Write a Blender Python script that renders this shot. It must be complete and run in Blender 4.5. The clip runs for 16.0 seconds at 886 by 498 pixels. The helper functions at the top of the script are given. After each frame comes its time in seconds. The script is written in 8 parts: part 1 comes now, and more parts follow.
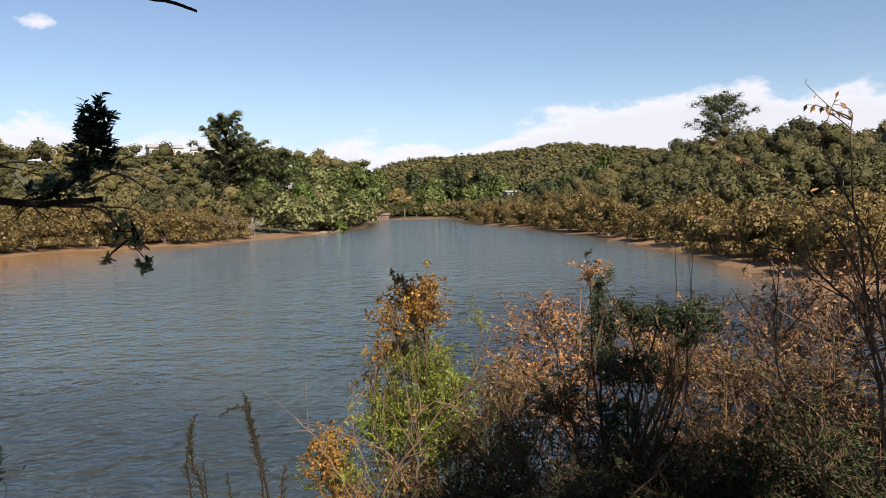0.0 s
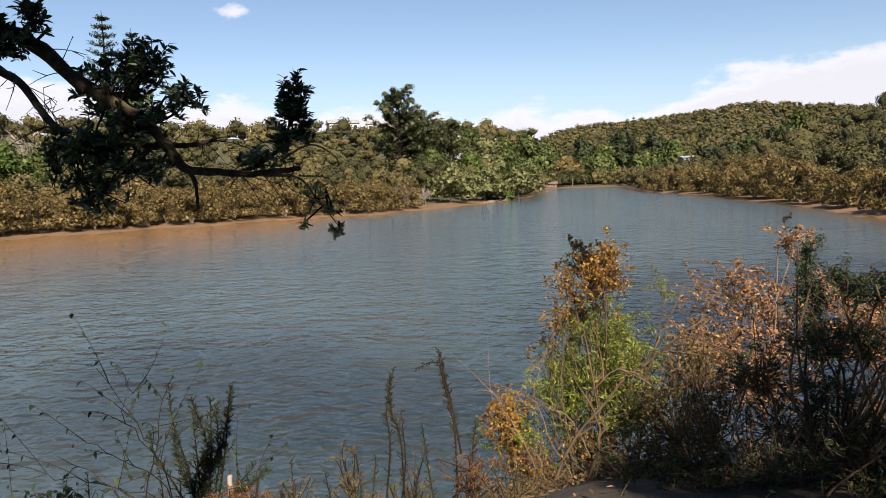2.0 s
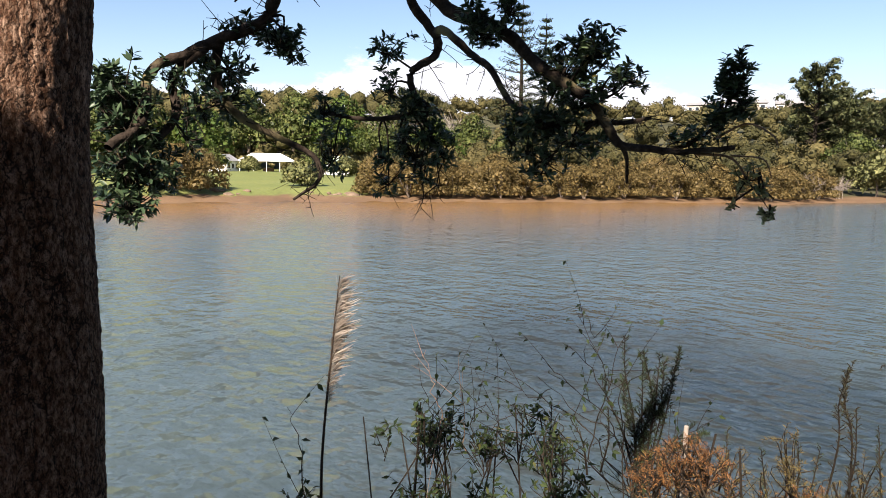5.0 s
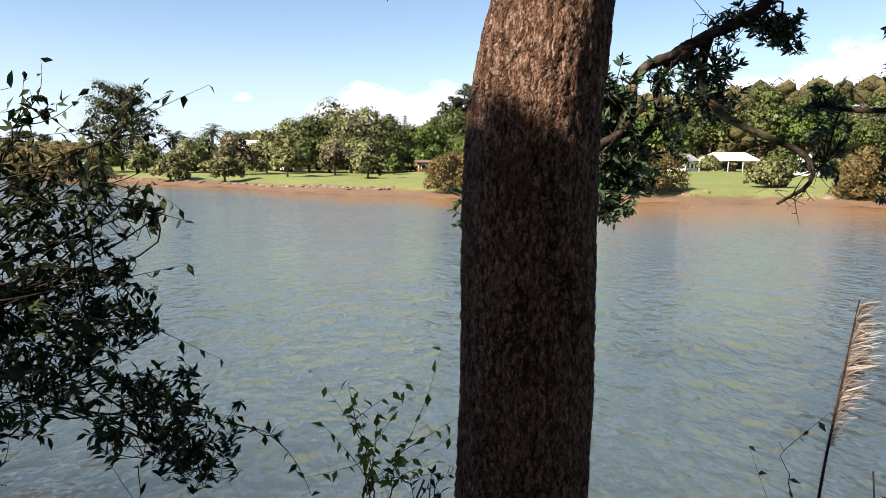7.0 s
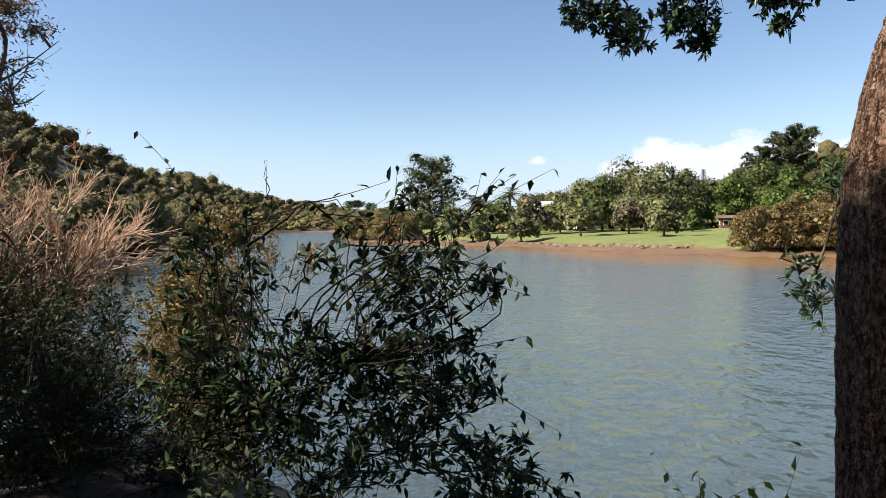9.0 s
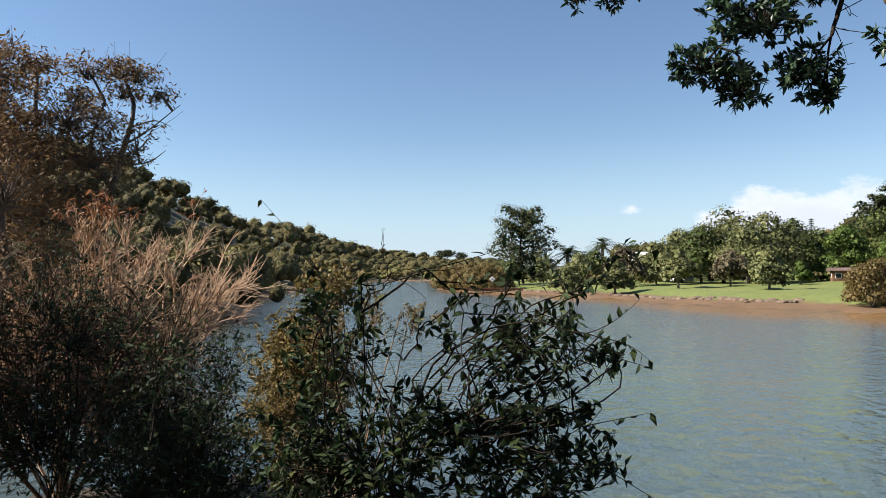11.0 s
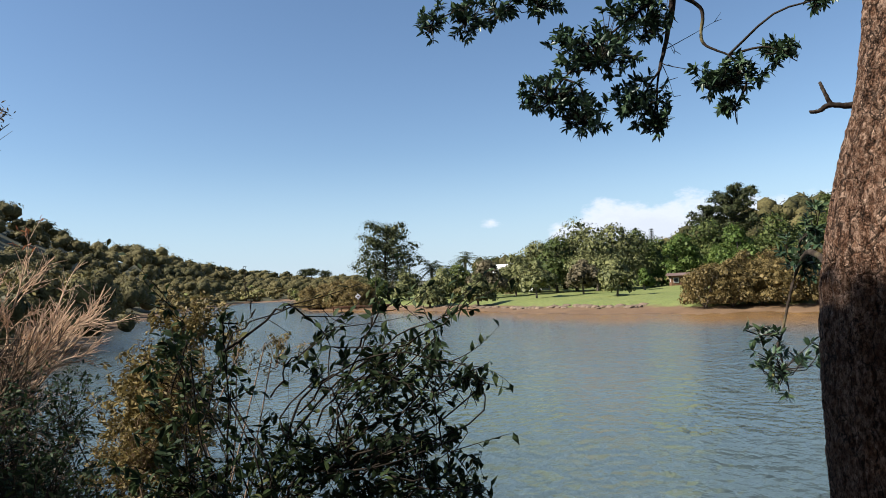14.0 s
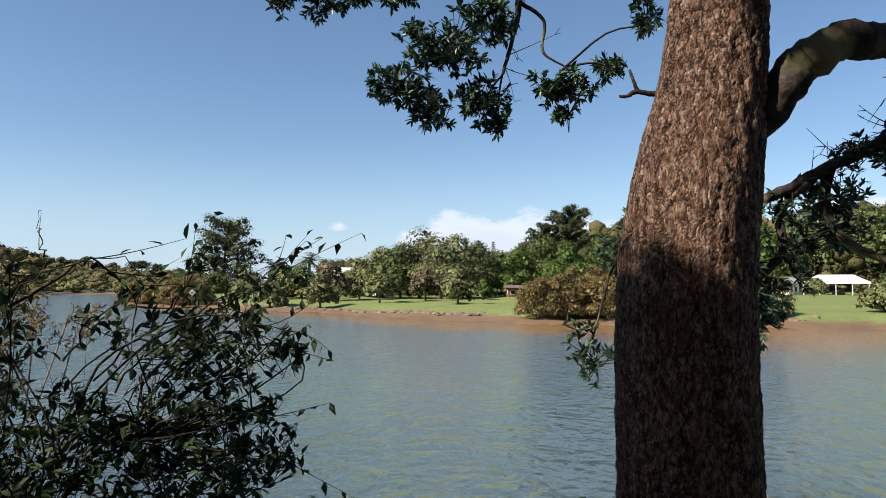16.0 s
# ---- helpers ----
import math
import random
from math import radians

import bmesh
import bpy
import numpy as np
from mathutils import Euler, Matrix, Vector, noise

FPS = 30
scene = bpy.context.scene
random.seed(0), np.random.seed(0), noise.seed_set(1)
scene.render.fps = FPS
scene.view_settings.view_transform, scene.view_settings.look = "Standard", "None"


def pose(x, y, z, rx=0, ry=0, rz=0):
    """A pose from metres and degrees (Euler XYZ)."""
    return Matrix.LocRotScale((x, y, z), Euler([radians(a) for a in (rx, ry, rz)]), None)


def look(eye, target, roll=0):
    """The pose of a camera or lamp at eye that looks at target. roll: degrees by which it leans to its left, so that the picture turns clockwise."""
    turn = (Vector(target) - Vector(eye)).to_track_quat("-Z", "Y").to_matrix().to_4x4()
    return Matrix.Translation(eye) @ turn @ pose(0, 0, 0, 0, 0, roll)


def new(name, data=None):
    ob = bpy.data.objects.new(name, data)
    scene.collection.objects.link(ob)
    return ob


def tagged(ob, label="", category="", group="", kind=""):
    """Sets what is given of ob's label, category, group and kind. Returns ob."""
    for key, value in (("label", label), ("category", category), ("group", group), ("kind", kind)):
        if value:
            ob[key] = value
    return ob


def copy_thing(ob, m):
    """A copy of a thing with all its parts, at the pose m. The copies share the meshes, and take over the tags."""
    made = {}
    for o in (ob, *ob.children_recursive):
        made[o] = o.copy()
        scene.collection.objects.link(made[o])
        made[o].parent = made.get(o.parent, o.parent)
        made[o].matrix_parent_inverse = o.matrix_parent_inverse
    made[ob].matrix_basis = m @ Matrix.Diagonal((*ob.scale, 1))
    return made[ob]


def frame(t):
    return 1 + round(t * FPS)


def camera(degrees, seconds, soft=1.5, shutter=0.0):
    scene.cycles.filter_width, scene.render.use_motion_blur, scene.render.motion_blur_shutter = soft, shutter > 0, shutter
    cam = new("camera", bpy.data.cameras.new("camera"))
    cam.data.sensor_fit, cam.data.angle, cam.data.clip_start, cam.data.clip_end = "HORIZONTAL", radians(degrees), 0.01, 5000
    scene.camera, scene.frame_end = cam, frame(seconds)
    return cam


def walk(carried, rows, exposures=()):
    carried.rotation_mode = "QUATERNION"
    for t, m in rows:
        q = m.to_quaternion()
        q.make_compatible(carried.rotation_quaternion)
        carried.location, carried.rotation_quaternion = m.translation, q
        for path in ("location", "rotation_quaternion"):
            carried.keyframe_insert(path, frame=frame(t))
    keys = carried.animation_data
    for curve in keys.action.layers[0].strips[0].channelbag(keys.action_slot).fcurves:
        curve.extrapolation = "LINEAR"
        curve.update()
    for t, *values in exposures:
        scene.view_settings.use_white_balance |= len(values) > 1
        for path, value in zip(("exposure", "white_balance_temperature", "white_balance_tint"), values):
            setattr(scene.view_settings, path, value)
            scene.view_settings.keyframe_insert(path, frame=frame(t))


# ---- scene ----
EXPOSURES = [(0.0, 0.98, 6800, 18), (3.0, 1.04, 6850, 19), (6.0, 1.41, 6800, 19), (8.0, 1.3, 6550, 18), (10.0, 1.08, 6400, 14), (12.5, 1.01, 6250, 12), (16.0, 0.93, 6200, 13)]
cam = camera(65.49, 16.0, 0.75)
# seconds, eye (m above the water), yaw, pitch, roll
PATH = [
    (0.0, 0.000, 0.000, 2.800, 0.00, -3.13, 1.14),
    (0.5, -0.050, 0.011, 2.775, 3.35, -3.60, 1.26),
    (1.0, -0.071, 0.020, 2.769, 7.10, -4.59, 1.07),
    (1.5, -0.086, 0.005, 2.771, 10.16, -4.68, 1.51),
    (2.0, -0.101, -0.004, 2.768, 13.77, -5.31, 1.99),
    (2.5, -0.138, -0.043, 2.769, 18.96, -5.56, 1.84),
    (3.0, -0.188, -0.099, 2.764, 25.16, -6.09, 1.24),
    (3.2, -0.203, -0.123, 2.768, 27.37, -6.12, 1.12),
    (5.3, -0.316, -0.370, 2.737, 49.89, -6.74, -1.32),
    (5.5, -0.348, -0.371, 2.738, 53.65, -6.86, -1.52),
    (6.0, -0.414, -0.367, 2.745, 64.22, -7.64, -1.21),
    (6.5, -0.446, -0.373, 2.743, 73.64, -7.49, -0.82),
    (7.0, -0.455, -0.437, 2.748, 81.70, -7.17, -0.68),
    (7.5, -0.448, -0.528, 2.761, 88.97, -6.46, -0.50),
    (8.0, -0.436, -0.587, 2.774, 94.91, -6.05, 0.72),
    (8.5, -0.423, -0.620, 2.799, 100.15, -4.45, 1.37),
    (9.0, -0.424, -0.632, 2.828, 105.50, -2.28, 0.91),
    (9.5, -0.452, -0.654, 2.839, 107.87, -1.12, 0.68),
    (10.0, -0.502, -0.701, 2.892, 111.12, 0.61, -0.11),
    (10.2, -0.504, -0.718, 2.887, 112.70, 1.41, -0.05),
    (12.3, -0.304, -0.785, 3.003, 112.91, 2.88, 1.21),
    (12.5, -0.294, -0.780, 3.012, 113.59, 3.64, 1.04),
    (13.0, -0.270, -0.759, 3.015, 113.68, 5.02, 1.03),
    (13.5, -0.326, -0.771, 3.000, 109.64, 3.96, 1.55),
    (14.0, -0.397, -0.743, 2.986, 101.81, 2.97, 2.72),
    (14.5, -0.458, -0.722, 2.962, 96.18, 3.71, 2.33),
    (15.0, -0.480, -0.702, 2.916, 93.40, 3.67, 2.18),
    (15.5, -0.475, -0.682, 2.863, 90.92, 2.87, 0.85),
    (16.0, -0.438, -0.664, 2.817, 88.95, 3.13, -0.26),
]
walk(cam, [(t, pose(x, y, z, 90 + pitch, roll, yaw)) for t, x, y, z, yaw, pitch, roll in PATH], EXPOSURES)

# ---- world and sun ----
SUN_AZ, SUN_EL = 206.0, 41.0


def heading(az):
    """Unit vector on the ground, az degrees to the left of north."""
    return Vector((-math.sin(radians(az)), math.cos(radians(az)), 0))


def build_world():
    world = bpy.data.worlds.new("sky")
    scene.world = world
    world.use_nodes = True
    nt = world.node_tree
    nt.nodes.clear()
    N, L = nt.nodes.new, nt.links.new
    out, bg = N("ShaderNodeOutputWorld"), N("ShaderNodeBackground")
    sky = N("ShaderNodeTexSky")
    sky.sky_type, sky.sun_disc = "NISHITA", False
    sky.sun_elevation = radians(SUN_EL)
    sky.sun_rotation = radians(-SUN_AZ)
    sky.air_density, sky.dust_density, sky.ozone_density = 1.0, 0.15, 2.0
    co = N("ShaderNodeTexCoord")
    sep = N("ShaderNodeSeparateXYZ")
    L(co.outputs["Generated"], sep.inputs[0])
    # cloud noise, stretched along the horizon
    mp = N("ShaderNodeMapping")
    mp.inputs["Scale"].default_value = (7.0, 7.0, 15.0)
    mp.inputs["Location"].default_value = (1.7, 0.4, 0.0)
    L(co.outputs["Generated"], mp.inputs[0])
    nz = N("ShaderNodeTexNoise")
    nz.inputs["Scale"].default_value, nz.inputs["Detail"].default_value = 2.1, 10
    nz.inputs["Roughness"].default_value = 0.62
    L(mp.outputs[0], nz.inputs["Vector"])

    def math_node(op, a, b=None, clamp=False):
        """A Math node's output, from numbers or sockets."""
        m = N("ShaderNodeMath")
        m.operation, m.use_clamp = op, clamp
        for i, v in enumerate((a, b)):
            if v is None:
                continue
            if isinstance(v, (int, float)):
                m.inputs[i].default_value = v
            else:
                L(v, m.inputs[i])
        return m.outputs[0]
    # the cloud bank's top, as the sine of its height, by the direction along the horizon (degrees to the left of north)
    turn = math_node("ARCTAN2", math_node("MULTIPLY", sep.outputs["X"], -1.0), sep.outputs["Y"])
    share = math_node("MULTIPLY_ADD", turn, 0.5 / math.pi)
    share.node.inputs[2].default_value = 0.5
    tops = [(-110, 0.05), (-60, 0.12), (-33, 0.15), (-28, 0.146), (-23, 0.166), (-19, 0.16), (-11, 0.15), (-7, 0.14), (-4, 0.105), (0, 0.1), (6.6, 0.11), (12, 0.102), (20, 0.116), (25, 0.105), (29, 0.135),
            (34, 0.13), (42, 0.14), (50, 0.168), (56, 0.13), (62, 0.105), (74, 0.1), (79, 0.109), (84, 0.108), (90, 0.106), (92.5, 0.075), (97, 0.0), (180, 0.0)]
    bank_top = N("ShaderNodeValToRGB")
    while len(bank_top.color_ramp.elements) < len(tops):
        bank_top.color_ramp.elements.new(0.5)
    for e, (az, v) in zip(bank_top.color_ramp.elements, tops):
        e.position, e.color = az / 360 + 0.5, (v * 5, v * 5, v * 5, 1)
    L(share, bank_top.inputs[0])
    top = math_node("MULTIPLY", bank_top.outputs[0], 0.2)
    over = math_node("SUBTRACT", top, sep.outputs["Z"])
    # two small clouds stand apart from the bank
    for az, up, wide in ((97.6, 0.086, 0.021), (29.8, 0.237, 0.03), (27.2, 0.228, 0.012)):
        d = heading(az) * math.cos(math.asin(up)) + Vector((0, 0, up))
        gap = N("ShaderNodeVectorMath")
        gap.operation = "SUBTRACT"
        gap.inputs[1].default_value = d
        L(co.outputs["Generated"], gap.inputs[0])
        flat = N("ShaderNodeVectorMath")
        flat.operation = "MULTIPLY"
        flat.inputs[1].default_value = (1, 1, 1.9)
        L(gap.outputs[0], flat.inputs[0])
        size = N("ShaderNodeVectorMath")
        size.operation = "LENGTH"
        L(flat.outputs[0], size.inputs[0])
        over = math_node("MAXIMUM", over, math_node("SUBTRACT", wide * 0.62, size.outputs["Value"]))
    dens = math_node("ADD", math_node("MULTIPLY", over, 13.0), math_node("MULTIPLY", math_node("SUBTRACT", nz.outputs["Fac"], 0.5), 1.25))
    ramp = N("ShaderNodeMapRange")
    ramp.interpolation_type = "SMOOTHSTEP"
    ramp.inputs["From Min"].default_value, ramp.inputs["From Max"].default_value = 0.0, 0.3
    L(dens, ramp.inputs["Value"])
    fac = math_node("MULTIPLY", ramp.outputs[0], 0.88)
    col = N("ShaderNodeMix")
    col.data_type = "RGBA"
    shade = N("ShaderNodeMapRange")
    shade.inputs["From Min"].default_value, shade.inputs["From Max"].default_value = 0.05, 0.5
    L(dens, shade.inputs["Value"])
    L(shade.outputs[0], col.inputs["Factor"])
    col.inputs["A"].default_value = (7.6, 7.9, 8.4, 1)
    col.inputs["B"].default_value = (6.4, 6.7, 7.2, 1)
    mix = N("ShaderNodeMix")
    mix.data_type = "RGBA"
    L(fac, mix.inputs["Factor"])
    L(sky.outputs[0], mix.inputs["A"])
    L(col.outputs["Result"], mix.inputs["B"])
    haze = N("ShaderNodeMapRange")
    haze.interpolation_type = "SMOOTHSTEP"
    haze.inputs["From Min"].default_value, haze.inputs["From Max"].default_value = 0.2, -0.02
    haze.inputs["To Max"].default_value = 0.75
    L(sep.outputs["Z"], haze.inputs["Value"])
    air = N("ShaderNodeMix")
    air.data_type = "RGBA"
    L(haze.outputs[0], air.inputs["Factor"])
    deep = N("ShaderNodeMix")
    deep.data_type, deep.blend_type = "RGBA", "MULTIPLY"
    deep.inputs["Factor"].default_value = 1.0
    deep.inputs["B"].default_value = (0.95, 1.0, 1.0, 1)
    L(sky.outputs[0], deep.inputs["A"])
    L(deep.outputs["Result"], air.inputs["A"])
    air.inputs["B"].default_value = (4.1, 5.35, 6.7, 1)
    L(air.outputs["Result"], mix.inputs["A"])
    L(mix.outputs["Result"], bg.inputs["Color"])
    bg.inputs["Strength"].default_value = 0.068
    L(bg.outputs[0], out.inputs[0])


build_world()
sun_data = bpy.data.lights.new("sun", "SUN")
sun_data.energy, sun_data.angle, sun_data.color = 5.0, radians(0.55), (1.0, 0.925, 0.8)
sun_ob = new("sun", sun_data)
sun_dir = heading(SUN_AZ) * math.cos(radians(SUN_EL)) + Vector((0, 0, math.sin(radians(SUN_EL))))
sun_ob.matrix_world = look(sun_dir * 50, (0, 0, 0))


# ---- materials ----
def material(name, rough=0.8):
    m = bpy.data.materials.new(name)
    m.use_nodes = True
    b = m.node_tree.nodes["Principled BSDF"]
    b.inputs["Roughness"].default_value = rough
    return m, m.node_tree.nodes, m.node_tree.links, b


def ramp_node(nodes, links, fac, stops):
    r = nodes.new("ShaderNodeValToRGB")
    while len(r.color_ramp.elements) < len(stops):
        r.color_ramp.elements.new(0.5)
    for e, (p, c) in zip(r.color_ramp.elements, stops):
        e.position, e.color = p, (*c, 1)
    links.new(fac, r.inputs[0])
    return r.outputs[0]


def noise_node(nodes, links, scale, detail=6, rough=0.6, stretch=None):
    co = nodes.new("ShaderNodeTexCoord")
    v = co.outputs["Object"]
    if stretch:
        mp = nodes.new("ShaderNodeMapping")
        mp.inputs["Scale"].default_value = stretch
        links.new(v, mp.inputs[0])
        v = mp.outputs[0]
    n = nodes.new("ShaderNodeTexNoise")
    n.inputs["Scale"].default_value, n.inputs["Detail"].default_value, n.inputs["Roughness"].default_value = scale, detail, rough
    links.new(v, n.inputs["Vector"])
    return n.outputs["Fac"]


def bump_node(nodes, links, height, bsdf, strength, distance):
    b = nodes.new("ShaderNodeBump")
    b.inputs["Strength"].default_value, b.inputs["Distance"].default_value = strength, distance
    links.new(height, b.inputs["Height"])
    links.new(b.outputs[0], bsdf.inputs["Normal"])


def blend(nodes, links, a, b, fac, mode="MIX"):
    m = nodes.new("ShaderNodeMix")
    m.data_type, m.blend_type = "RGBA", mode
    for sock, v in ((m.inputs["A"], a), (m.inputs["B"], b)):
        if isinstance(v, tuple):
            sock.default_value = (*v, 1)
        else:
            links.new(v, sock)
    if isinstance(fac, float):
        m.inputs["Factor"].default_value = fac
    else:
        links.new(fac, m.inputs["Factor"])
    return m.outputs["Result"]


def leaf_material(name, stops, rough=0.5, through_light=0.25, tint=False):
    """Leaves: colours vary leaf by leaf, and tree by tree where a tint is stored."""
    m, nodes, links, b = material(name, rough)
    b.inputs["Specular IOR Level"].default_value = 0.25
    geo = nodes.new("ShaderNodeNewGeometry")
    fac = geo.outputs["Random Per Island"]
    if tint:
        at = nodes.new("ShaderNodeAttribute")
        at.attribute_name = "tint"
        mx = nodes.new("ShaderNodeMath")
        mx.operation = "MULTIPLY_ADD"
        links.new(fac, mx.inputs[0])
        mx.inputs[1].default_value = 0.25
        links.new(at.outputs["Fac"], mx.inputs[2])
        fac = mx.outputs[0]
    else:
        info = nodes.new("ShaderNodeObjectInfo")
        mx = nodes.new("ShaderNodeMath")
        mx.operation = "MULTIPLY_ADD"
        links.new(info.outputs["Random"], mx.inputs[0])
        mx.inputs[1].default_value = 0.2
        links.new(fac, mx.inputs[2])
        sc = nodes.new("ShaderNodeMath")
        sc.operation = "MULTIPLY"
        sc.inputs[1].default_value = 0.83
        links.new(mx.outputs[0], sc.inputs[0])
        fac = sc.outputs[0]
    col = ramp_node(nodes, links, fac, stops)
    links.new(col, b.inputs["Base Color"])
    tr = nodes.new("ShaderNodeBsdfTranslucent")
    links.new(col, tr.inputs[0])
    mixs = nodes.new("ShaderNodeMixShader")
    mixs.inputs[0].default_value = through_light
    links.new(b.outputs[0], mixs.inputs[1])
    links.new(tr.outputs[0], mixs.inputs[2])
    links.new(mixs.outputs[0], nodes["Material Output"].inputs[0])
    return m


def plain_material(name, c1, c2, scale=3.0, rough=0.8, bump=0.3, dist=0.01, stretch=None, gloss=0.3):
    m, nodes, links, b = material(name, rough)
    b.inputs["Specular IOR Level"].default_value = gloss
    n1 = noise_node(nodes, links, scale, stretch=stretch)
    n2 = noise_node(nodes, links, scale * 9, stretch=stretch)
    col = ramp_node(nodes, links, n1, [(0.3, c1), (0.7, c2)])
    col = blend(nodes, links, col, tuple(x * 0.6 for x in c1), ramp_node(nodes, links, n2, [(0.5, (0, 0, 0)), (0.75, (0.6, 0.6, 0.6))]))
    links.new(col, b.inputs["Base Color"])
    bump_node(nodes, links, n2, b, bump, dist)
    return m


BUSH_STOPS = [(0.0, (0.031, 0.033, 0.014)), (0.3, (0.07, 0.067, 0.024)), (0.55, (0.125, 0.106, 0.04)), (0.8, (0.175, 0.146, 0.058)), (1.0, (0.17, 0.2, 0.055))]
M_BUSH = leaf_material("bush_foliage", BUSH_STOPS, 0.65, 0.15, True)
M_DARK = leaf_material("dark_foliage", [(0.0, (0.013, 0.024, 0.011)), (0.5, (0.034, 0.049, 0.019)), (1.0, (0.074, 0.087, 0.029))], 0.6, 0.15)
M_PINE = leaf_material("pine_needles", [(0.0, (0.022, 0.033, 0.014)), (0.5, (0.056, 0.068, 0.027)), (1.0, (0.115, 0.12, 0.044))], 0.6, 0.15)
M_GREEN = leaf_material("fresh_foliage", [(0.0, (0.038, 0.076, 0.014)), (0.5, (0.083, 0.132, 0.026)), (1.0, (0.166, 0.214, 0.052))], 0.55, 0.3)
M_GREY = leaf_material("silver_foliage", [(0.0, (0.057, 0.067, 0.026)), (0.5, (0.151, 0.163, 0.061)), (1.0, (0.274, 0.271, 0.109))], 0.6, 0.2)
M_MANG = leaf_material("mangrove_foliage", [(0.0, (0.062, 0.049, 0.020)), (0.45, (0.178, 0.134, 0.047)), (0.8, (0.283, 0.210, 0.081)), (1.0, (0.295, 0.240, 0.135))], 0.55, 0.38)
M_PALM = leaf_material("palm_foliage", [(0.0, (0.025, 0.04, 0.012)), (0.6, (0.06, 0.075, 0.02)), (1.0, (0.13, 0.12, 0.04))], 0.5, 0.2)
M_NEAR = leaf_material("coastal_leaf", [(0.0, (0.012, 0.022, 0.01)), (0.5, (0.025, 0.042, 0.016)), (0.85, (0.05, 0.07, 0.025)), (1.0, (0.12, 0.1, 0.03))], 0.62, 0.14)
M_NEAR.node_tree.nodes["Principled BSDF"].inputs["Specular IOR Level"].default_value = 0.12
M_WOOD = plain_material("grey_branch_bark", (0.08, 0.062, 0.048), (0.2, 0.165, 0.13), 2.0, 0.9, 0.6, 0.02)
M_DARKWOOD = plain_material("dark_branch_bark", (0.015, 0.012, 0.009), (0.05, 0.04, 0.03), 6.0, 0.9, 0.7, 0.01, gloss=0.1)
M_TWIG = plain_material("brown_twig_bark", (0.06, 0.04, 0.025), (0.17, 0.115, 0.075), 4.0, 0.9, 0.4, 0.004, gloss=0.1)
M_DRY = plain_material("dry_twig", (0.14, 0.085, 0.05), (0.3, 0.2, 0.13), 3.0, 0.85, 0.3, 0.003)
M_BUSHT = leaf_material("broadleaf_foliage", [(0.0, (0.025, 0.041, 0.012)), (0.45, (0.071, 0.098, 0.024)), (0.8, (0.121, 0.144, 0.041)), (1.0, (0.180, 0.186, 0.059))], 0.55, 0.22)
M_DRYLEAF = leaf_material("brownish_foliage", [(0.0, (0.05, 0.045, 0.025)), (0.5, (0.13, 0.11, 0.06)), (1.0, (0.22, 0.18, 0.11))], 0.6, 0.2)


# ---- mesh tools ----
def polar(az, r, z=0.0):
    return np.array([-math.sin(radians(az)) * r, math.cos(radians(az)) * r, z])


def mesh_of(name, verts, faces, mat, smooth=False, tint=None, normals=None):
    """A mesh from an (n, 3) array and an (m, 3) or (m, 4) array of corners."""
    verts, faces = np.asarray(verts, np.float32), np.asarray(faces, np.int32)
    me = bpy.data.meshes.new(name)
    k = faces.shape[1]
    me.vertices.add(len(verts))
    me.vertices.foreach_set("co", verts.ravel())
    me.loops.add(faces.size)
    me.loops.foreach_set("vertex_index", faces.ravel())
    me.polygons.add(len(faces))
    me.polygons.foreach_set("loop_start", np.arange(0, faces.size, k, dtype=np.int32))
    if smooth:
        me.polygons.foreach_set("use_smooth", np.ones(len(faces), bool))
    me.materials.append(mat)
    me.update(calc_edges=True)
    if tint is not None:
        a = me.attributes.new("tint", "FLOAT", "POINT")
        a.data.foreach_set("value", np.asarray(tint, np.float32))
    if normals is not None:
        a = me.attributes.new("custom_normal", "FLOAT_VECTOR", "POINT")
        a.data.foreach_set("vector", np.asarray(normals, np.float32).ravel())
    return me


def thing(name, at=(0, 0, 0), label="", category="", group="", kind="", turn=0.0, scale=1.0):
    ob = new(name)
    ob.empty_display_size = 0.2
    ob.matrix_world = pose(*at, 0, 0, turn) @ Matrix.Scale(scale, 4)
    return tagged(ob, label, category, group, kind)


def put(name, mesh, parent=None, label=""):
    ob = new(name, mesh)
    if parent is not None:
        ob.parent = parent
    if label:
        ob["label"] = label
    return ob


def part(name, bm, mat, parent, label=""):
    me = bpy.data.meshes.new(name)
    bm.to_mesh(me)
    bm.free()
    me.materials.append(mat)
    return put(name, me, parent, label)


def box(bm, size, at, turn=0.0, bevel=0.0):
    """A bevelled box of that size, its middle at that place."""
    made = bmesh.ops.create_cube(bm, size=1.0, matrix=pose(*at, 0, 0, turn) @ Matrix.Diagonal((*size, 1)))
    if bevel:
        edges = list({e for v in made["verts"] for e in v.link_edges})
        bmesh.ops.bevel(bm, geom=edges, offset=bevel, segments=1, affect="EDGES")
    return bm


def boxpart(name, size, at, mat, parent, turn=0.0, bevel=0.01, label=""):
    return part(name, box(bmesh.new(), size, at, turn, bevel), mat, parent, label)


def unit(v):
    return v / np.maximum(np.linalg.norm(v, axis=-1, keepdims=True), 1e-9)


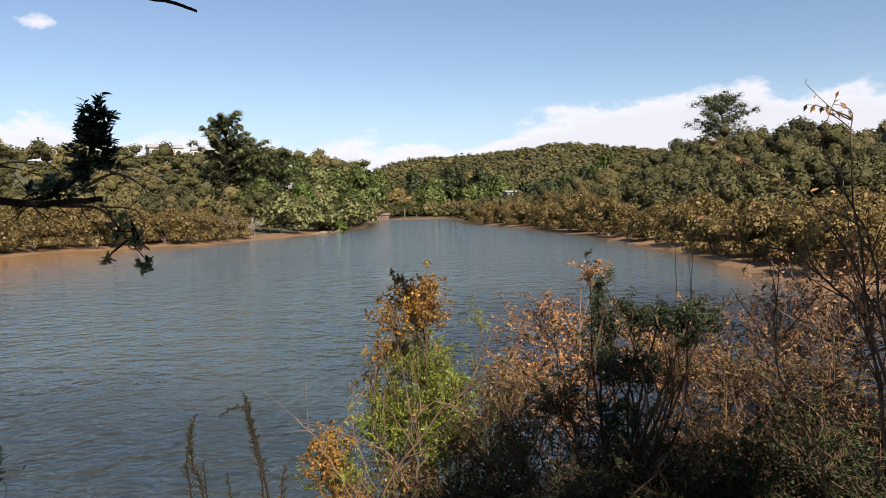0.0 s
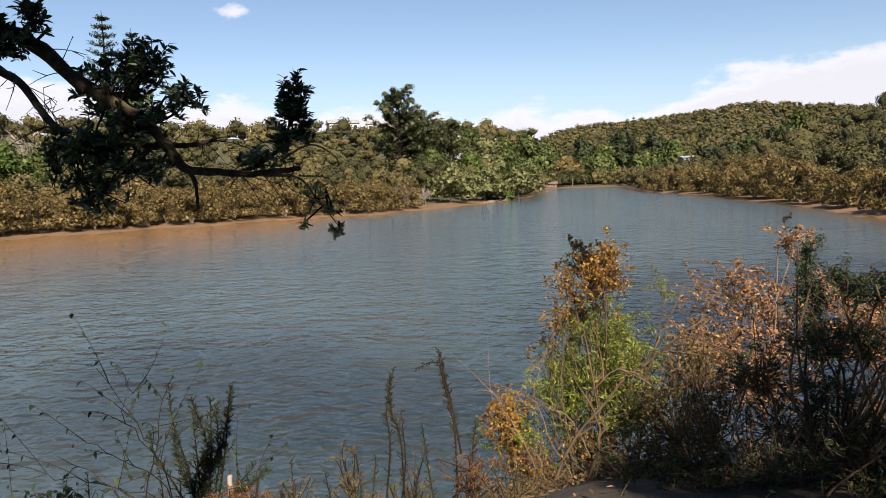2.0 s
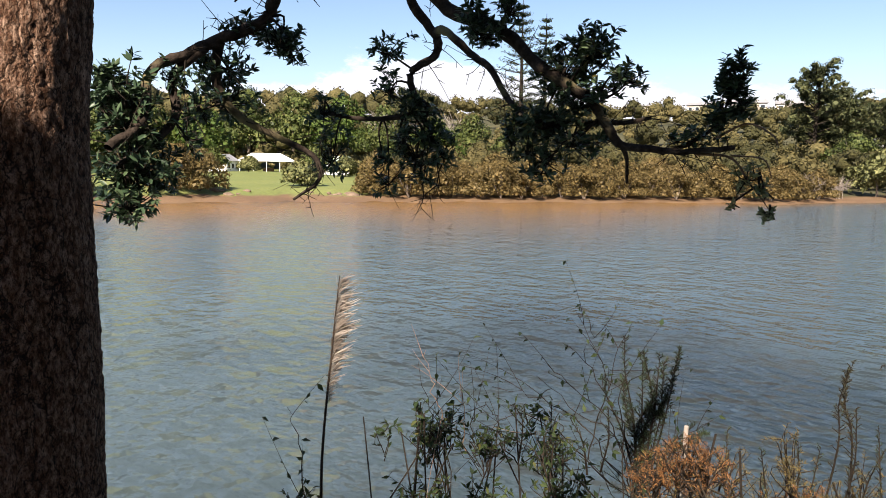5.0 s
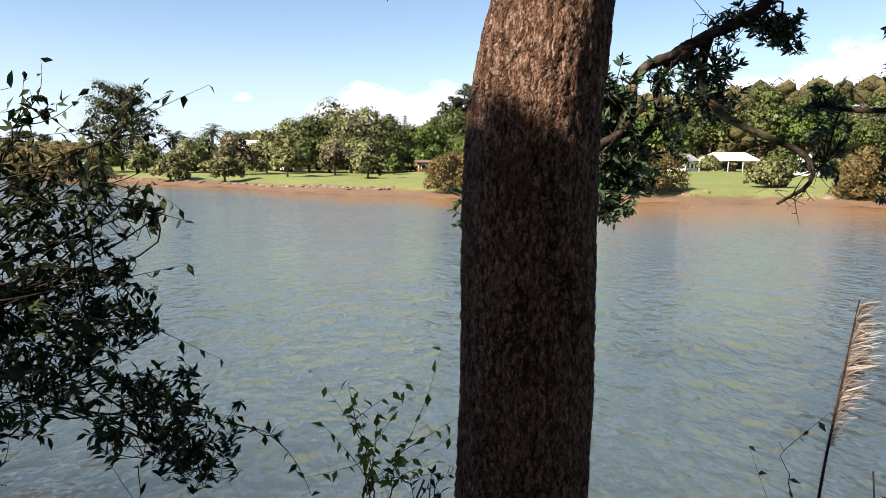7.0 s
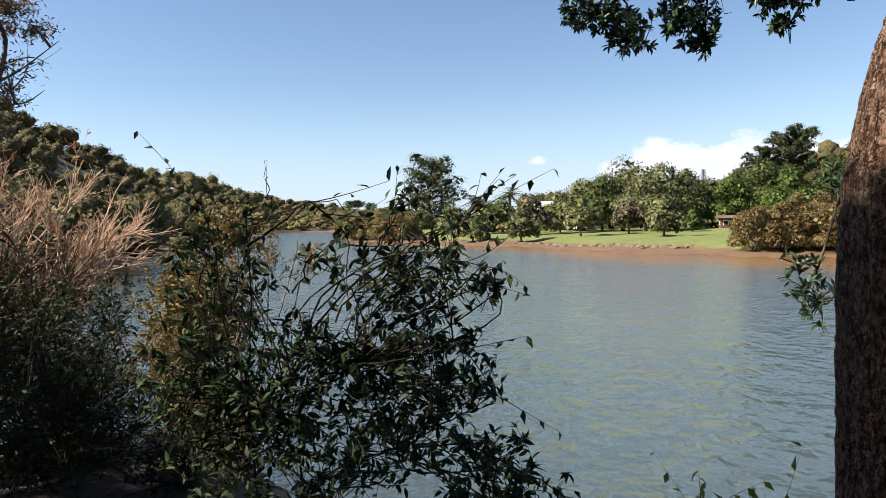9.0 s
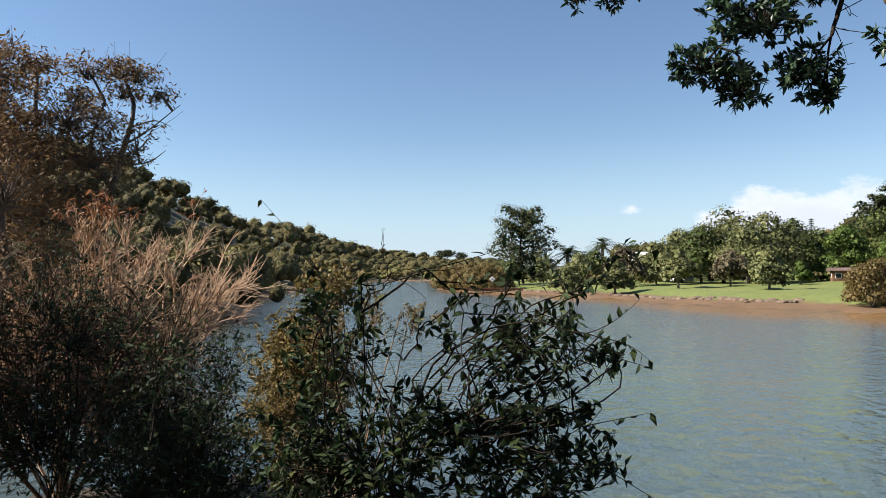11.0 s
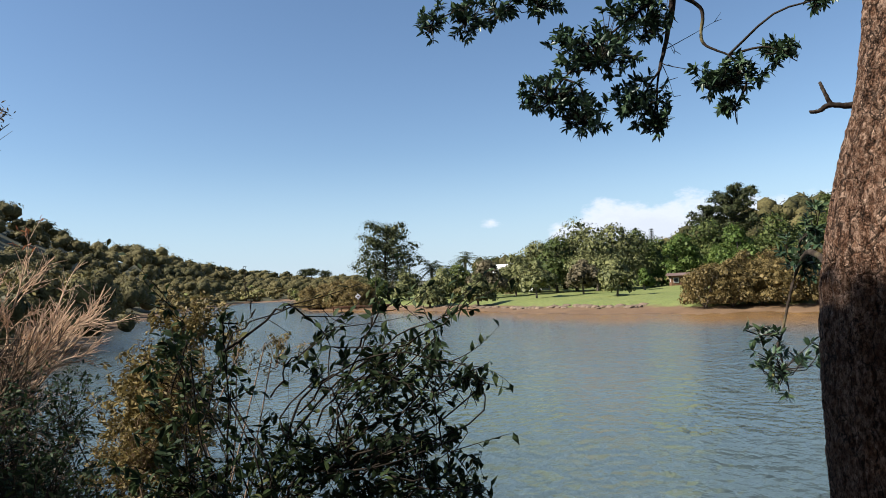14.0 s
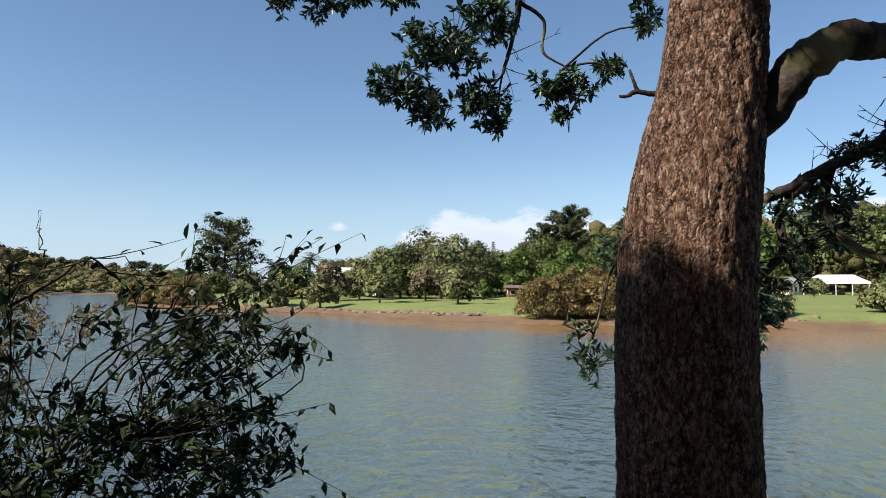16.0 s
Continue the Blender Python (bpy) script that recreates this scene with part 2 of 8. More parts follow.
def tubes(lines, sides=5):
    """Tapered round stems: each line is (points (k, 3), radii (k))."""
    V, F, base = [], [], 0
    ang = np.arange(sides) * 2 * np.pi / sides
    for pts, rad in lines:
        pts, rad = np.asarray(pts, float), np.asarray(rad, float)
        k = len(pts)
        t = unit(np.gradient(pts, axis=0))
        up = np.array([0.31, 0.17, 0.93])
        s = unit(np.cross(t, up))
        q = np.cross(t, s)
        ring = pts[:, None] + rad[:, None, None] * (np.cos(ang)[None, :, None] * s[:, None] + np.sin(ang)[None, :, None] * q[:, None])
        V.append(ring.reshape(-1, 3))
        i = np.arange(k - 1)[:, None] * sides + np.arange(sides)[None]
        j = np.arange(k - 1)[:, None] * sides + (np.arange(sides)[None] + 1) % sides
        F.append(np.stack([i, j, j + sides, i + sides], -1).reshape(-1, 4) + base)
        base += k * sides
    return np.concatenate(V), np.concatenate(F)


def tufts(pos, out, size, rng, aspect=0.55, jitter=0.8):
    """Small diamond-shaped, slightly folded leaf sprays at pos, turned roughly outwards."""
    n = len(pos)
    size = np.broadcast_to(np.asarray(size, float), (n,)) * rng.uniform(0.6, 1.4, n)
    nrm = unit(out + jitter * rng.normal(size=(n, 3)))
    t = unit(np.cross(nrm, rng.normal(size=(n, 3))))
    s = np.cross(nrm, t)
    L, W = size[:, None] * 0.5, size[:, None] * 0.5 * aspect
    fold = nrm * W * 0.45
    V = np.stack([pos - t * L, pos - s * W + fold, pos + t * L, pos + s * W + fold], 1).reshape(-1, 3)
    return V, np.arange(4 * n).reshape(-1, 4)


def leaves(pos, along, length, rng, width=0.36, flat=0.5, droop=0.25):
    """Near leaves: pointed blades with a midrib fold, growing from pos along the given way; narrow ones are plain blades."""
    n = len(pos)
    L = (length * rng.uniform(0.7, 1.2, n))[:, None]
    along = unit(along)
    up = unit(np.array([0, 0, 1.0]) + flat * rng.normal(size=(n, 3)))
    s = unit(np.cross(along, up))
    nrm = np.cross(s, along)
    if width < 0.2:
        half = s * L * width * 0.5
        tip = pos + along * L - nrm * L * droop
        V = np.stack([pos - half * 0.6, pos + half * 0.6, pos + along * L * 0.45 + half - nrm * L * droop * 0.2, tip], 1)
        return V.reshape(-1, 3), np.arange(4 * n).reshape(-1, 4)
    st, wd = (0.0, 0.38, 1.0), (0.12, 1.0, 0.04)
    if np.max(length) > 0.055:
        st, wd = (0.0, 0.3, 0.68, 1.0), (0.16, 0.95, 0.85, 0.05)
    rows = []
    for a, w in zip(st, wd):
        mid = pos + along * L * a - nrm * L * droop * a * a
        half = s * L * width * 0.5 * w
        lift = nrm * L * width * 0.16 * w
        rows += [mid - half + lift, mid, mid + half + lift]
    V = np.stack(rows, 1).reshape(-1, 3)
    q = []
    for k in range(len(st) - 1):
        for c in range(2):
            q.append((3 * k + c, 3 * k + c + 1, 3 * k + c + 4, 3 * k + c + 3))
    F = (np.arange(n)[:, None, None] * 3 * len(st) + np.array(q)[None]).reshape(-1, 4)
    return V, F


def join(pieces):
    V, F, base = [], [], 0
    for v, f in pieces:
        V.append(v), F.append(np.asarray(f) + base)
        base += len(v)
    return np.concatenate(V), np.concatenate(F)


def crown_points(blobs, n, rng, low=-0.35):
    """Points and outward directions on a crown made of ellipsoids (centre, radii)."""
    c = np.array([b[0] for b in blobs], float)
    r = np.array([b[1] for b in blobs], float)
    area = (r[:, 0] * r[:, 1] + r[:, 0] * r[:, 2])
    k = rng.choice(len(blobs), n, p=area / area.sum())
    d = unit(rng.normal(size=(n, 3)))
    d[:, 2] = np.where(d[:, 2] < low, -d[:, 2], d[:, 2])
    p = c[k] + r[k] * d * rng.uniform(0.72, 1.06, (n, 1))
    return p, unit(d / r[k])


def leaf_normals(outs, rng, spread=0.45):
    """Leaves face mostly outwards from their clump, each a little askew."""
    return np.repeat(unit(outs + [0, 0, 0.25] + spread * rng.normal(size=outs.shape)), 4, axis=0)


def crown_mesh(name, blobs, n, size, mat, seed, aspect=0.6, low=-0.35, core=0.78):
    rng = np.random.default_rng(seed)
    p, d = crown_points(blobs, n, rng, low)
    pieces, outs = [tufts(p, d, size, rng, aspect)], [d]
    if core:
        q, e = crown_points([(b[0], np.array(b[1]) * core) for b in blobs], n // 3, rng, low)
        pieces.append(tufts(q, e, size * 2.0, rng, 0.9, 0.5))
        outs.append(e)
    V, F = join(pieces)
    return mesh_of(name, V, F, mat, normals=leaf_normals(np.concatenate(outs), rng))


# ---- ground: one sheet from the bank underfoot to the horizon ----
SHORE = [(-60, 14), (-45, 17), (-33, 22), (-26, 28), (-19, 43), (-14.4, 59), (-8, 93), (-2, 146), (-0.5, 250), (4, 268), (5.4, 258),
         (6.0, 150), (7.0, 118), (8.6, 103), (14.5, 80), (20, 70), (23, 69), (33, 61.5), (47, 56.5), (58, 54.5), (66, 53), (84, 54), (94, 61), (103, 80),
         (112, 103), (113.8, 107), (114.1, 236), (117.6, 240), (121.7, 152), (126, 105), (128, 78), (130.5, 46), (135, 34), (146, 28), (165, 20), (190, 12)]
NEAR = [(-60, 14), (-45, 15), (-26, 12), (-18, 9.5), (-8, 8.0), (3, 7.2), (10, 6.4), (18, 4.2), (30, 3.5), (70, 3.4), (100, 3.7), (113, 5.2), (122, 9),
        (128, 12.5), (140, 12.5), (152, 12), (170, 12), (190, 12)]
# az, foot of the hill, its crest, its height
HILL = [(-60, 25, 120, 22), (-40, 60, 190, 10), (-28, 66, 200, 8), (-20, 75, 210, 6), (-18, 250, 640, 44), (-13.7, 270, 640, 50), (-10, 280, 640, 55), (-6.4, 285, 640, 51), (-4, 288, 640, 47), (2, 290, 620, 42), (4.3, 290, 560, 34), (5.8, 285, 430, 20),
        (7.5, 140, 330, 20), (9, 150, 330, 21), (14, 110, 290, 21), (24, 95, 270, 20), (36, 90, 260, 20), (47, 105, 260, 22), (50, 160, 280, 22), (60, 165, 300, 23), (74, 160, 280, 18),
        (80, 120, 260, 10), (88, 130, 280, 5), (98, 130, 300, 3), (112, 200, 700, 8), (118, 262, 560, 16), (122, 170, 400, 15), (126, 120, 320, 17),
        (128.6, 100, 290, 16), (131, 75, 260, 20.5), (138, 50, 215, 27), (147, 42, 160, 27), (165, 34, 120, 26), (190, 30, 110, 24), (245, 25, 110, 24), (300, 25, 120, 22)]


# the bush hill by the mud flat, in front of the far ridge
KNOLL = [(-60, 25, 120, 22), (-40, 60, 190, 10), (-32, 62, 190, 12.5), (-28, 66, 190, 14.5), (-25, 66, 200, 15), (-20.5, 72, 210, 14.5), (-17, 78, 205, 11), (-15, 85, 200, 6.5),
         (-12, 100, 190, 2), (-9, 120, 190, 0), (-6, 150, 200, 0), (300, 150, 200, 0)]


def along(table, az, col=1):
    a = np.array([row[0] for row in table], float)
    return np.interp(az, a, [row[col] for row in table])


def smooth(a, b, x):
    t = np.clip((x - a) / (b - a), 0, 1)
    return t * t * (3 - 2 * t)


def wrap(az):
    return (np.asarray(az, float) + 60) % 360 - 60


def shore_at(az):
    az = wrap(az)
    return np.where(az > 190, along(NEAR, 190), along(SHORE, np.minimum(az, 190)) + 1.2 * np.sin(az * 0.9) + 0.7 * np.sin(az * 2.7 + 1))


def shore_square(az):
    """How squarely the shore lies across the line of sight: turns a step along it into a step away from the water."""
    az = wrap(az)
    slope = (along(SHORE, np.minimum(az + 1.5, 190)) - along(SHORE, np.minimum(az - 1.5, 190))) / radians(3.0) / along(SHORE, np.minimum(az, 190))
    return np.maximum(0.22, 1 / np.sqrt(1 + slope * slope))


def near_at(az):
    az = wrap(az)
    return np.where(az > 190, along(NEAR, 190), np.minimum(along(NEAR, np.minimum(az, 190)) + 0.2 * np.sin(az * 0.23), along(SHORE, np.minimum(az, 190))))


def ground_height(az, r):
    az = wrap(az)
    rs, rn = shore_at(az), near_at(az)
    d = (r - rs) * shore_square(az)
    land = 0.42 * smooth(-2.5, 7, d) + 0.4 * smooth(6.0, 8.4, d) + 0.009 * np.clip(d - 8, 0, 60) - 0.07
    rises = [along(t, az, 3) * smooth(along(t, az, 1), along(t, az, 2), r) * (1 - 0.25 * smooth(along(t, az, 2), 2.5 * along(t, az, 2), r)) for t in (HILL, KNOLL)]
    hill = np.maximum(*rises)
    rough = 0.35 * np.sin(az * 0.31 + r * 0.012) * smooth(20, 80, d)
    bank = 1.27 * smooth(0.02, 0.62, (rn - r) / np.maximum(rn, 1)) - 0.05
    bed = -0.9 * smooth(0, 3, r - rn) * smooth(0, 8, -d) - 0.05
    z = np.where(r < rn, bank, np.where(d < 0, bed, land + hill + rough))
    return np.where(az > 190, 1.22 + hill * smooth(15, 60, r), z)


def build_ground():
    az = np.concatenate([np.arange(-60, 160, 0.8), np.arange(160, 300, 2.5)])
    r = np.concatenate([[0.0, 0.8], np.linspace(1.4, 16, 60), np.geomspace(16.4, 420, 120), np.geomspace(440, 4200, 20)])
    A, R = np.meshgrid(az, r, indexing="ij")
    Z = ground_height(A, R)
    rng = np.random.default_rng(5)
    X, Y = -np.sin(np.radians(A)) * R, np.cos(np.radians(A)) * R
    lumps = 0.012 * np.sin(3.1 * X + 1.3 * np.sin(2.3 * Y)) + 0.01 * np.sin(4.7 * Y - 1.1 * X) + 0.006 * np.sin(11 * X + 7 * Y) * np.sin(9 * Y - 5 * X)
    Z += np.where(R < 6, lumps, rng.normal(size=Z.shape) * np.clip(R * 0.002, 0.012, 0.05))
    V = np.stack([-np.sin(np.radians(A)) * R, np.cos(np.radians(A)) * R, Z], -1).reshape(-1, 3)
    n, k = len(az), len(r)
    i = np.arange(n)[:, None] * k + np.arange(k - 1)[None]
    j = ((np.arange(n) + 1) % n)[:, None] * k + np.arange(k - 1)[None]
    F = np.stack([i, j, j + 1, i + 1], -1).reshape(-1, 4)[:, ::-1]
    shore_d = np.where(wrap(A) > 190, -30.0, np.where(R < shore_at(A), R - shore_at(A), (R - shore_at(A)) * shore_square(A))).reshape(-1)
    me = mesh_of("ground", V, F, M_GROUND, True)
    for key, val in (("inland", shore_d), ("lawn", (smooth(48, 52, A) * (1 - smooth(111, 113, A)) * (1 - smooth(165, 185, R))).reshape(-1))):
        a = me.attributes.new(key, "FLOAT", "POINT")
        a.data.foreach_set("value", val.astype(np.float32))
    ob = put("ground", me)
    tagged(ob, "muddy tidal shore rising to mown lawn and scrub hills", "ground", kind="structure")


def ground_material():
    m, nodes, links, b = material("shore_ground", 0.85)
    at = nodes.new("ShaderNodeAttribute")
    at.attribute_name = "inland"
    lawn = nodes.new("ShaderNodeAttribute")
    lawn.attribute_name = "lawn"
    n1, n2 = noise_node(nodes, links, 0.35), noise_node(nodes, links, 5.0)
    mud = ramp_node(nodes, links, n1, [(0.3, (0.117, 0.066, 0.029)), (0.7, (0.192, 0.115, 0.054))])
    mud = blend(nodes, links, mud, (0.1, 0.055, 0.03), ramp_node(nodes, links, n2, [(0.48, (0, 0, 0)), (0.7, (0.7, 0.7, 0.7))]))
    grass = ramp_node(nodes, links, noise_node(nodes, links, 0.12), [(0.3, (0.13, 0.165, 0.035)), (0.7, (0.2, 0.215, 0.055))])
    grass = blend(nodes, links, grass, (0.07, 0.09, 0.02), ramp_node(nodes, links, n2, [(0.45, (0, 0, 0)), (0.7, (0.8, 0.8, 0.8))]))
    scrub = ramp_node(nodes, links, n1, [(0.3, (0.03, 0.035, 0.012)), (0.7, (0.085, 0.075, 0.03))])
    land = blend(nodes, links, scrub, grass, lawn.outputs["Fac"])
    # the edge of the mud wanders
    mr = nodes.new("ShaderNodeMapRange")
    mr.inputs["From Min"].default_value, mr.inputs["From Max"].default_value = 6.5, 8.2
    wob = nodes.new("ShaderNodeMath")
    wob.operation = "MULTIPLY_ADD"
    links.new(n1, wob.inputs[0])
    wob.inputs[1].default_value = 4.0
    links.new(at.outputs["Fac"], wob.inputs[2])
    links.new(wob.outputs[0], mr.inputs["Value"])
    col = blend(nodes, links, mud, land, mr.outputs[0])
    # the near bank underfoot: litter and earth
    mb = nodes.new("ShaderNodeMapRange")
    mb.inputs["From Min"].default_value, mb.inputs["From Max"].default_value = -9.0, -8.0
    links.new(at.outputs["Fac"], mb.inputs["Value"])
    litter = ramp_node(nodes, links, n2, [(0.35, (0.02, 0.015, 0.01)), (0.7, (0.07, 0.048, 0.028))])
    col = blend(nodes, links, litter, col, mb.outputs[0])
    links.new(col, b.inputs["Base Color"])
    bump_node(nodes, links, n2, b, 0.6, 0.08)
    return m


def water_material():
    m, nodes, links, b = material("estuary_water", 0.1)
    b.inputs["IOR"].default_value = 1.33
    # light spreads in the silty water
    b.subsurface_method = "BURLEY"
    b.inputs["Subsurface Weight"].default_value = 1.0
    b.inputs["Subsurface Radius"].default_value = (1.0, 1.0, 1.0)
    b.inputs["Subsurface Scale"].default_value = 25.0
    at = nodes.new("ShaderNodeAttribute")
    at.attribute_name = "shore_brown"
    n0 = noise_node(nodes, links, 0.03, 4)
    deep = ramp_node(nodes, links, n0, [(0.3, (0.075, 0.112, 0.127)), (0.7, (0.1, 0.136, 0.137))])
    # the brown holds both the shallows' own colour and the bank's painted reflection
    col = blend(nodes, links, deep, (0.25, 0.132, 0.036), at.outputs["Fac"])
    links.new(col, b.inputs["Base Color"])
    # far out the ripples are finer than the eye can part, and calm lanes run between them
    ru = nodes.new("ShaderNodeAttribute")
    ru.attribute_name = "ruffle"
    lane = nodes.new("ShaderNodeMath")
    lane.operation = "MULTIPLY"
    links.new(ru.outputs["Fac"], lane.inputs[0])
    links.new(ramp_node(nodes, links, noise_node(nodes, links, 0.09, 4, 0.6), [(0.35, (0.75, 0.75, 0.75)), (0.65, (1.1, 1.1, 1.1))]), lane.inputs[1])
    links.new(lane.outputs[0], b.inputs["Roughness"])
    w1 = noise_node(nodes, links, 3.0, 2.5, 0.5, (1.0, 1.25, 1.0))
    w2 = noise_node(nodes, links, 0.9, 2, 0.5, (1.0, 1.3, 1.0))
    add = nodes.new("ShaderNodeMath")
    add.operation = "MULTIPLY_ADD"
    links.new(w2, add.inputs[0])
    add.inputs[1].default_value = 1.4
    links.new(w1, add.inputs[2])
    bump_node(nodes, links, add.outputs[0], b, 1.0, 0.16)
    return m


M_GROUND = ground_material()
M_WATER = water_material()
build_ground()


def build_water():
    az = np.arange(-60, 190.1, 2.0)
    r = np.concatenate([np.linspace(2.0, 16, 24), np.geomspace(16.5, 300, 90)])
    A, R = np.meshgrid(az, r, indexing="ij")
    d = shore_at(A) - R
    reach = 28 + 14 * (1 - smooth(44, 56, A)) - 12 * smooth(64, 84, A)
    shore_brown = (1 - smooth(5, reach, d)) * 0.98 * smooth(18, 30, A) * (1 - smooth(112, 114, A)) + (1 - smooth(0, 9, d)) * 0.7
    V = np.stack([-np.sin(np.radians(A)) * R, np.cos(np.radians(A)) * R, np.zeros_like(R)], -1).reshape(-1, 3)
    k = len(r)
    i = np.arange(len(az) - 1)[:, None] * k + np.arange(k - 1)[None]
    F = np.stack([i, i + 1, i + k + 1, i + k], -1).reshape(-1, 4)[:, ::-1]
    me = mesh_of("water", V, F, M_WATER, True)
    a = me.attributes.new("shore_brown", "FLOAT", "POINT")
    a.data.foreach_set("value", np.clip(shore_brown, 0, 1).reshape(-1).astype(np.float32))
    a = me.attributes.new("ruffle", "FLOAT", "POINT")
    a.data.foreach_set("value", (0.03 + 0.05 * smooth(8, 50, R)).reshape(-1).astype(np.float32))
    # face upwards
    if me.polygons[0].normal.z < 0:
        me.flip_normals()
    tagged(put("water", me), "rippled grey-green tidal river, brown over the shallows and for the bank's reflection", "water", kind="structure")


build_water()


# ---- woods on the hills ----
def ball(level):
    bm = bmesh.new()
    bmesh.ops.create_icosphere(bm, subdivisions=level, radius=1.0)
    bm.verts.index_update()
    v = np.array([p.co for p in bm.verts])
    f = np.array([[p.index for p in q.verts] for q in bm.faces])
    bm.free()
    return v, f


BALLS = {1: ball(1), 2: ball(2)}


def clump_material():
    """Dense foliage seen from afar: the tree's own tone, broken by leaf sprays; shade in the gaps is painted in."""
    m, nodes, links, b = material("clumped_foliage", 0.7)
    b.inputs["Specular IOR Level"].default_value = 0.15
    at = nodes.new("ShaderNodeAttribute")
    at.attribute_name = "tint"
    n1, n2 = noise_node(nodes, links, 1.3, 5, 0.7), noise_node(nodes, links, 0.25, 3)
    fac = nodes.new("ShaderNodeMath")
    fac.operation = "MULTIPLY_ADD"
    links.new(n2, fac.inputs[0])
    fac.inputs[1].default_value = 0.3
    links.new(at.outputs["Fac"], fac.inputs[2])
    col = ramp_node(nodes, links, fac.outputs[0], BUSH_STOPS)
    # dark colour in the noise's hollows stands for shade between the sprays
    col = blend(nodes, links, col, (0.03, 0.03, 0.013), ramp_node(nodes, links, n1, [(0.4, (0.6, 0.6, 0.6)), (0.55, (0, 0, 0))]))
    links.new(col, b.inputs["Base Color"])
    bump_node(nodes, links, n1, b, 1.0, 0.8)
    return m


M_CLUMP = clump_material()


def build_woods(name, label, az0, az1, r_from, r_to, seed, tint0, tint1, size=(4.0, 7.5), step=0.072, gap=0.0, leaf=0.004, arc=0.036, broad=0.016, fill=33000, core=0.6):
    """A hillside of bush: rounded crowns side by side, each of many leaf sprays."""
    rng = np.random.default_rng(seed)
    P, D, S, T, CV, CF, CT = [], [], [], [], [], [], []
    total = 0
    for r_k in np.geomspace(30, 900, int(np.log(30) / np.log(1 + step))):
        n = max(1, int(radians(az1 - az0) * r_k / max(2.4, r_k * arc * (0.7 if r_k < 110 else 1))))
        for a in np.linspace(az0, az1, n) + rng.uniform(-0.5, 0.5, n) * (az1 - az0) / n:
            lo, hi = r_from(a), r_to(a)
            r = r_k * rng.uniform(0.975, 1.025)
            if r < lo or r > hi or rng.random() < gap:
                continue
            near = r < 110
            h = rng.uniform(*size) * (0.55 + r / 260 if near else 1.0 if r < 250 else 1.25)
            w = h * rng.uniform(0.36, 0.5) if near else max(h * rng.uniform(0.42, 0.6), r * broad)
            base = polar(a, r, float(ground_height(a, r)))
            tone = np.clip(rng.uniform(tint0, tint1) + 0.1 * math.sin(a * 0.8 + r * 0.05), 0, 0.78)
            nb = rng.integers(7, 10) if r < 200 else 5
            blobs = []
            for _ in range(nb):
                o = rng.normal(size=3) * np.array([0.5, 0.5, 0.16]) * w
                blobs.append((base + o + [0, 0, h * rng.uniform(0.3, 0.7)], np.array([w, w, h * 0.5]) * (rng.uniform(0.34, 0.55) if r < 200 else rng.uniform(0.5, 0.75))))
            for c, q in blobs:
                ball_v, ball_f = BALLS[2 if r < 130 else 1]
                CF.append(ball_f + total)
                CV.append(c + ball_v * q * (core - 0.1 if near else core) * (1 + (0.16 if core < 0.7 else 0.07) * rng.normal(size=(len(ball_v), 1))))
                CT.append(np.full(len(ball_v), tone))
                total += len(ball_v)
            n_leaf = int(np.clip(fill / r, 60, 720))
            p, d = crown_points(blobs, n_leaf, rng, -0.1)
            P.append(p), D.append(d), S.append(np.full(n_leaf, max(0.28, r * leaf, w * (0.085 if core < 0.7 else 0.06)))), T.append(np.full(n_leaf, tone))
    V, F = tufts(np.concatenate(P), np.concatenate(D), np.concatenate(S), rng, 0.62, 0.5)
    me = mesh_of(name, V, F, M_BUSH, tint=np.repeat(np.concatenate(T), 4), normals=leaf_normals(np.concatenate(D), rng, 0.28))
    ob = tagged(put(name, me), label, "trees", kind="stuff")
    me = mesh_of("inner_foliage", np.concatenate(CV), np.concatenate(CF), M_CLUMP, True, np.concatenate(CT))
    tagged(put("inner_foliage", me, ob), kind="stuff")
    return ob


def shore_plus(k):
    return lambda a: float(shore_at(a)) + k


def crest(k=1.06):
    return lambda a: float(along(HILL, a, 2)) * k


build_woods("bush_hillside", "dark olive coastal bush covering the steep hill", 121, 152, shore_plus(2.5), crest(), 11, 0.16, 0.56, (3.2, 7.5), leaf=0.0026, fill=46000, core=0.8)
build_woods("bush_hillside", "mixed dark and olive trees covering the hill above the mangroves", -42, -6.5, lambda a: float(shore_at(a)) + (17 if a > -26 else 34), lambda a: float(along(KNOLL, a, 2)) * 1.06, 12, 0.0, 0.3, (4.4, 8.0), leaf=0.0029, fill=62000, core=0.72, arc=0.031)
build_woods("bush_hillside", "far hill under olive scrub and pines", -19, 7, lambda a: max(float(shore_at(a)) + 14, 225.0 if a < -6 else 0.0), crest(1.04), 13, 0.05, 0.45, (3.2, 6), 0.024, arc=0.014, broad=0.007, leaf=0.0022, fill=26000)
build_woods("bush_hillside", "scrubby hillside of mixed light and dark green bush", 6.6, 48, lambda a: float(shore_at(a)) + (14 if a > 8.5 else 5), crest(), 14, 0.0, 0.5, (2.6, 7.0), 0.07, leaf=0.003, fill=46000, core=0.73)
build_woods("bush_hillside", "tall mixed trees behind the lawn", 48, 82, lambda a: 168.0, lambda a: 300.0, 15, 0.05, 0.55, (6, 10), 0.06, leaf=0.003, core=0.86)
build_woods("bush_hillside", "tall dark trees behind the lawn", 76, 97, lambda a: 128.0, lambda a: 190.0, 16, 0.05, 0.55, (6, 9.5), 0.06, leaf=0.003, core=0.86)
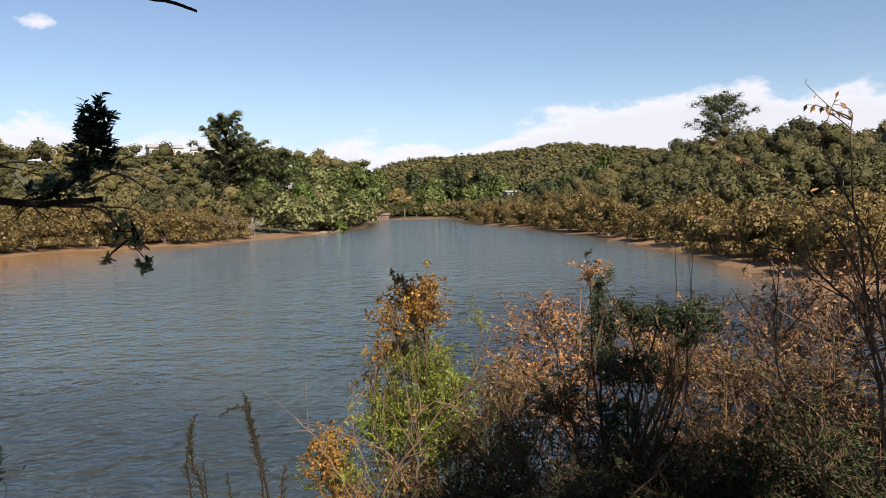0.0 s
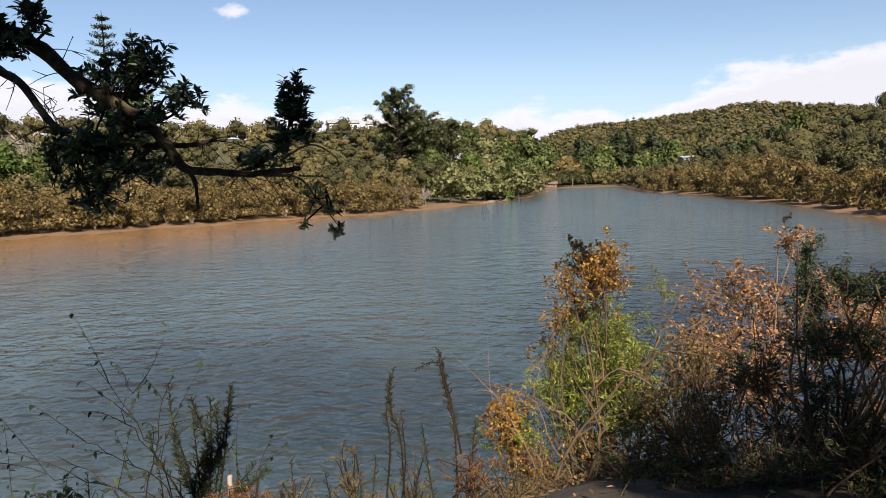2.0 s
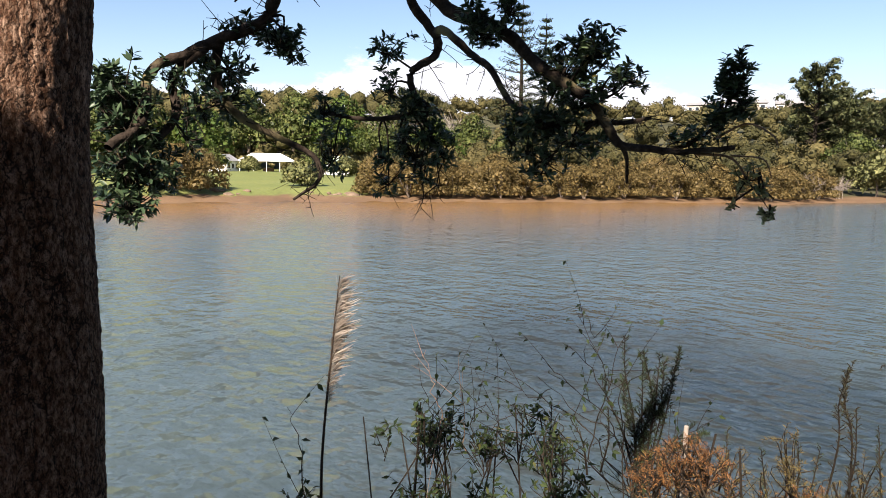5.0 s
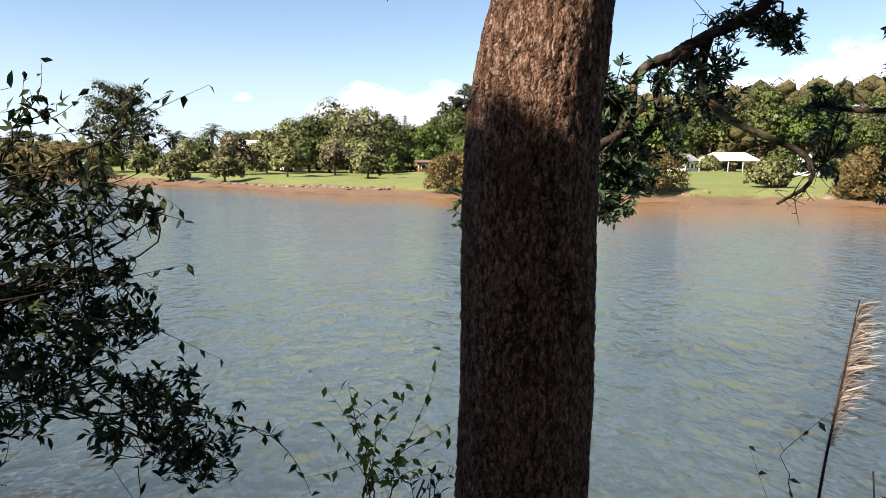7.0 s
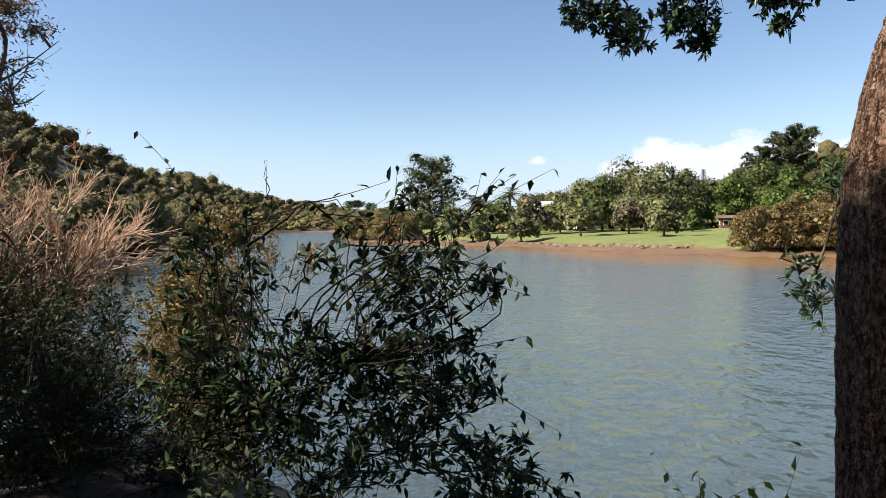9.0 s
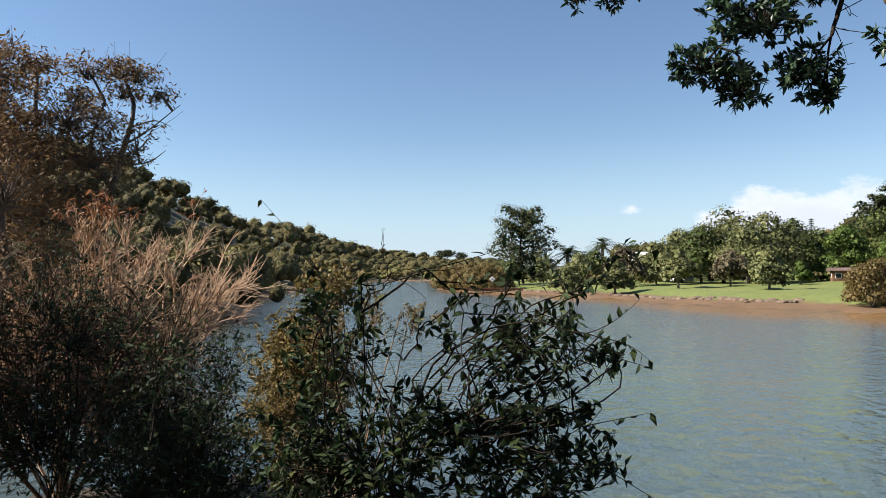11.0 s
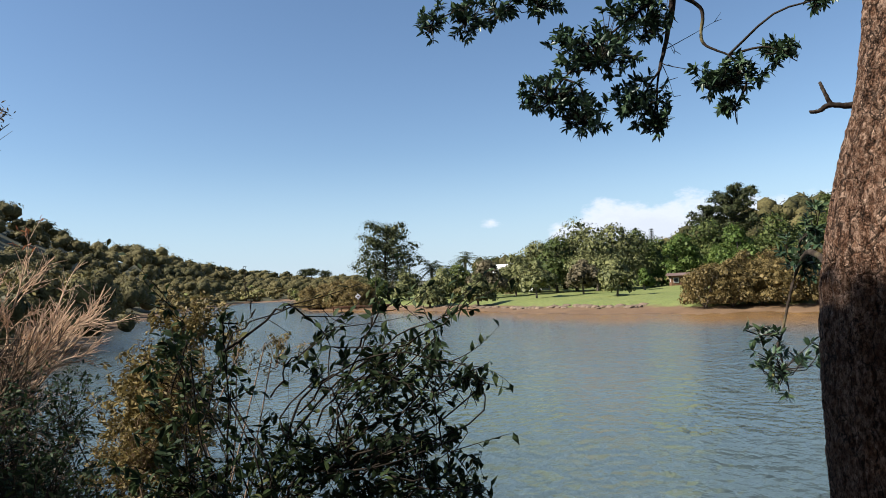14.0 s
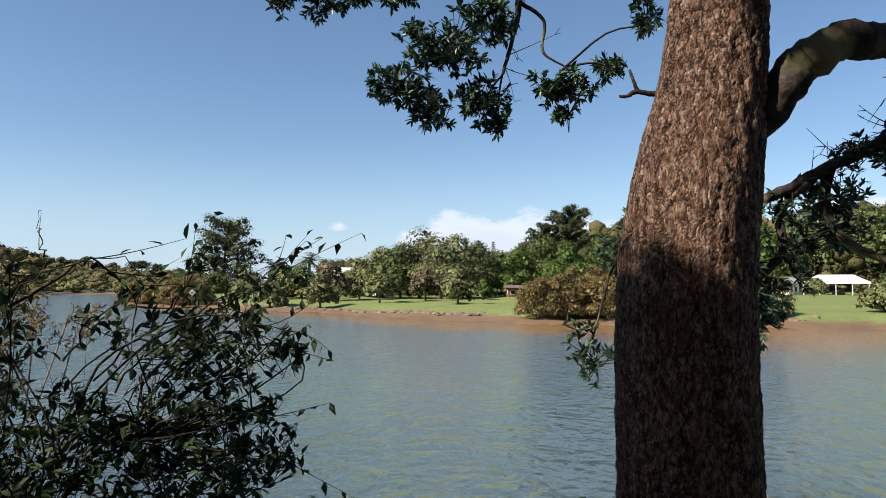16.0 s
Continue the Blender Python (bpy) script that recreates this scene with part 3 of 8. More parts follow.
build_woods("shrubbery", "mixed green garden shrubs under the lawn trees", 84.5, 104, lambda a: 103.0, lambda a: 124.0, 18, 0.1, 0.75, (1.6, 3.4), 0.05, 0.25)
build_woods("shrubbery", "mixed green garden shrubs behind the pavilion", 49, 74, lambda a: 153.0, lambda a: 166.0, 20, 0.2, 0.75, (2.6, 5.0), 0.05)
build_woods("bush_hillside", "low distant hill under olive scrub", 109, 124, lambda a: float(shore_at(a)) + 40, crest(1.05), 21, 0.2, 0.55, (3, 5), 0.035, arc=0.024, broad=0.011, leaf=0.0024, fill=40000, core=0.9)
build_woods("far_mangroves", "low distant belt of mangroves across the water", 110, 123, shore_plus(2), lambda a: float(shore_at(a)) + 60, 17, 0.55, 0.75, (2.4, 3.2), 0.05)


def build_bank_bush():
    """Unseen bush added on the bank behind the path, to close the place and darken its light."""
    rng = np.random.default_rng(19)
    P, D, T = [], [], []
    for k in range(150):
        a, r = rng.uniform(182, 316), 6.5 + (12 if k % 3 else 7) * rng.random()
        base = polar(a, r, float(ground_height(a, r)))
        h = min(10.0, 0.68 * r) * rng.uniform(0.8, 1.05)
        if a > 248:
            h = rng.uniform(1.15, 1.45) * min(r, 11.0)
        blobs = [(base + rng.normal(size=3) * [0.8, 0.8, 0.2] + [0, 0, h * f], np.array([1.3, 1.3, h * 0.28])) for f in (0.25, 0.5, 0.74)]
        p, d = crown_points(blobs, 220, rng, -0.6)
        P.append(p), D.append(d), T.append(np.full(220, rng.uniform(0.05, 0.45)))
    V, F = tufts(np.concatenate(P), np.concatenate(D), 0.45, rng, 0.6, 0.6)
    me = mesh_of("bank_bush", V, F, M_BUSH, tint=np.repeat(np.concatenate(T), 4))
    tagged(put("bank_bush", me), "dense dark bush added unseen behind the path to block skylight", "bush", kind="stuff")


build_bank_bush()


# ---- trees, mangroves and buildings across the water ----
def stand(az, r, sink=0.05):
    p = polar(az, r)
    p[2] = float(ground_height(az, r)) - sink
    return tuple(p)


def trunk_lines(height, radius, rng, limbs=4, spread=0.5, lean=0.05):
    top = np.array([rng.normal() * lean, rng.normal() * lean, 1.0]) * height
    s = np.linspace(0, 1, 6)[:, None]
    bend = np.array([rng.normal(), rng.normal(), 0]) * height * 0.04
    main = s * top + np.sin(s * math.pi) * bend
    lines = [(main, radius * (1.15 - 0.75 * s[:, 0]))]
    for k in range(limbs):
        a = rng.uniform(0, 2 * math.pi)
        t0 = rng.uniform(0.35, 0.85)
        start = t0 * top + math.sin(t0 * math.pi) * bend
        way = np.array([math.cos(a) * spread, math.sin(a) * spread, rng.uniform(0.3, 0.8)]) * height * 0.5
        q = np.linspace(0, 1, 4)[:, None]
        lines.append((start + q * way + q * (1 - q) * [0, 0, -0.1 * height], radius * 0.42 * (1.1 - 0.85 * q[:, 0])))
    return lines


def broad_tree(name, label, az, r, height, width, mat, seed, clear=0.25, leaves_n=2600, leaf=0.34, blobs_n=15, bark=None, group=""):
    """A broadleaf tree: trunk with limbs, and a crown of sprays on uneven clumps."""
    rng = np.random.default_rng(seed)
    ob = thing(name, stand(az, r), label, "tree", group)
    V, F = tubes(trunk_lines(height * 0.72, max(0.12, height * 0.024), rng, 5), 7)
    put("trunk", mesh_of("trunk", V, F, bark or M_WOOD, True), ob)
    blobs = []
    lo = height * clear
    for k in range(blobs_n):
        a = 2.4 * k + rng.uniform(-0.4, 0.4)
        q = math.sqrt((k + 0.5) / blobs_n)
        rad = width * 0.5 * q * 0.72
        zc = lo + (height - lo) * (0.2 + 0.55 * (1 - q) + rng.uniform(-0.14, 0.16))
        size = width * rng.uniform(0.19, 0.29)
        blobs.append(((math.cos(a) * rad, math.sin(a) * rad, zc), (size, size, min(size, (height - lo) * 0.33) * rng.uniform(0.75, 1.05))))
    blobs.append(((0, 0, height * 0.8), (width * 0.2, width * 0.2, height * 0.2)))
    put("crown", crown_mesh("crown", blobs, leaves_n, leaf, mat, seed + 1), ob)
    return ob


def mangrove_bush(seed, height=4.2, width=4.6):
    rng = np.random.default_rng(seed)
    ob = thing("mangrove", (0, 0, 0), "rounded golden-olive mangrove bush on the mud edge", "mangrove", "mangroves along the shore")
    lines = []
    for k in range(6):
        a = rng.uniform(0, 2 * math.pi)
        q = np.linspace(0, 1, 5)[:, None]
        end = np.array([math.cos(a) * width * 0.28, math.sin(a) * width * 0.28, height * 0.7])
        lines.append((q * end + q * (1 - q) * [0.3 * math.cos(a), 0.3 * math.sin(a), 0.2], 0.06 * (1.2 - q[:, 0])))
    V, F = tubes(lines, 5)
    tagged(put("stem_growth", mesh_of("stem_growth", V, F, M_WOOD, True), ob), kind="stuff")
    blobs = []
    for k in range(11):
        a, q = 2.4 * k + rng.uniform(-0.5, 0.5), math.sqrt((k + 0.3) / 11)
        size = rng.uniform(0.75, 1.15) * width * 0.2
        blobs.append(((math.cos(a) * width * 0.36 * q, math.sin(a) * width * 0.36 * q, height * (0.34 + 0.42 * (1 - q * q) + rng.uniform(-0.06, 0.1))), (size, size, size * 0.95)))
    for k in range(7):
        a = k * 0.9 + rng.uniform(-0.2, 0.2)
        size = width * 0.17
        blobs.append(((math.cos(a) * width * 0.38, math.sin(a) * width * 0.38, height * 0.2), (size, size, height * 0.17)))
    put("crown", crown_mesh("crown", blobs, 4600, 0.135, M_MANG, seed + 5, 0.55, -0.6), ob)
    return ob


MANGS = [mangrove_bush(s, h, w) for s, h, w in ((21, 4.2, 5.0), (22, 3.8, 4.6), (23, 4.5, 5.4), (24, 4.0, 5.2))]
_rng = np.random.default_rng(77)
_spots = []
for _a in np.arange(16.6, 52.2, 1.75):
    _spots.append((_a + _rng.uniform(-0.4, 0.4), 4.6 + _rng.uniform(-1.0, 0.8), 0.78))
for _a in np.arange(17.5, 51.0, 2.2):
    _spots.append((_a + _rng.uniform(-0.4, 0.4), 8.4 + _rng.uniform(-0.8, 1.2), 0.86))
for _a in (74.2, 76.2, 78.0, 79.9, 81.9):
    _spots.append((_a, 4.6 + _rng.uniform(-0.6, 0.6), 0.9))
for _a in (75.0, 77.0, 79.0, 81.0):
    _spots.append((_a, 7.8, 1.0))
for _a in (65.0, 66.8):
    _spots.append((_a, 7.0, 0.95))
for _a in (109.4, 110.6, 111.7, 112.6, 113.1):
    _spots.append((_a, 4.0 + _rng.uniform(0, 2), 0.85))
for _a in np.arange(108.6, 113, 1.1):
    _spots.append((_a, 10.0, 1.0))
for _a in np.arange(-30.5, -12, 2.9):
    _spots.append((_a + _rng.uniform(-0.5, 0.5), 6.5 + _rng.uniform(-1.0, 1.0), 0.68))
for _a in np.arange(-33.5, -12, 2.6):
    _spots.append((_a + _rng.uniform(-0.5, 0.5), 11.0 + _rng.uniform(-1.0, 1.5), 0.8))
for _a in np.arange(-13.2, -3.0, 1.5):
    _spots.append((_a + _rng.uniform(-0.3, 0.3), 6.0 + _rng.uniform(-0.5, 3.0), 1.0))
for _a in np.arange(-12.5, -2.5, 1.3):
    _spots.append((_a, 13.0 + _rng.uniform(-1.0, 3.0), 1.15))
for _k, (_a, _d, _s) in enumerate(_spots):
    _src = MANGS[_k % 4]
    _r = float(shore_at(_a)) + _d
    _m = pose(*stand(_a, _r, 0.1), 0, 0, _rng.uniform(0, 360)) @ Matrix.Diagonal((_s * _rng.uniform(0.9, 1.15),) * 2 + (_s * _rng.uniform(0.88, 1.1), 1))
    if _k < 4:
        _src.matrix_world = _m
    else:
        _ob = copy_thing(_src, Matrix.Identity(4))
        _ob.matrix_basis = _m


def pine_tree(label, az, r, height, width, seed, mat=None, bare=0.3, full=1.0):
    """A radiata pine: bare lower trunk, flat uneven tiers of dark needles."""
    rng = np.random.default_rng(seed)
    ob = thing("pine_tree", stand(az, r), label, "pine tree")
    lines = trunk_lines(height * 0.93, height * 0.022, rng, 0, lean=0.02)
    blobs = []
    for k in range(46):
        t = bare + (1 - bare) * (k + rng.uniform(0, 1)) / 46
        reach = width * 0.5 * (0.45 + 0.75 * math.sin(min(1.0, (1.08 - t) / (1 - bare) * 1.1) * 1.45)) * rng.uniform(0.55, 1.05)
        a = k * 2.4 + rng.uniform(-1.2, 1.2)
        end = np.array([math.cos(a) * reach, math.sin(a) * reach, height * t + reach * 0.22])
        q = np.linspace(0, 1, 4)[:, None]
        start = np.array([0, 0, height * (t - 0.05)])
        lines.append((start + q * (end - start), height * 0.006 * (1.2 - q[:, 0])))
        for f in (1.0, 0.72, 0.4):
            size = width * rng.uniform(0.08, 0.15) * full
            blobs.append((start + (end - start) * f, (size, size, size * 0.7)))
    blobs.append(((0, 0, height * 0.97), (width * 0.1, width * 0.1, height * 0.05)))
    V, F = tubes(lines, 6)
    put("trunk", mesh_of("trunk", V, F, M_DARKWOOD, True), ob)
    put("crown", crown_mesh("crown", blobs, int(9500 * full), height * 0.017, mat or M_PINE, seed + 1, 0.45, -0.5, 0.55), ob)
    return ob


def norfolk_pine(label, az, r, height, seed, width=0.32, mat=None):
    """A Norfolk pine: whorls of level branches, shorter towards the tip."""
    rng = np.random.default_rng(seed)
    ob = thing("norfolk_pine", stand(az, r), label, "norfolk pine")
    lines = [(np.array([[0, 0, 0], [0.05, 0, height * 0.5], [0, 0, height]]), np.array([height * 0.018, height * 0.012, 0.03]))]
    P, D = [], []
    tiers = 19
    for k in range(tiers):
        t = 0.16 + 0.84 * k / tiers
        reach = height * width * 0.5 * (1.02 - t) / 0.86 * rng.uniform(0.9, 1.08) + 0.25
        for b in range(7):
            a = b * 2 * math.pi / 7 + k * 0.4 + rng.uniform(-0.12, 0.12)
            way = np.array([math.cos(a), math.sin(a), 0.26])
            start = np.array([0, 0, height * t])
            q = np.linspace(0, 1, 4)[:, None]
            lines.append((start + q * way * reach, 0.035 * (1.2 - q[:, 0])))
            n = 44
            f = rng.uniform(0.2, 1.05, n)[:, None]
            P.append(start + f * way * reach + rng.normal(size=(n, 3)) * [0.16, 0.16, 0.1])
            D.append(np.tile([0, 0, 1.0], (n, 1)) + 0.3 * way)
    V, F = tubes(lines, 5)
    put("trunk", mesh_of("trunk", V, F, M_DARKWOOD, True), ob)
    V, F = tufts(np.concatenate(P), np.concatenate(D), height * 0.014, rng, 0.35, 0.6)
    put("crown", mesh_of("crown", V, F, mat or M_DARK), ob)
    return ob


def palm_tree(az, r, height, seed, span=3.0):
    rng = np.random.default_rng(seed)
    ob = thing("palm_tree", stand(az, r), "date palm with a shaggy head of arching fronds", "palm tree", "palms by the lawn")
    V, F = tubes([(np.array([[0, 0, 0], [0.1, 0, height * 0.5], [0.05, 0, height]]), np.array([0.32, 0.26, 0.3]))], 8)
    put("trunk", mesh_of("trunk", V, F, M_WOOD, True), ob)
    pieces = []
    for k in range(46):
        a, rise = k * 2.4, rng.uniform(-0.5, 1.25)
        q = np.linspace(0, 1, 9)[:, None]
        way = np.array([math.cos(a) * math.cos(rise), math.sin(a) * math.cos(rise), math.sin(rise)])
        line = np.array([0.05, 0, height]) + q * way * span - q ** 2 * [0, 0, span * 0.5]
        pieces.append(tubes([(line, 0.02 * (1.3 - q[:, 0]))], 3))
        side = unit(np.cross(way, [0, 0, 1.0]))
        for sgn in (-1, 1):
            base = np.repeat(line[1:], 2, axis=0) + rng.normal(size=(16, 3)) * 0.03
            pieces.append(leaves(base, np.tile(side * sgn + way * 0.5 - [0, 0, 0.25], (16, 1)), 0.55 * span / 3, rng, 0.16, 0.2))
    V, F = join(pieces)
    put("crown", mesh_of("crown", V, F, M_PALM), ob)
    return ob


def twiggy_tree(name, label, az, r, height, width, seed, mat, levels=4, category="tree", stems=3):
    """A bare tree of fine twigs."""
    rng = np.random.default_rng(seed)
    ob = thing(name, stand(az, r), label, category)
    lines = []

    def grow(p, way, length, rad, level):
        q = np.linspace(0, 1, 5)[:, None]
        bend = rng.normal(size=3) * 0.18 * length
        pts = p + q * way * length + (q * q) * bend
        lines.append((pts, rad * (1.05 - 0.55 * q[:, 0])))
        if level <= 0:
            return
        for k in range(rng.integers(3, 6)):
            f = rng.uniform(0.35, 1.0)
            at_ = p + f * way * length + f * f * bend
            grow(at_, unit(way + rng.normal(size=3) * [0.6 * width, 0.6 * width, 0.32] + [0, 0, 0.12]), length * rng.uniform(0.5, 0.72), rad * 0.52, level - 1)
    for k in range(stems):
        grow(np.array([rng.normal() * 0.15, rng.normal() * 0.15, 0]), unit(np.array([rng.normal() * 0.3, rng.normal() * 0.3, 1])), height * 0.42, height * 0.014, levels)
    V, F = tubes(lines, 4)
    put("branch_work", mesh_of("branch_work", V, F, mat), ob)
    return ob


M_PALE = plain_material("pale_bark", (0.24, 0.2, 0.17), (0.45, 0.4, 0.34), 1.0, 0.85)
pine_tree("tall dark pine standing on the grassy point", 106.6, 119, 12.2, 10.5, 31, bare=0.1, full=1.3)
pine_tree("tall open-crowned pine above the bush", 17.4, 128, 18.0, 11.5, 32, bare=0.35, full=0.72)
pine_tree("dark pine beside the taller one on the hill", 15.4, 130, 14.5, 10.0, 33, bare=0.15)
pine_tree("leaning dark pine on the bush hill", 13.4, 132, 13.0, 8.0, 34, bare=0.3, full=0.75)
pine_tree("flat-topped macrocarpa standing above the hill bush", -22.0, 186, 14.5, 14.0, 35, bare=0.3)
pine_tree("pine with a tufted top above the woodland", 78.9, 140, 16.0, 9.0, 36, bare=0.5)
pine_tree("dark pine among the trees behind the lawn", 80.9, 138, 13.0, 8.0, 37, bare=0.2)
pine_tree("dark pine among the trees behind the lawn", 48.0, 122, 15.0, 9.5, 38, bare=0.2)
norfolk_pine("very tall norfolk pine with open whorled branches", 39.2, 96, 24.5, 41, 0.5)
norfolk_pine("tall norfolk pine beside the highest one", 37.3, 97, 22.8, 49, 0.45)
norfolk_pine("norfolk pine on the far rise", -1.65, 330, 28.5, 42)
norfolk_pine("norfolk pine on the far rise", 0.1, 335, 27.0, 43)
norfolk_pine("dark spire-shaped conifer behind the lawn trees", 86.2, 190, 12.5, 44)
norfolk_pine("dark spire-shaped conifer behind the lawn trees", 85.0, 190, 11.5, 45)
for _k, (_a, _h) in enumerate(((111.5, 9.5), (112.6, 11.0), (113.1, 10.0))):
    pine_tree("small flat-topped pine on the far shore", _a, 470, _h, 9.0, 46 + _k, bare=0.6)
# large trees on and behind the lawn
for _n, (_lab, _a, _r, _h, _w, _m, _c) in enumerate((
        ("broad grey-green tree spreading over the lawn", 91.2, 112, 11.8, 13.5, M_GREY, 0.02),
        ("broad olive tree spreading over the lawn", 88.2, 110, 10.4, 11.5, M_GREY, 0.1),
        ("rounded olive tree behind the lawn", 94.2, 116, 8.8, 10.0, M_GREY, 0.12),
        ("rounded green tree behind the lawn", 86.4, 122, 10, 9.0, M_BUSHT, 0.1),
        ("small grey-green tree standing on the lawn", 94.6, 86, 4.8, 4.6, M_GREY, 0.12),
        ("small grey-green tree standing on the lawn", 88.2, 80, 4.4, 4.4, M_GREY, 0.06),
        ("small brownish tree standing on the lawn", 90.8, 92, 4.6, 5.0, M_DRYLEAF, 0.15),
        ("brownish tree beside the palms", 98.6, 98, 5.4, 5.6, M_DRYLEAF, 0.08),
        ("bright green rounded tree behind the lawn", 83.0, 112, 8, 7.2, M_GREEN, 0.1),
        ("bright green rounded tree behind the lawn", 79.2, 108, 8.8, 8.0, M_GREEN, 0.1),
        ("dark rounded tree behind the lawn", 76.2, 112, 10.5, 10.5, M_BUSHT, 0.1),
        ("dark rounded tree behind the lawn", 80.8, 122, 10.5, 10.0, M_BUSHT, 0.1),
        ("dark rounded tree behind the lawn", 84.8, 128, 8.5, 9.0, M_BUSHT, 0.1),
        ("tall green tree behind the white house", 72.5, 164, 17.5, 15.0, M_BUSHT, 0.15),
        ("tall green tree behind the white house", 69.0, 167, 18.3, 16.5, M_BUSHT, 0.15),
        ("tall light-green tree behind the pavilion", 64.8, 164, 16.9, 15.0, M_GREEN, 0.15),
        ("tall green tree behind the pavilion", 61.0, 176, 20.1, 18.0, M_BUSHT, 0.15),
        ("tall green tree behind the pavilion", 57.4, 174, 19.5, 16.5, M_BUSHT, 0.15),
        ("light-green tree beside the green-roofed house", 53.6, 170, 18.8, 16.5, M_GREEN, 0.15),
        ("tall green tree behind the mangroves", 50.2, 110, 12, 10.0, M_BUSHT, 0.12),
        ("bright green tree behind the mangroves", 46.2, 88, 8.4, 8.0, M_GREEN, 0.1),
        ("green tree behind the mangroves", 43.0, 104, 10, 9.0, M_BUSHT, 0.1),
        ("dark green tree behind the mangroves", 39.4, 98, 9.5, 8.5, M_BUSHT, 0.1),
        ("dark rounded tree on the wooded point", 8.9, 168, 12.5, 14.0, M_BUSHT, 0.05),
        ("tall dark rounded tree on the wooded point", 6.9, 172, 14.6, 12.5, M_BUSHT, 0.05),
        ("dark tree on the wooded point", 8.0, 132, 8.4, 9.0, M_BUSHT, 0.05),
        ("grey-green tree on the wooded point", 10.4, 150, 12, 12.0, M_GREY, 0.05),
        ("dark tree on the wooded point", 11.6, 160, 13.4, 13.0, M_BUSHT, 0.05),
        ("grey-green tree at the tip of the wooded point", 7.1, 138, 6.6, 9.0, M_GREY, 0.05),
        ("spreading grey-green tree overhanging the water", 7.6, 113, 5.6, 8.5, M_GREY, 0.12),
        ("grey-green rounded coastal tree on the shore", 10.4, 103, 5.2, 7.4, M_GREY, 0.05),
        ("grey-green rounded coastal tree on the shore", 13.2, 95, 5.6, 8.0, M_GREY, 0.05),
        ("bright green bush on the rocky point", 9.3, 107, 3.4, 5.0, M_GREEN, 0.03),
        ("bright green tree on the slope above the shore", 11.6, 116, 7.4, 6.5, M_GREEN, 0.1),
        ("dark rounded tree on the slope", 14.8, 118, 8.5, 8.0, M_BUSHT, 0.1),
        ("yellow-green tree by the far house", 3.6, 300, 12, 17.0, M_MANG, 0.1),
        ("dark tree by the far shore", 6.4, 292, 14, 18.0, M_BUSHT, 0.1),
        ("dark tree by the far shore", 1.2, 300, 13, 17.0, M_BUSHT, 0.1),
        ("dark tree by the far shore", -2.5, 296, 13.5, 17.0, M_BUSHT, 0.1),
        ("tall dark tree on the far shore", 5.2, 315, 19.0, 17.0, M_BUSHT, 0.05),
        ("tall dark tree on the far shore", 2.4, 330, 20.0, 18.0, M_DARK, 0.05),
        ("tall dark tree on the far shore", 0.9, 318, 16.0, 17.0, M_BUSHT, 0.05),
        ("tall dark tree on the far shore", -0.7, 335, 22.0, 17.0, M_DARK, 0.05),
        ("tall dark tree on the far shore", -3.2, 325, 20.0, 19.0, M_DARK, 0.05),
        ("dark rounded tree on the far shore", -4.6, 318, 17.0, 17.0, M_BUSHT, 0.05),
        ("dark rounded tree by the concrete building", -7.2, 310, 13.0, 16.0, M_DARK, 0.05),
        ("pale rounded bush on the far shore", -2.6, 272, 5.5, 9.0, M_GREY, 0.02),
        ("dark rounded tree by the mangroves", -8.6, 260, 13.0, 15.0, M_DARK, 0.05),
        ("dark rounded tree by the mangroves", -10.2, 215, 12.0, 13.0, M_BUSHT, 0.05),
        ("dark rounded tree at the foot of the hill", -11.8, 180, 11.0, 12.0, M_DARK, 0.05),
        ("dark rounded tree at the foot of the hill", -13.4, 160, 11.5, 12.0, M_BUSHT, 0.05),
        ("olive rounded bush on the grassy point", 105.0, 108, 4.2, 5.5, M_GREY, 0.05),
        ("dark rounded bush on the grassy point", 107.6, 112, 3.8, 5.5, M_BUSHT, 0.05),
        ("olive rounded bush beside the palms", 102.2, 108, 5, 6.0, M_GREY, 0.05),
        ("grey-green bush leaning over the mud bank", 99.4, 82, 4, 3.8, M_GREY, 0.1),
        ("grey-green bush leaning over the mud bank", 103.4, 88, 3.2, 4.2, M_GREY, 0.05),
        ("yellow-green shrub on the lawn", 86.0, 98, 3, 2.6, M_GREEN, 0.15),
        ("low green shrub at the lawn's edge", 84.6, 112, 2.6, 5.0, M_GREEN, 0.02),
        ("grey-green bush at the lawn's edge by the pavilion", 57.0, 71, 2.6, 4.2, M_GREY, 0.02),
        ("green tree before the green-roofed house", 55.9, 128, 5.6, 6.0, M_BUSHT, 0.05),
        ("grey-green shrub before the green-roofed house", 53.4, 126, 4, 5.6, M_GREY, 0.02),
        ("green shrub before the gabled house", 63.6, 130, 4.6, 5.4, M_BUSHT, 0.02),
        ("grey-green shrub beside the pavilion", 61.0, 134, 3, 4.6, M_GREY, 0.02),
        ("dark spreading tree among the lawn trees", 92.8, 108, 8.4, 9.5, M_BUSHT, 0.03),
        ("grey-green spreading tree among the lawn trees", 89.6, 104, 8.6, 10.0, M_GREY, 0.02),
        ("dark tree beside the cottage", 96.2, 104, 6.4, 7.0, M_GREY, 0.02),
        ("dark rounded tree by the palms", 100.8, 112, 5.4, 7.5, M_BUSHT, 0.02),
        ("dark rounded bush at the lawn's edge", 67.6, 72, 3.4, 4.0, M_BUSHT, 0.02))):
    broad_tree("tree" if _h > 4.3 else "shrub", _lab, _a, _r, _h, _w, _m, 200 + 3 * _n, _c, 4200 if _h > 6 else 1900, 0.28 if _r < 150 else 0.5 if _r < 250 else 1.2)
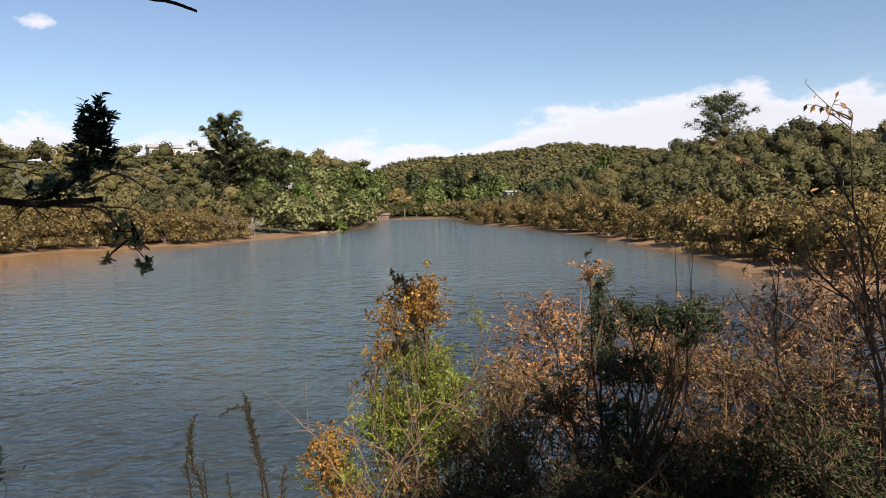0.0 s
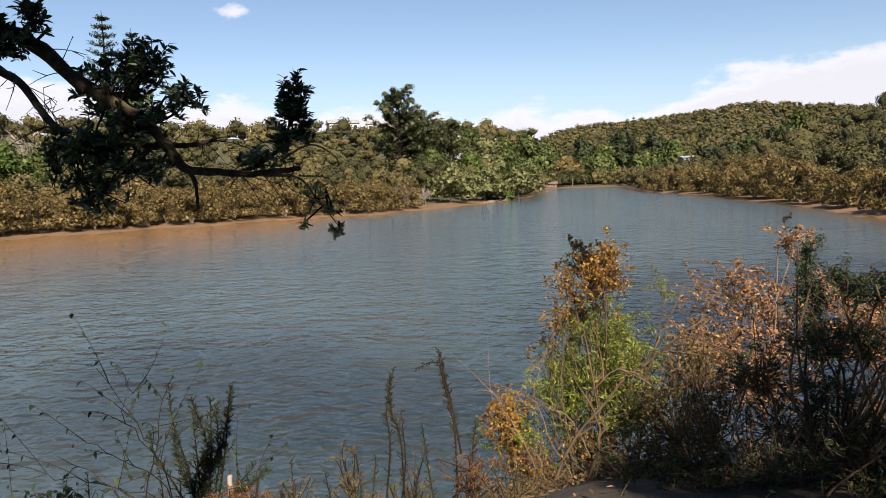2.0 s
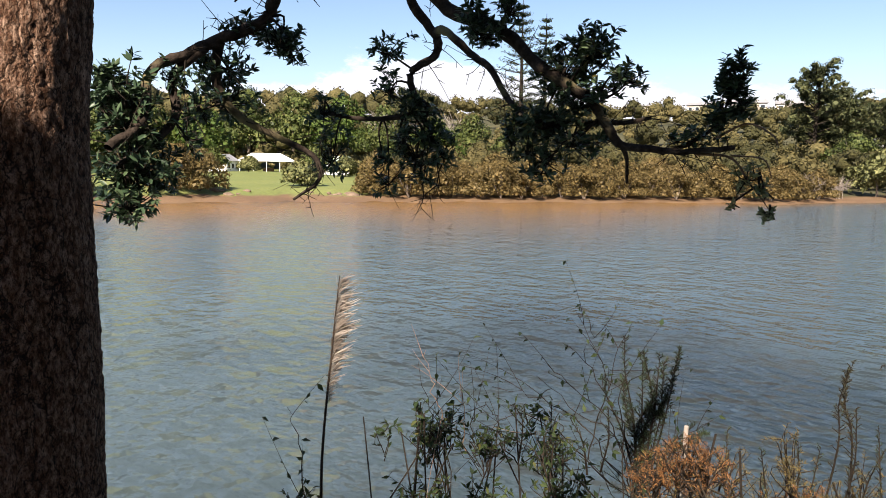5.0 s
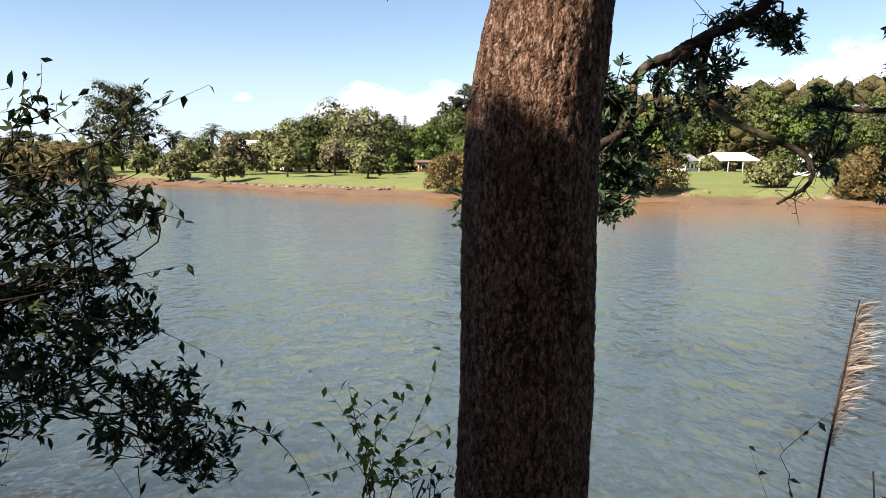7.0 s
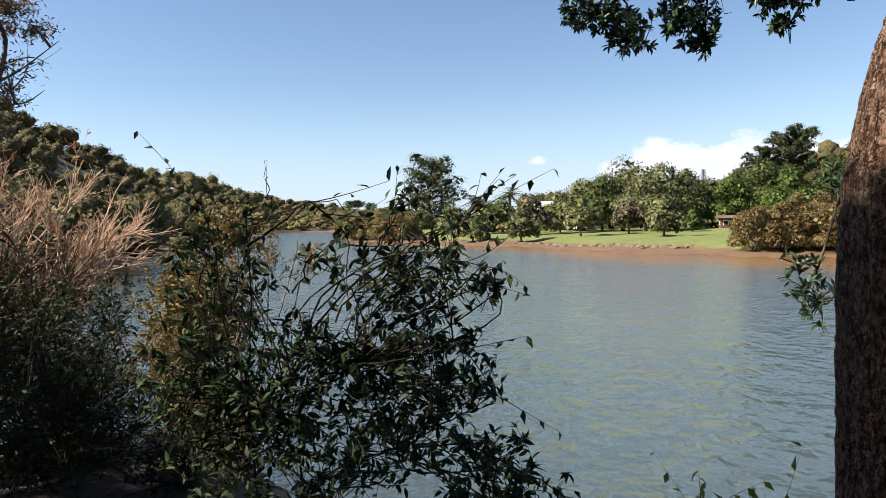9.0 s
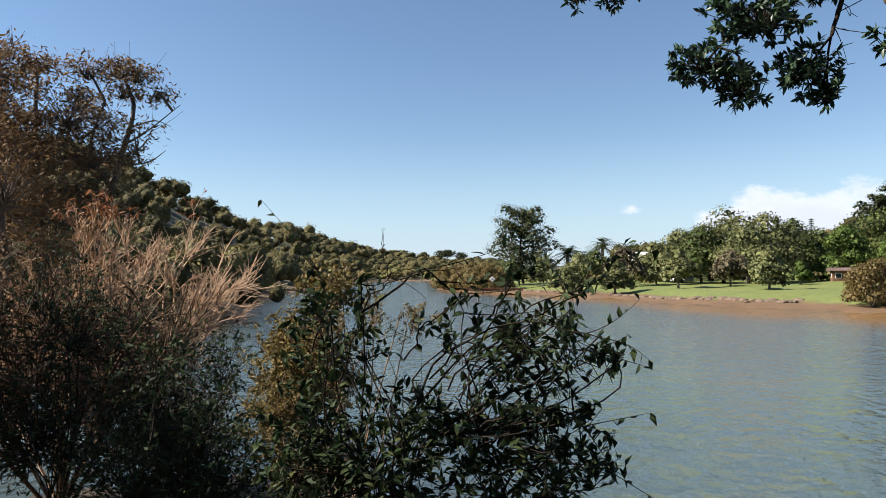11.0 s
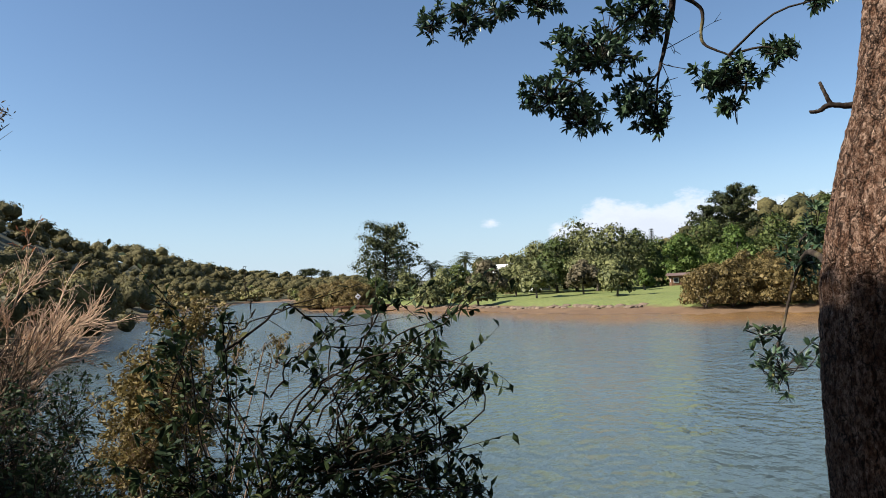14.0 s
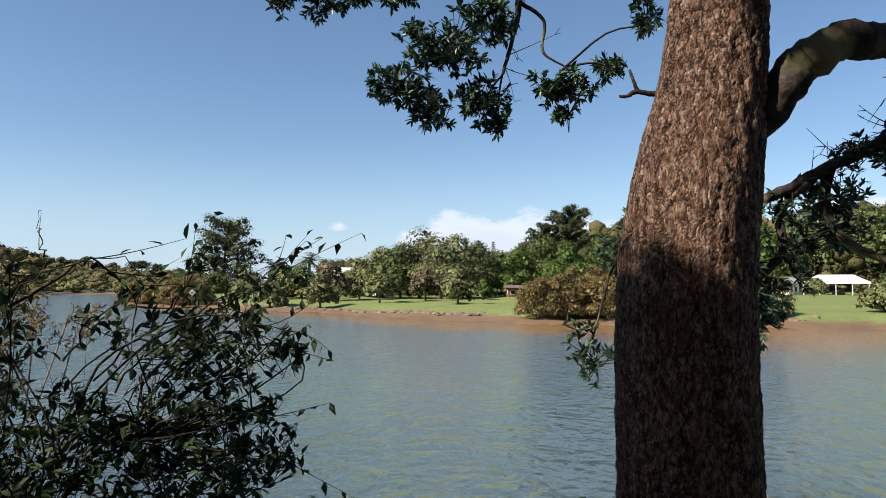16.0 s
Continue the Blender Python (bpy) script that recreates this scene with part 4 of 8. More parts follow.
for _k, (_a, _r, _h) in enumerate(((103.0, 118, 5.0), (100.2, 125, 6.4), (98.2, 130, 5.6), (102.0, 122, 4.2), (6.0, 276, 5.0), (4.9, 276, 4.6), (3.2, 278, 5.0), (2.2, 280, 4.6))):
    palm_tree(_a, _r, _h, 300 + _k, 3.2 if _r < 200 else 4.0)
for _k, (_a, _r, _h) in enumerate(((46.8, 112, 14.5), (44.4, 112, 13.5), (49.4, 118, 14.0))):
    twiggy_tree("bare_tree", "pale leafless tree above the green canopy", _a, _r, _h, 0.9, 330 + _k, M_PALE, 4)
for _k, (_a, _d) in enumerate(((15.6, 7.0), (16.6, 9.0), (17.6, 7.0))):
    twiggy_tree("bare_shrub", "pale leafless shrub among the shore bushes", _a, float(shore_at(_a)) + _d, 3.4, 1.3, 340 + _k, M_PALE, 3, "shrub", 7)

# ---- buildings ----
M_WHITE = plain_material("white_weatherboard", (0.72, 0.72, 0.7), (0.82, 0.82, 0.8), 0.8, 0.6, 0.1)
M_CANVAS = plain_material("white_canvas", (0.56, 0.56, 0.55), (0.68, 0.68, 0.67), 0.6, 0.7, 0.1)
M_ROOFGREEN = plain_material("pale_green_roof_iron", (0.3, 0.4, 0.33), (0.4, 0.5, 0.42), 0.7, 0.5, 0.2)
M_ROOFDARK = plain_material("dark_roof_tiles", (0.12, 0.08, 0.07), (0.2, 0.14, 0.12), 0.8, 0.7, 0.3)
M_ROOFGREY = plain_material("grey_roof_iron", (0.24, 0.24, 0.24), (0.36, 0.36, 0.35), 0.7, 0.5, 0.2)
M_CONCRETE_WALL = plain_material("weathered_concrete", (0.26, 0.25, 0.23), (0.34, 0.33, 0.31), 0.7, 0.85, 0.1)
M_BEIGE = plain_material("beige_plaster", (0.42, 0.36, 0.29), (0.55, 0.48, 0.4), 0.7, 0.8, 0.1)
M_BROWN = plain_material("weathered_brown_timber", (0.1, 0.05, 0.03), (0.2, 0.11, 0.06), 2.0, 0.85, 0.4, 0.01)


def glass_material():
    m, nodes, links, b = material("window_glass", 0.06)
    b.inputs["Base Color"].default_value = (0.02, 0.025, 0.03, 1)
    b.inputs["Specular IOR Level"].default_value = 0.8
    return m


M_GLASS = glass_material()


def roof_bm(w, d, rise, over=0.4, hip=0.0, thick=0.14):
    bm = bmesh.new()
    x, y = w / 2 + over, d / 2 + over
    lower = [bm.verts.new(p) for p in ((-x, -y, 0), (x, -y, 0), (x, y, 0), (-x, y, 0))]
    a, b = bm.verts.new((-x + hip, 0, rise)), bm.verts.new((x - hip, 0, rise))
    bm.faces.new((lower[0], lower[1], b, a)), bm.faces.new((lower[2], lower[3], a, b))
    bm.faces.new((lower[1], lower[2], b)), bm.faces.new((lower[3], lower[0], a))
    bm.faces.new(lower[::-1])
    bmesh.ops.recalc_face_normals(bm, faces=bm.faces[:])
    return bm


def house(label, az, r, turn, w, d, h, rise, wall, roof, windows=3, storeys=1, chimney=False, lift=0.0, hip=0.0, name="house"):
    p = stand(az, r, 0.3)
    ob = thing(name, (p[0], p[1], p[2] + lift), label, "house", turn=az + turn)
    boxpart("wall", (w, d, h * storeys + 0.3), (0, 0, (h * storeys + 0.3) / 2), wall, ob, bevel=0.03)
    rf = part("roof", roof_bm(w, d, rise, 0.45, hip), roof, ob)
    rf.location = (0, 0, h * storeys + 0.29)
    if chimney:
        boxpart("chimney", (0.7, 0.7, 2.0), (w * 0.25, 0, h * storeys + rise * 0.7), wall, ob, bevel=0.03)
    for s in range(storeys):
        for k in range(windows):
            x = (k + 0.5) / windows * w - w / 2
            win = boxpart("window", (w / windows * 0.55, 0.08, h * 0.5), (x, -d / 2 - 0.03, h * (s + 0.52) + 0.3), M_WHITE, ob, bevel=0.01)
            boxpart("pane", (w / windows * 0.47, 0.04, h * 0.42), (x, -d / 2 - 0.07, h * (s + 0.52) + 0.3), M_GLASS, win, bevel=0.005)
    for k in (-1, 1):
        win = boxpart("window", (0.08, d * 0.2, h * 0.45), (k * (w / 2 + 0.03), 0, h * 0.55 + 0.3), M_WHITE, ob, bevel=0.01)
        boxpart("pane", (0.04, d * 0.16, h * 0.38), (k * (w / 2 + 0.07), 0, h * 0.55 + 0.3), M_GLASS, win, bevel=0.005)
    return ob


def pavilion(az, r):
    """The white garden pavilion: canvas hip roof on posts, with a valance and chairs' shade beneath."""
    ob = thing("garden_pavilion", stand(az, r, 0.05), "white open-sided pavilion with a peaked canvas roof on the lawn", "pavilion", turn=az)
    w, d, h = 10.5, 5.0, 2.4
    for x in (-w / 2, -w / 4, 0, w / 4, w / 2):
        for y in (-d / 2, d / 2):
            boxpart("post", (0.12, 0.12, h), (x, y, h / 2), M_WHITE, ob)
    rf = part("roof", roof_bm(w, d, 1.4, 0.25, 2.6), M_CANVAS, ob)
    rf.location = (0, 0, h)
    for y in (-d / 2 - 0.24, d / 2 + 0.24):
        boxpart("valance", (w + 0.5, 0.04, 0.3), (0, y, h - 0.16), M_CANVAS, ob, bevel=0.004)
    for x in (-w / 2 - 0.24, w / 2 + 0.24):
        boxpart("valance", (0.04, d + 0.44, 0.3), (x, 0, h - 0.16), M_CANVAS, ob, bevel=0.004)
    boxpart("table", (2.2, 0.9, 0.75), (0.4, 0.3, 0.38), M_BROWN, ob, bevel=0.02)
    return ob


pavilion(59.6, 148)
house("white gabled weatherboard house at the edge of the lawn", 62.9, 146, 62, 4.8, 4.0, 2.1, 1.4, M_WHITE, M_ROOFGREY, 3)
house("white weatherboard house with a pale green iron roof", 54.6, 146, 5, 7.5, 5.0, 2.3, 1.5, M_WHITE, M_ROOFGREEN, 4)
house("white cottage with a pale roof behind the lawn trees", 96.9, 124, 10, 5.4, 5.0, 2.4, 1.6, M_WHITE, M_WHITE, 3, chimney=True, lift=1.2)
house("white cottage gable behind the lawn trees", 94.6, 118, 70, 4.5, 4.0, 2.4, 1.4, M_WHITE, M_WHITE, 2, lift=0.6)
house("small open brown shed by the lawn", 83.3, 106, 10, 2.6, 2.0, 1.4, 0.4, M_BROWN, M_ROOFDARK, 2, name="garden_shed")
house("dark-roofed two-storey house on the far hill", 2.7, 385, 10, 9.0, 7.0, 2.5, 2.2, M_BROWN, M_ROOFDARK, 4, 2, hip=2.5, lift=-0.8)
house("pale concrete building among trees by the far shore", -5.7, 300, 20, 6.0, 6.0, 2.8, 0.8, M_CONCRETE_WALL, M_ROOFGREY, 2, 2, lift=3.4)
house("white house half hidden in the hillside trees", 12.6, 150, 30, 5.0, 5.0, 2.6, 1.6, M_WHITE, M_ROOFGREY, 2, lift=3.0)
house("beige house on the ridge among shrubs", 21.8, 262, 10, 11.0, 7.0, 2.8, 1.5, M_BEIGE, M_ROOFGREY, 4, lift=2.8)
house("pale house on the ridge among shrubs", 25.0, 262, -10, 9.0, 7.0, 2.8, 1.3, M_BEIGE, M_ROOFGREY, 4, lift=2.6)
house("long flat-roofed house on the ridge", 29.8, 262, 0, 9.0, 7.0, 2.4, 0.9, M_BEIGE, M_ROOFGREY, 6, lift=2.4)
house("grey-roofed house on the ridge", 18.9, 268, 0, 9.0, 7.0, 2.6, 1.4, M_BEIGE, M_ROOFGREY, 3, lift=2.4)
house("red-roofed boathouse at the head of the river", 5.1, 274, 0, 6.0, 4.0, 1.5, 1.0, M_BROWN, M_ROOFDARK, 3, name="boathouse")


# ---- the near bank ----
def bark_material():
    """Rough bark: pale flakes with dark cracks between them, upright fissures, reddish patches and lichen."""
    m, nodes, links, b = material("furrowed_bark", 0.92)
    b.inputs["Specular IOR Level"].default_value = 0.12
    co = nodes.new("ShaderNodeTexCoord")

    def cells(scale, upright, feature, wobble):
        warp = nodes.new("ShaderNodeTexNoise")
        warp.inputs["Scale"].default_value, warp.inputs["Detail"].default_value = scale * 0.9, 4
        links.new(co.outputs["Object"], warp.inputs["Vector"])
        add = nodes.new("ShaderNodeVectorMath")
        add.operation = "MULTIPLY_ADD"
        links.new(warp.outputs["Color"], add.inputs[0])
        add.inputs[1].default_value = (wobble, wobble, wobble / upright * 0.7)
        links.new(co.outputs["Object"], add.inputs[2])
        mp = nodes.new("ShaderNodeMapping")
        mp.inputs["Scale"].default_value = (1.0, 1.0, upright)
        links.new(add.outputs[0], mp.inputs[0])
        vo = nodes.new("ShaderNodeTexVoronoi")
        vo.feature = feature
        vo.inputs["Scale"].default_value = scale
        links.new(mp.outputs[0], vo.inputs["Vector"])
        return vo
    flake = cells(46.0, 0.3, "F1", 0.05)
    crack = cells(46.0, 0.3, "DISTANCE_TO_EDGE", 0.05)
    fissure = cells(17.0, 0.12, "DISTANCE_TO_EDGE", 0.09)
    tone = nodes.new("ShaderNodeSeparateColor")
    links.new(flake.outputs["Color"], tone.inputs[0])
    big = noise_node(nodes, links, 5.0, 6, 0.65, (1.0, 1.0, 0.35))
    fine = noise_node(nodes, links, 150.0, 5, 0.7, (1.0, 1.0, 0.5))
    mid = noise_node(nodes, links, 62.0, 9, 0.74, (1.0, 1.0, 0.45))
    col = ramp_node(nodes, links, mid, [(0.35, (0.03, 0.015, 0.009)), (0.46, (0.2, 0.105, 0.062)), (0.62, (0.62, 0.425, 0.305))])
    col = blend(nodes, links, col, (0.17, 0.082, 0.045), ramp_node(nodes, links, tone.outputs[0], [(0.5, (0, 0, 0)), (1.0, (0.4, 0.4, 0.4))]))
    col = blend(nodes, links, col, (0.16, 0.07, 0.038), ramp_node(nodes, links, big, [(0.55, (0, 0, 0)), (0.75, (0.6, 0.6, 0.6))]))
    col = blend(nodes, links, col, (0.03, 0.018, 0.012), ramp_node(nodes, links, fine, [(0.36, (0.9, 0.9, 0.9)), (0.47, (0, 0, 0))]))
    col = blend(nodes, links, col, (0.014, 0.009, 0.007), ramp_node(nodes, links, crack.outputs["Distance"], [(0.01, (0.55, 0.55, 0.55)), (0.06, (0, 0, 0))]))
    col = blend(nodes, links, col, (0.012, 0.008, 0.006), ramp_node(nodes, links, fissure.outputs["Distance"], [(0.01, (0.8, 0.8, 0.8)), (0.045, (0, 0, 0))]))
    links.new(col, b.inputs["Base Color"])

    def sink(vo, depth, gain):
        low = nodes.new("ShaderNodeMath")
        low.operation = "MINIMUM"
        links.new(vo.outputs["Distance"], low.inputs[0])
        low.inputs[1].default_value = depth
        out = nodes.new("ShaderNodeMath")
        out.operation = "MULTIPLY"
        links.new(low.outputs[0], out.inputs[0])
        out.inputs[1].default_value = gain
        return out.outputs[0]
    height = mid
    for part_of in (sink(crack, 0.2, 1.2), sink(fissure, 0.14, 3.0), tone.outputs[2]):
        add = nodes.new("ShaderNodeMath")
        add.operation = "MULTIPLY_ADD"
        links.new(part_of, add.inputs[0])
        add.inputs[1].default_value = 0.25 if part_of == tone.outputs[2] else 1.0
        links.new(height, add.inputs[2])
        height = add.outputs[0]
    bump_node(nodes, links, height, b, 1.0, 0.05)
    return m


def limb_material():
    m, nodes, links, b = material("lichened_limb_bark", 0.95)
    b.inputs["Specular IOR Level"].default_value = 0.08
    n1 = noise_node(nodes, links, 14.0, 7, 0.65)
    n2 = noise_node(nodes, links, 2.6, 4, 0.5)
    col = ramp_node(nodes, links, n1, [(0.3, (0.014, 0.011, 0.009)), (0.55, (0.05, 0.038, 0.029)), (0.75, (0.095, 0.076, 0.06))])
    col = blend(nodes, links, col, (0.24, 0.21, 0.1), ramp_node(nodes, links, n2, [(0.58, (0, 0, 0)), (0.72, (0.7, 0.7, 0.7))]))
    links.new(col, b.inputs["Base Color"])
    bump_node(nodes, links, n1, b, 1.0, 0.02)
    return m


M_BARK, M_LIMB = bark_material(), limb_material()
M_POHU = leaf_material("leathery_dark_leaf", [(0.0, (0.022, 0.041, 0.023)), (0.5, (0.043, 0.077, 0.040)), (0.9, (0.082, 0.119, 0.055)), (1.0, (0.274, 0.201, 0.051))], 0.36, 0.08)
M_YOUNG = leaf_material("young_yellow_leaf", [(0.0, (0.12, 0.15, 0.06)), (1.0, (0.33, 0.34, 0.16))], 0.5, 0.25)
M_ORANGE = leaf_material("orange_brown_leaf", [(0.0, (0.069, 0.034, 0.012)), (0.4, (0.253, 0.127, 0.025)), (0.8, (0.437, 0.253, 0.050)), (1.0, (0.230, 0.230, 0.060))], 0.5, 0.3)
M_LIME = leaf_material("lime_leaf", [(0.0, (0.061, 0.095, 0.015)), (0.5, (0.157, 0.215, 0.030)), (1.0, (0.339, 0.380, 0.070))], 0.5, 0.35)
M_RUST = leaf_material("rusty_leaf", [(0.0, (0.064, 0.041, 0.020)), (0.45, (0.245, 0.117, 0.050)), (0.8, (0.431, 0.234, 0.107)), (1.0, (0.389, 0.303, 0.101))], 0.6, 0.25)
M_GORSE = leaf_material("gorse_spine", [(0.0, (0.015, 0.027, 0.014)), (0.6, (0.033, 0.054, 0.026)), (1.0, (0.068, 0.090, 0.033))], 0.6, 0.06)
M_GORSEDRY = leaf_material("dry_gorse_spine", [(0.0, (0.09, 0.04, 0.015)), (0.5, (0.22, 0.1, 0.035)), (1.0, (0.4, 0.22, 0.08))], 0.7, 0.25)
M_KANUKA = leaf_material("fine_olive_leaf", [(0.0, (0.061, 0.052, 0.019)), (0.5, (0.162, 0.124, 0.042)), (1.0, (0.297, 0.221, 0.072))], 0.6, 0.25)
M_UMBER = leaf_material("brown_grey_needles", [(0.0, (0.068, 0.046, 0.024)), (0.5, (0.210, 0.127, 0.060)), (1.0, (0.405, 0.243, 0.114))], 0.7, 0.2)
M_SCARLET = leaf_material("dead_red_leaf", [(0.0, (0.2, 0.075, 0.03)), (1.0, (0.33, 0.15, 0.07))], 0.6, 0.3)
M_PINKTWIG = plain_material("pinkish_twig", (0.36, 0.22, 0.13), (0.62, 0.43, 0.28), 3.0, 0.85, 0.3, 0.003)
M_PLUME = leaf_material("plume_hair", [(0.0, (0.2, 0.16, 0.125)), (1.0, (0.55, 0.49, 0.42))], 0.7, 0.4)
M_PLUMEDARK = leaf_material("brown_plume_hair", [(0.0, (0.07, 0.045, 0.032)), (1.0, (0.22, 0.15, 0.1))], 0.7, 0.3)


def spline(points, n):
    """A smooth line through the points (Catmull-Rom)."""
    p = np.asarray(points, float)
    p = np.vstack([2 * p[0] - p[1], p, 2 * p[-1] - p[-2]])
    k = len(p) - 3
    out = []
    for u in np.linspace(0, k, n):
        i = min(int(u), k - 1)
        f = u - i
        a, b, c, d = p[i:i + 4]
        out.append(0.5 * (2 * b + (c - a) * f + (2 * a - 5 * b + 4 * c - d) * f * f + (3 * b - a - 3 * c + d) * f ** 3))
    return np.array(out)


def limb(points, r0, r1, rng, n=None, knots=0.05):
    n = n or max(10, len(points) * 6)
    line = spline(points, n)
    line += rng.normal(size=line.shape) * r0 * 0.06
    rad = np.linspace(r0, r1, n) * (1 + knots * rng.normal(size=n))
    return line, rad


def rosettes(tips, ways, rng, count=11, length=0.075, width=0.36):
    """Whorls of leathery leaves at shoot tips."""
    n = len(tips)
    pos = np.repeat(tips, count, axis=0)
    way = np.repeat(unit(ways), count, axis=0)
    side = unit(np.cross(way, rng.normal(size=(n * count, 3))))
    back = rng.uniform(0, 0.07, (n * count, 1))
    along_ = way * rng.uniform(0.1, 1.1, (n * count, 1)) + side
    return leaves(pos - way * back, along_, length, rng, width, 0.5, 0.15)


def scatter(clusters, rng):
    """Shoot tips inside soft ellipsoids (x, y, z, radius, half height, count), with the ellipsoids' hubs."""
    tips, hubs = [], []
    for x, y, z, rx, rz, n in clusters:
        d = unit(rng.normal(size=(n, 3))) * rng.uniform(0.25, 1, (n, 1)) ** 0.6
        d += 0.2 * rng.normal(size=(n, 3))
        tips.append(np.array([x, y, z]) + d * [rx, rx, rz])
        hubs.append(np.tile([x, y, z - 0.35 * rz], (n, 1)))
    return np.concatenate(tips), np.concatenate(hubs)


def foliage(tree, clusters, seed, feeders, mat=None, count=11, length=0.075, name="foliage", label="", hang=0.0, more=1.9):
    """Leafy shoots of the coastal tree: twigs run from the nearest limb point to each whorl of leaves."""
    rng = np.random.default_rng(seed)
    tips, hubs = scatter([(*c[:5], int(c[5] * more)) for c in clusters], rng)
    feed = np.concatenate(feeders)
    lines = []
    ways = []
    for hub in np.unique(hubs, axis=0):
        near = feed[np.argmin(np.linalg.norm(feed - hub, axis=1))]
        mid = (near + hub) / 2 + rng.normal(size=3) * 0.05 + [0, 0, 0.06]
        lines.append((spline([near, mid, hub], 7), np.linspace(0.014, 0.008, 7)))
    for tip, hub in zip(tips, hubs):
        mid = hub * 0.45 + tip * 0.55 + rng.normal(size=3) * 0.04 - [0, 0, 0.03]
        lines.append((spline([hub, mid, tip], 5), np.linspace(0.007, 0.003, 5)))
        ways.append(tip - mid + np.array([0, 0, 0.05 - hang]))
    V, F = tubes(lines, 3)
    twig = tagged(put("twig_spray", mesh_of("twig_spray", V, F, M_DARKWOOD), tree), kind="stuff")
    V, F = rosettes(tips, np.array(ways), rng, count, length)
    put(name, mesh_of(name, V, F, mat or M_POHU), tree, label)
    return twig


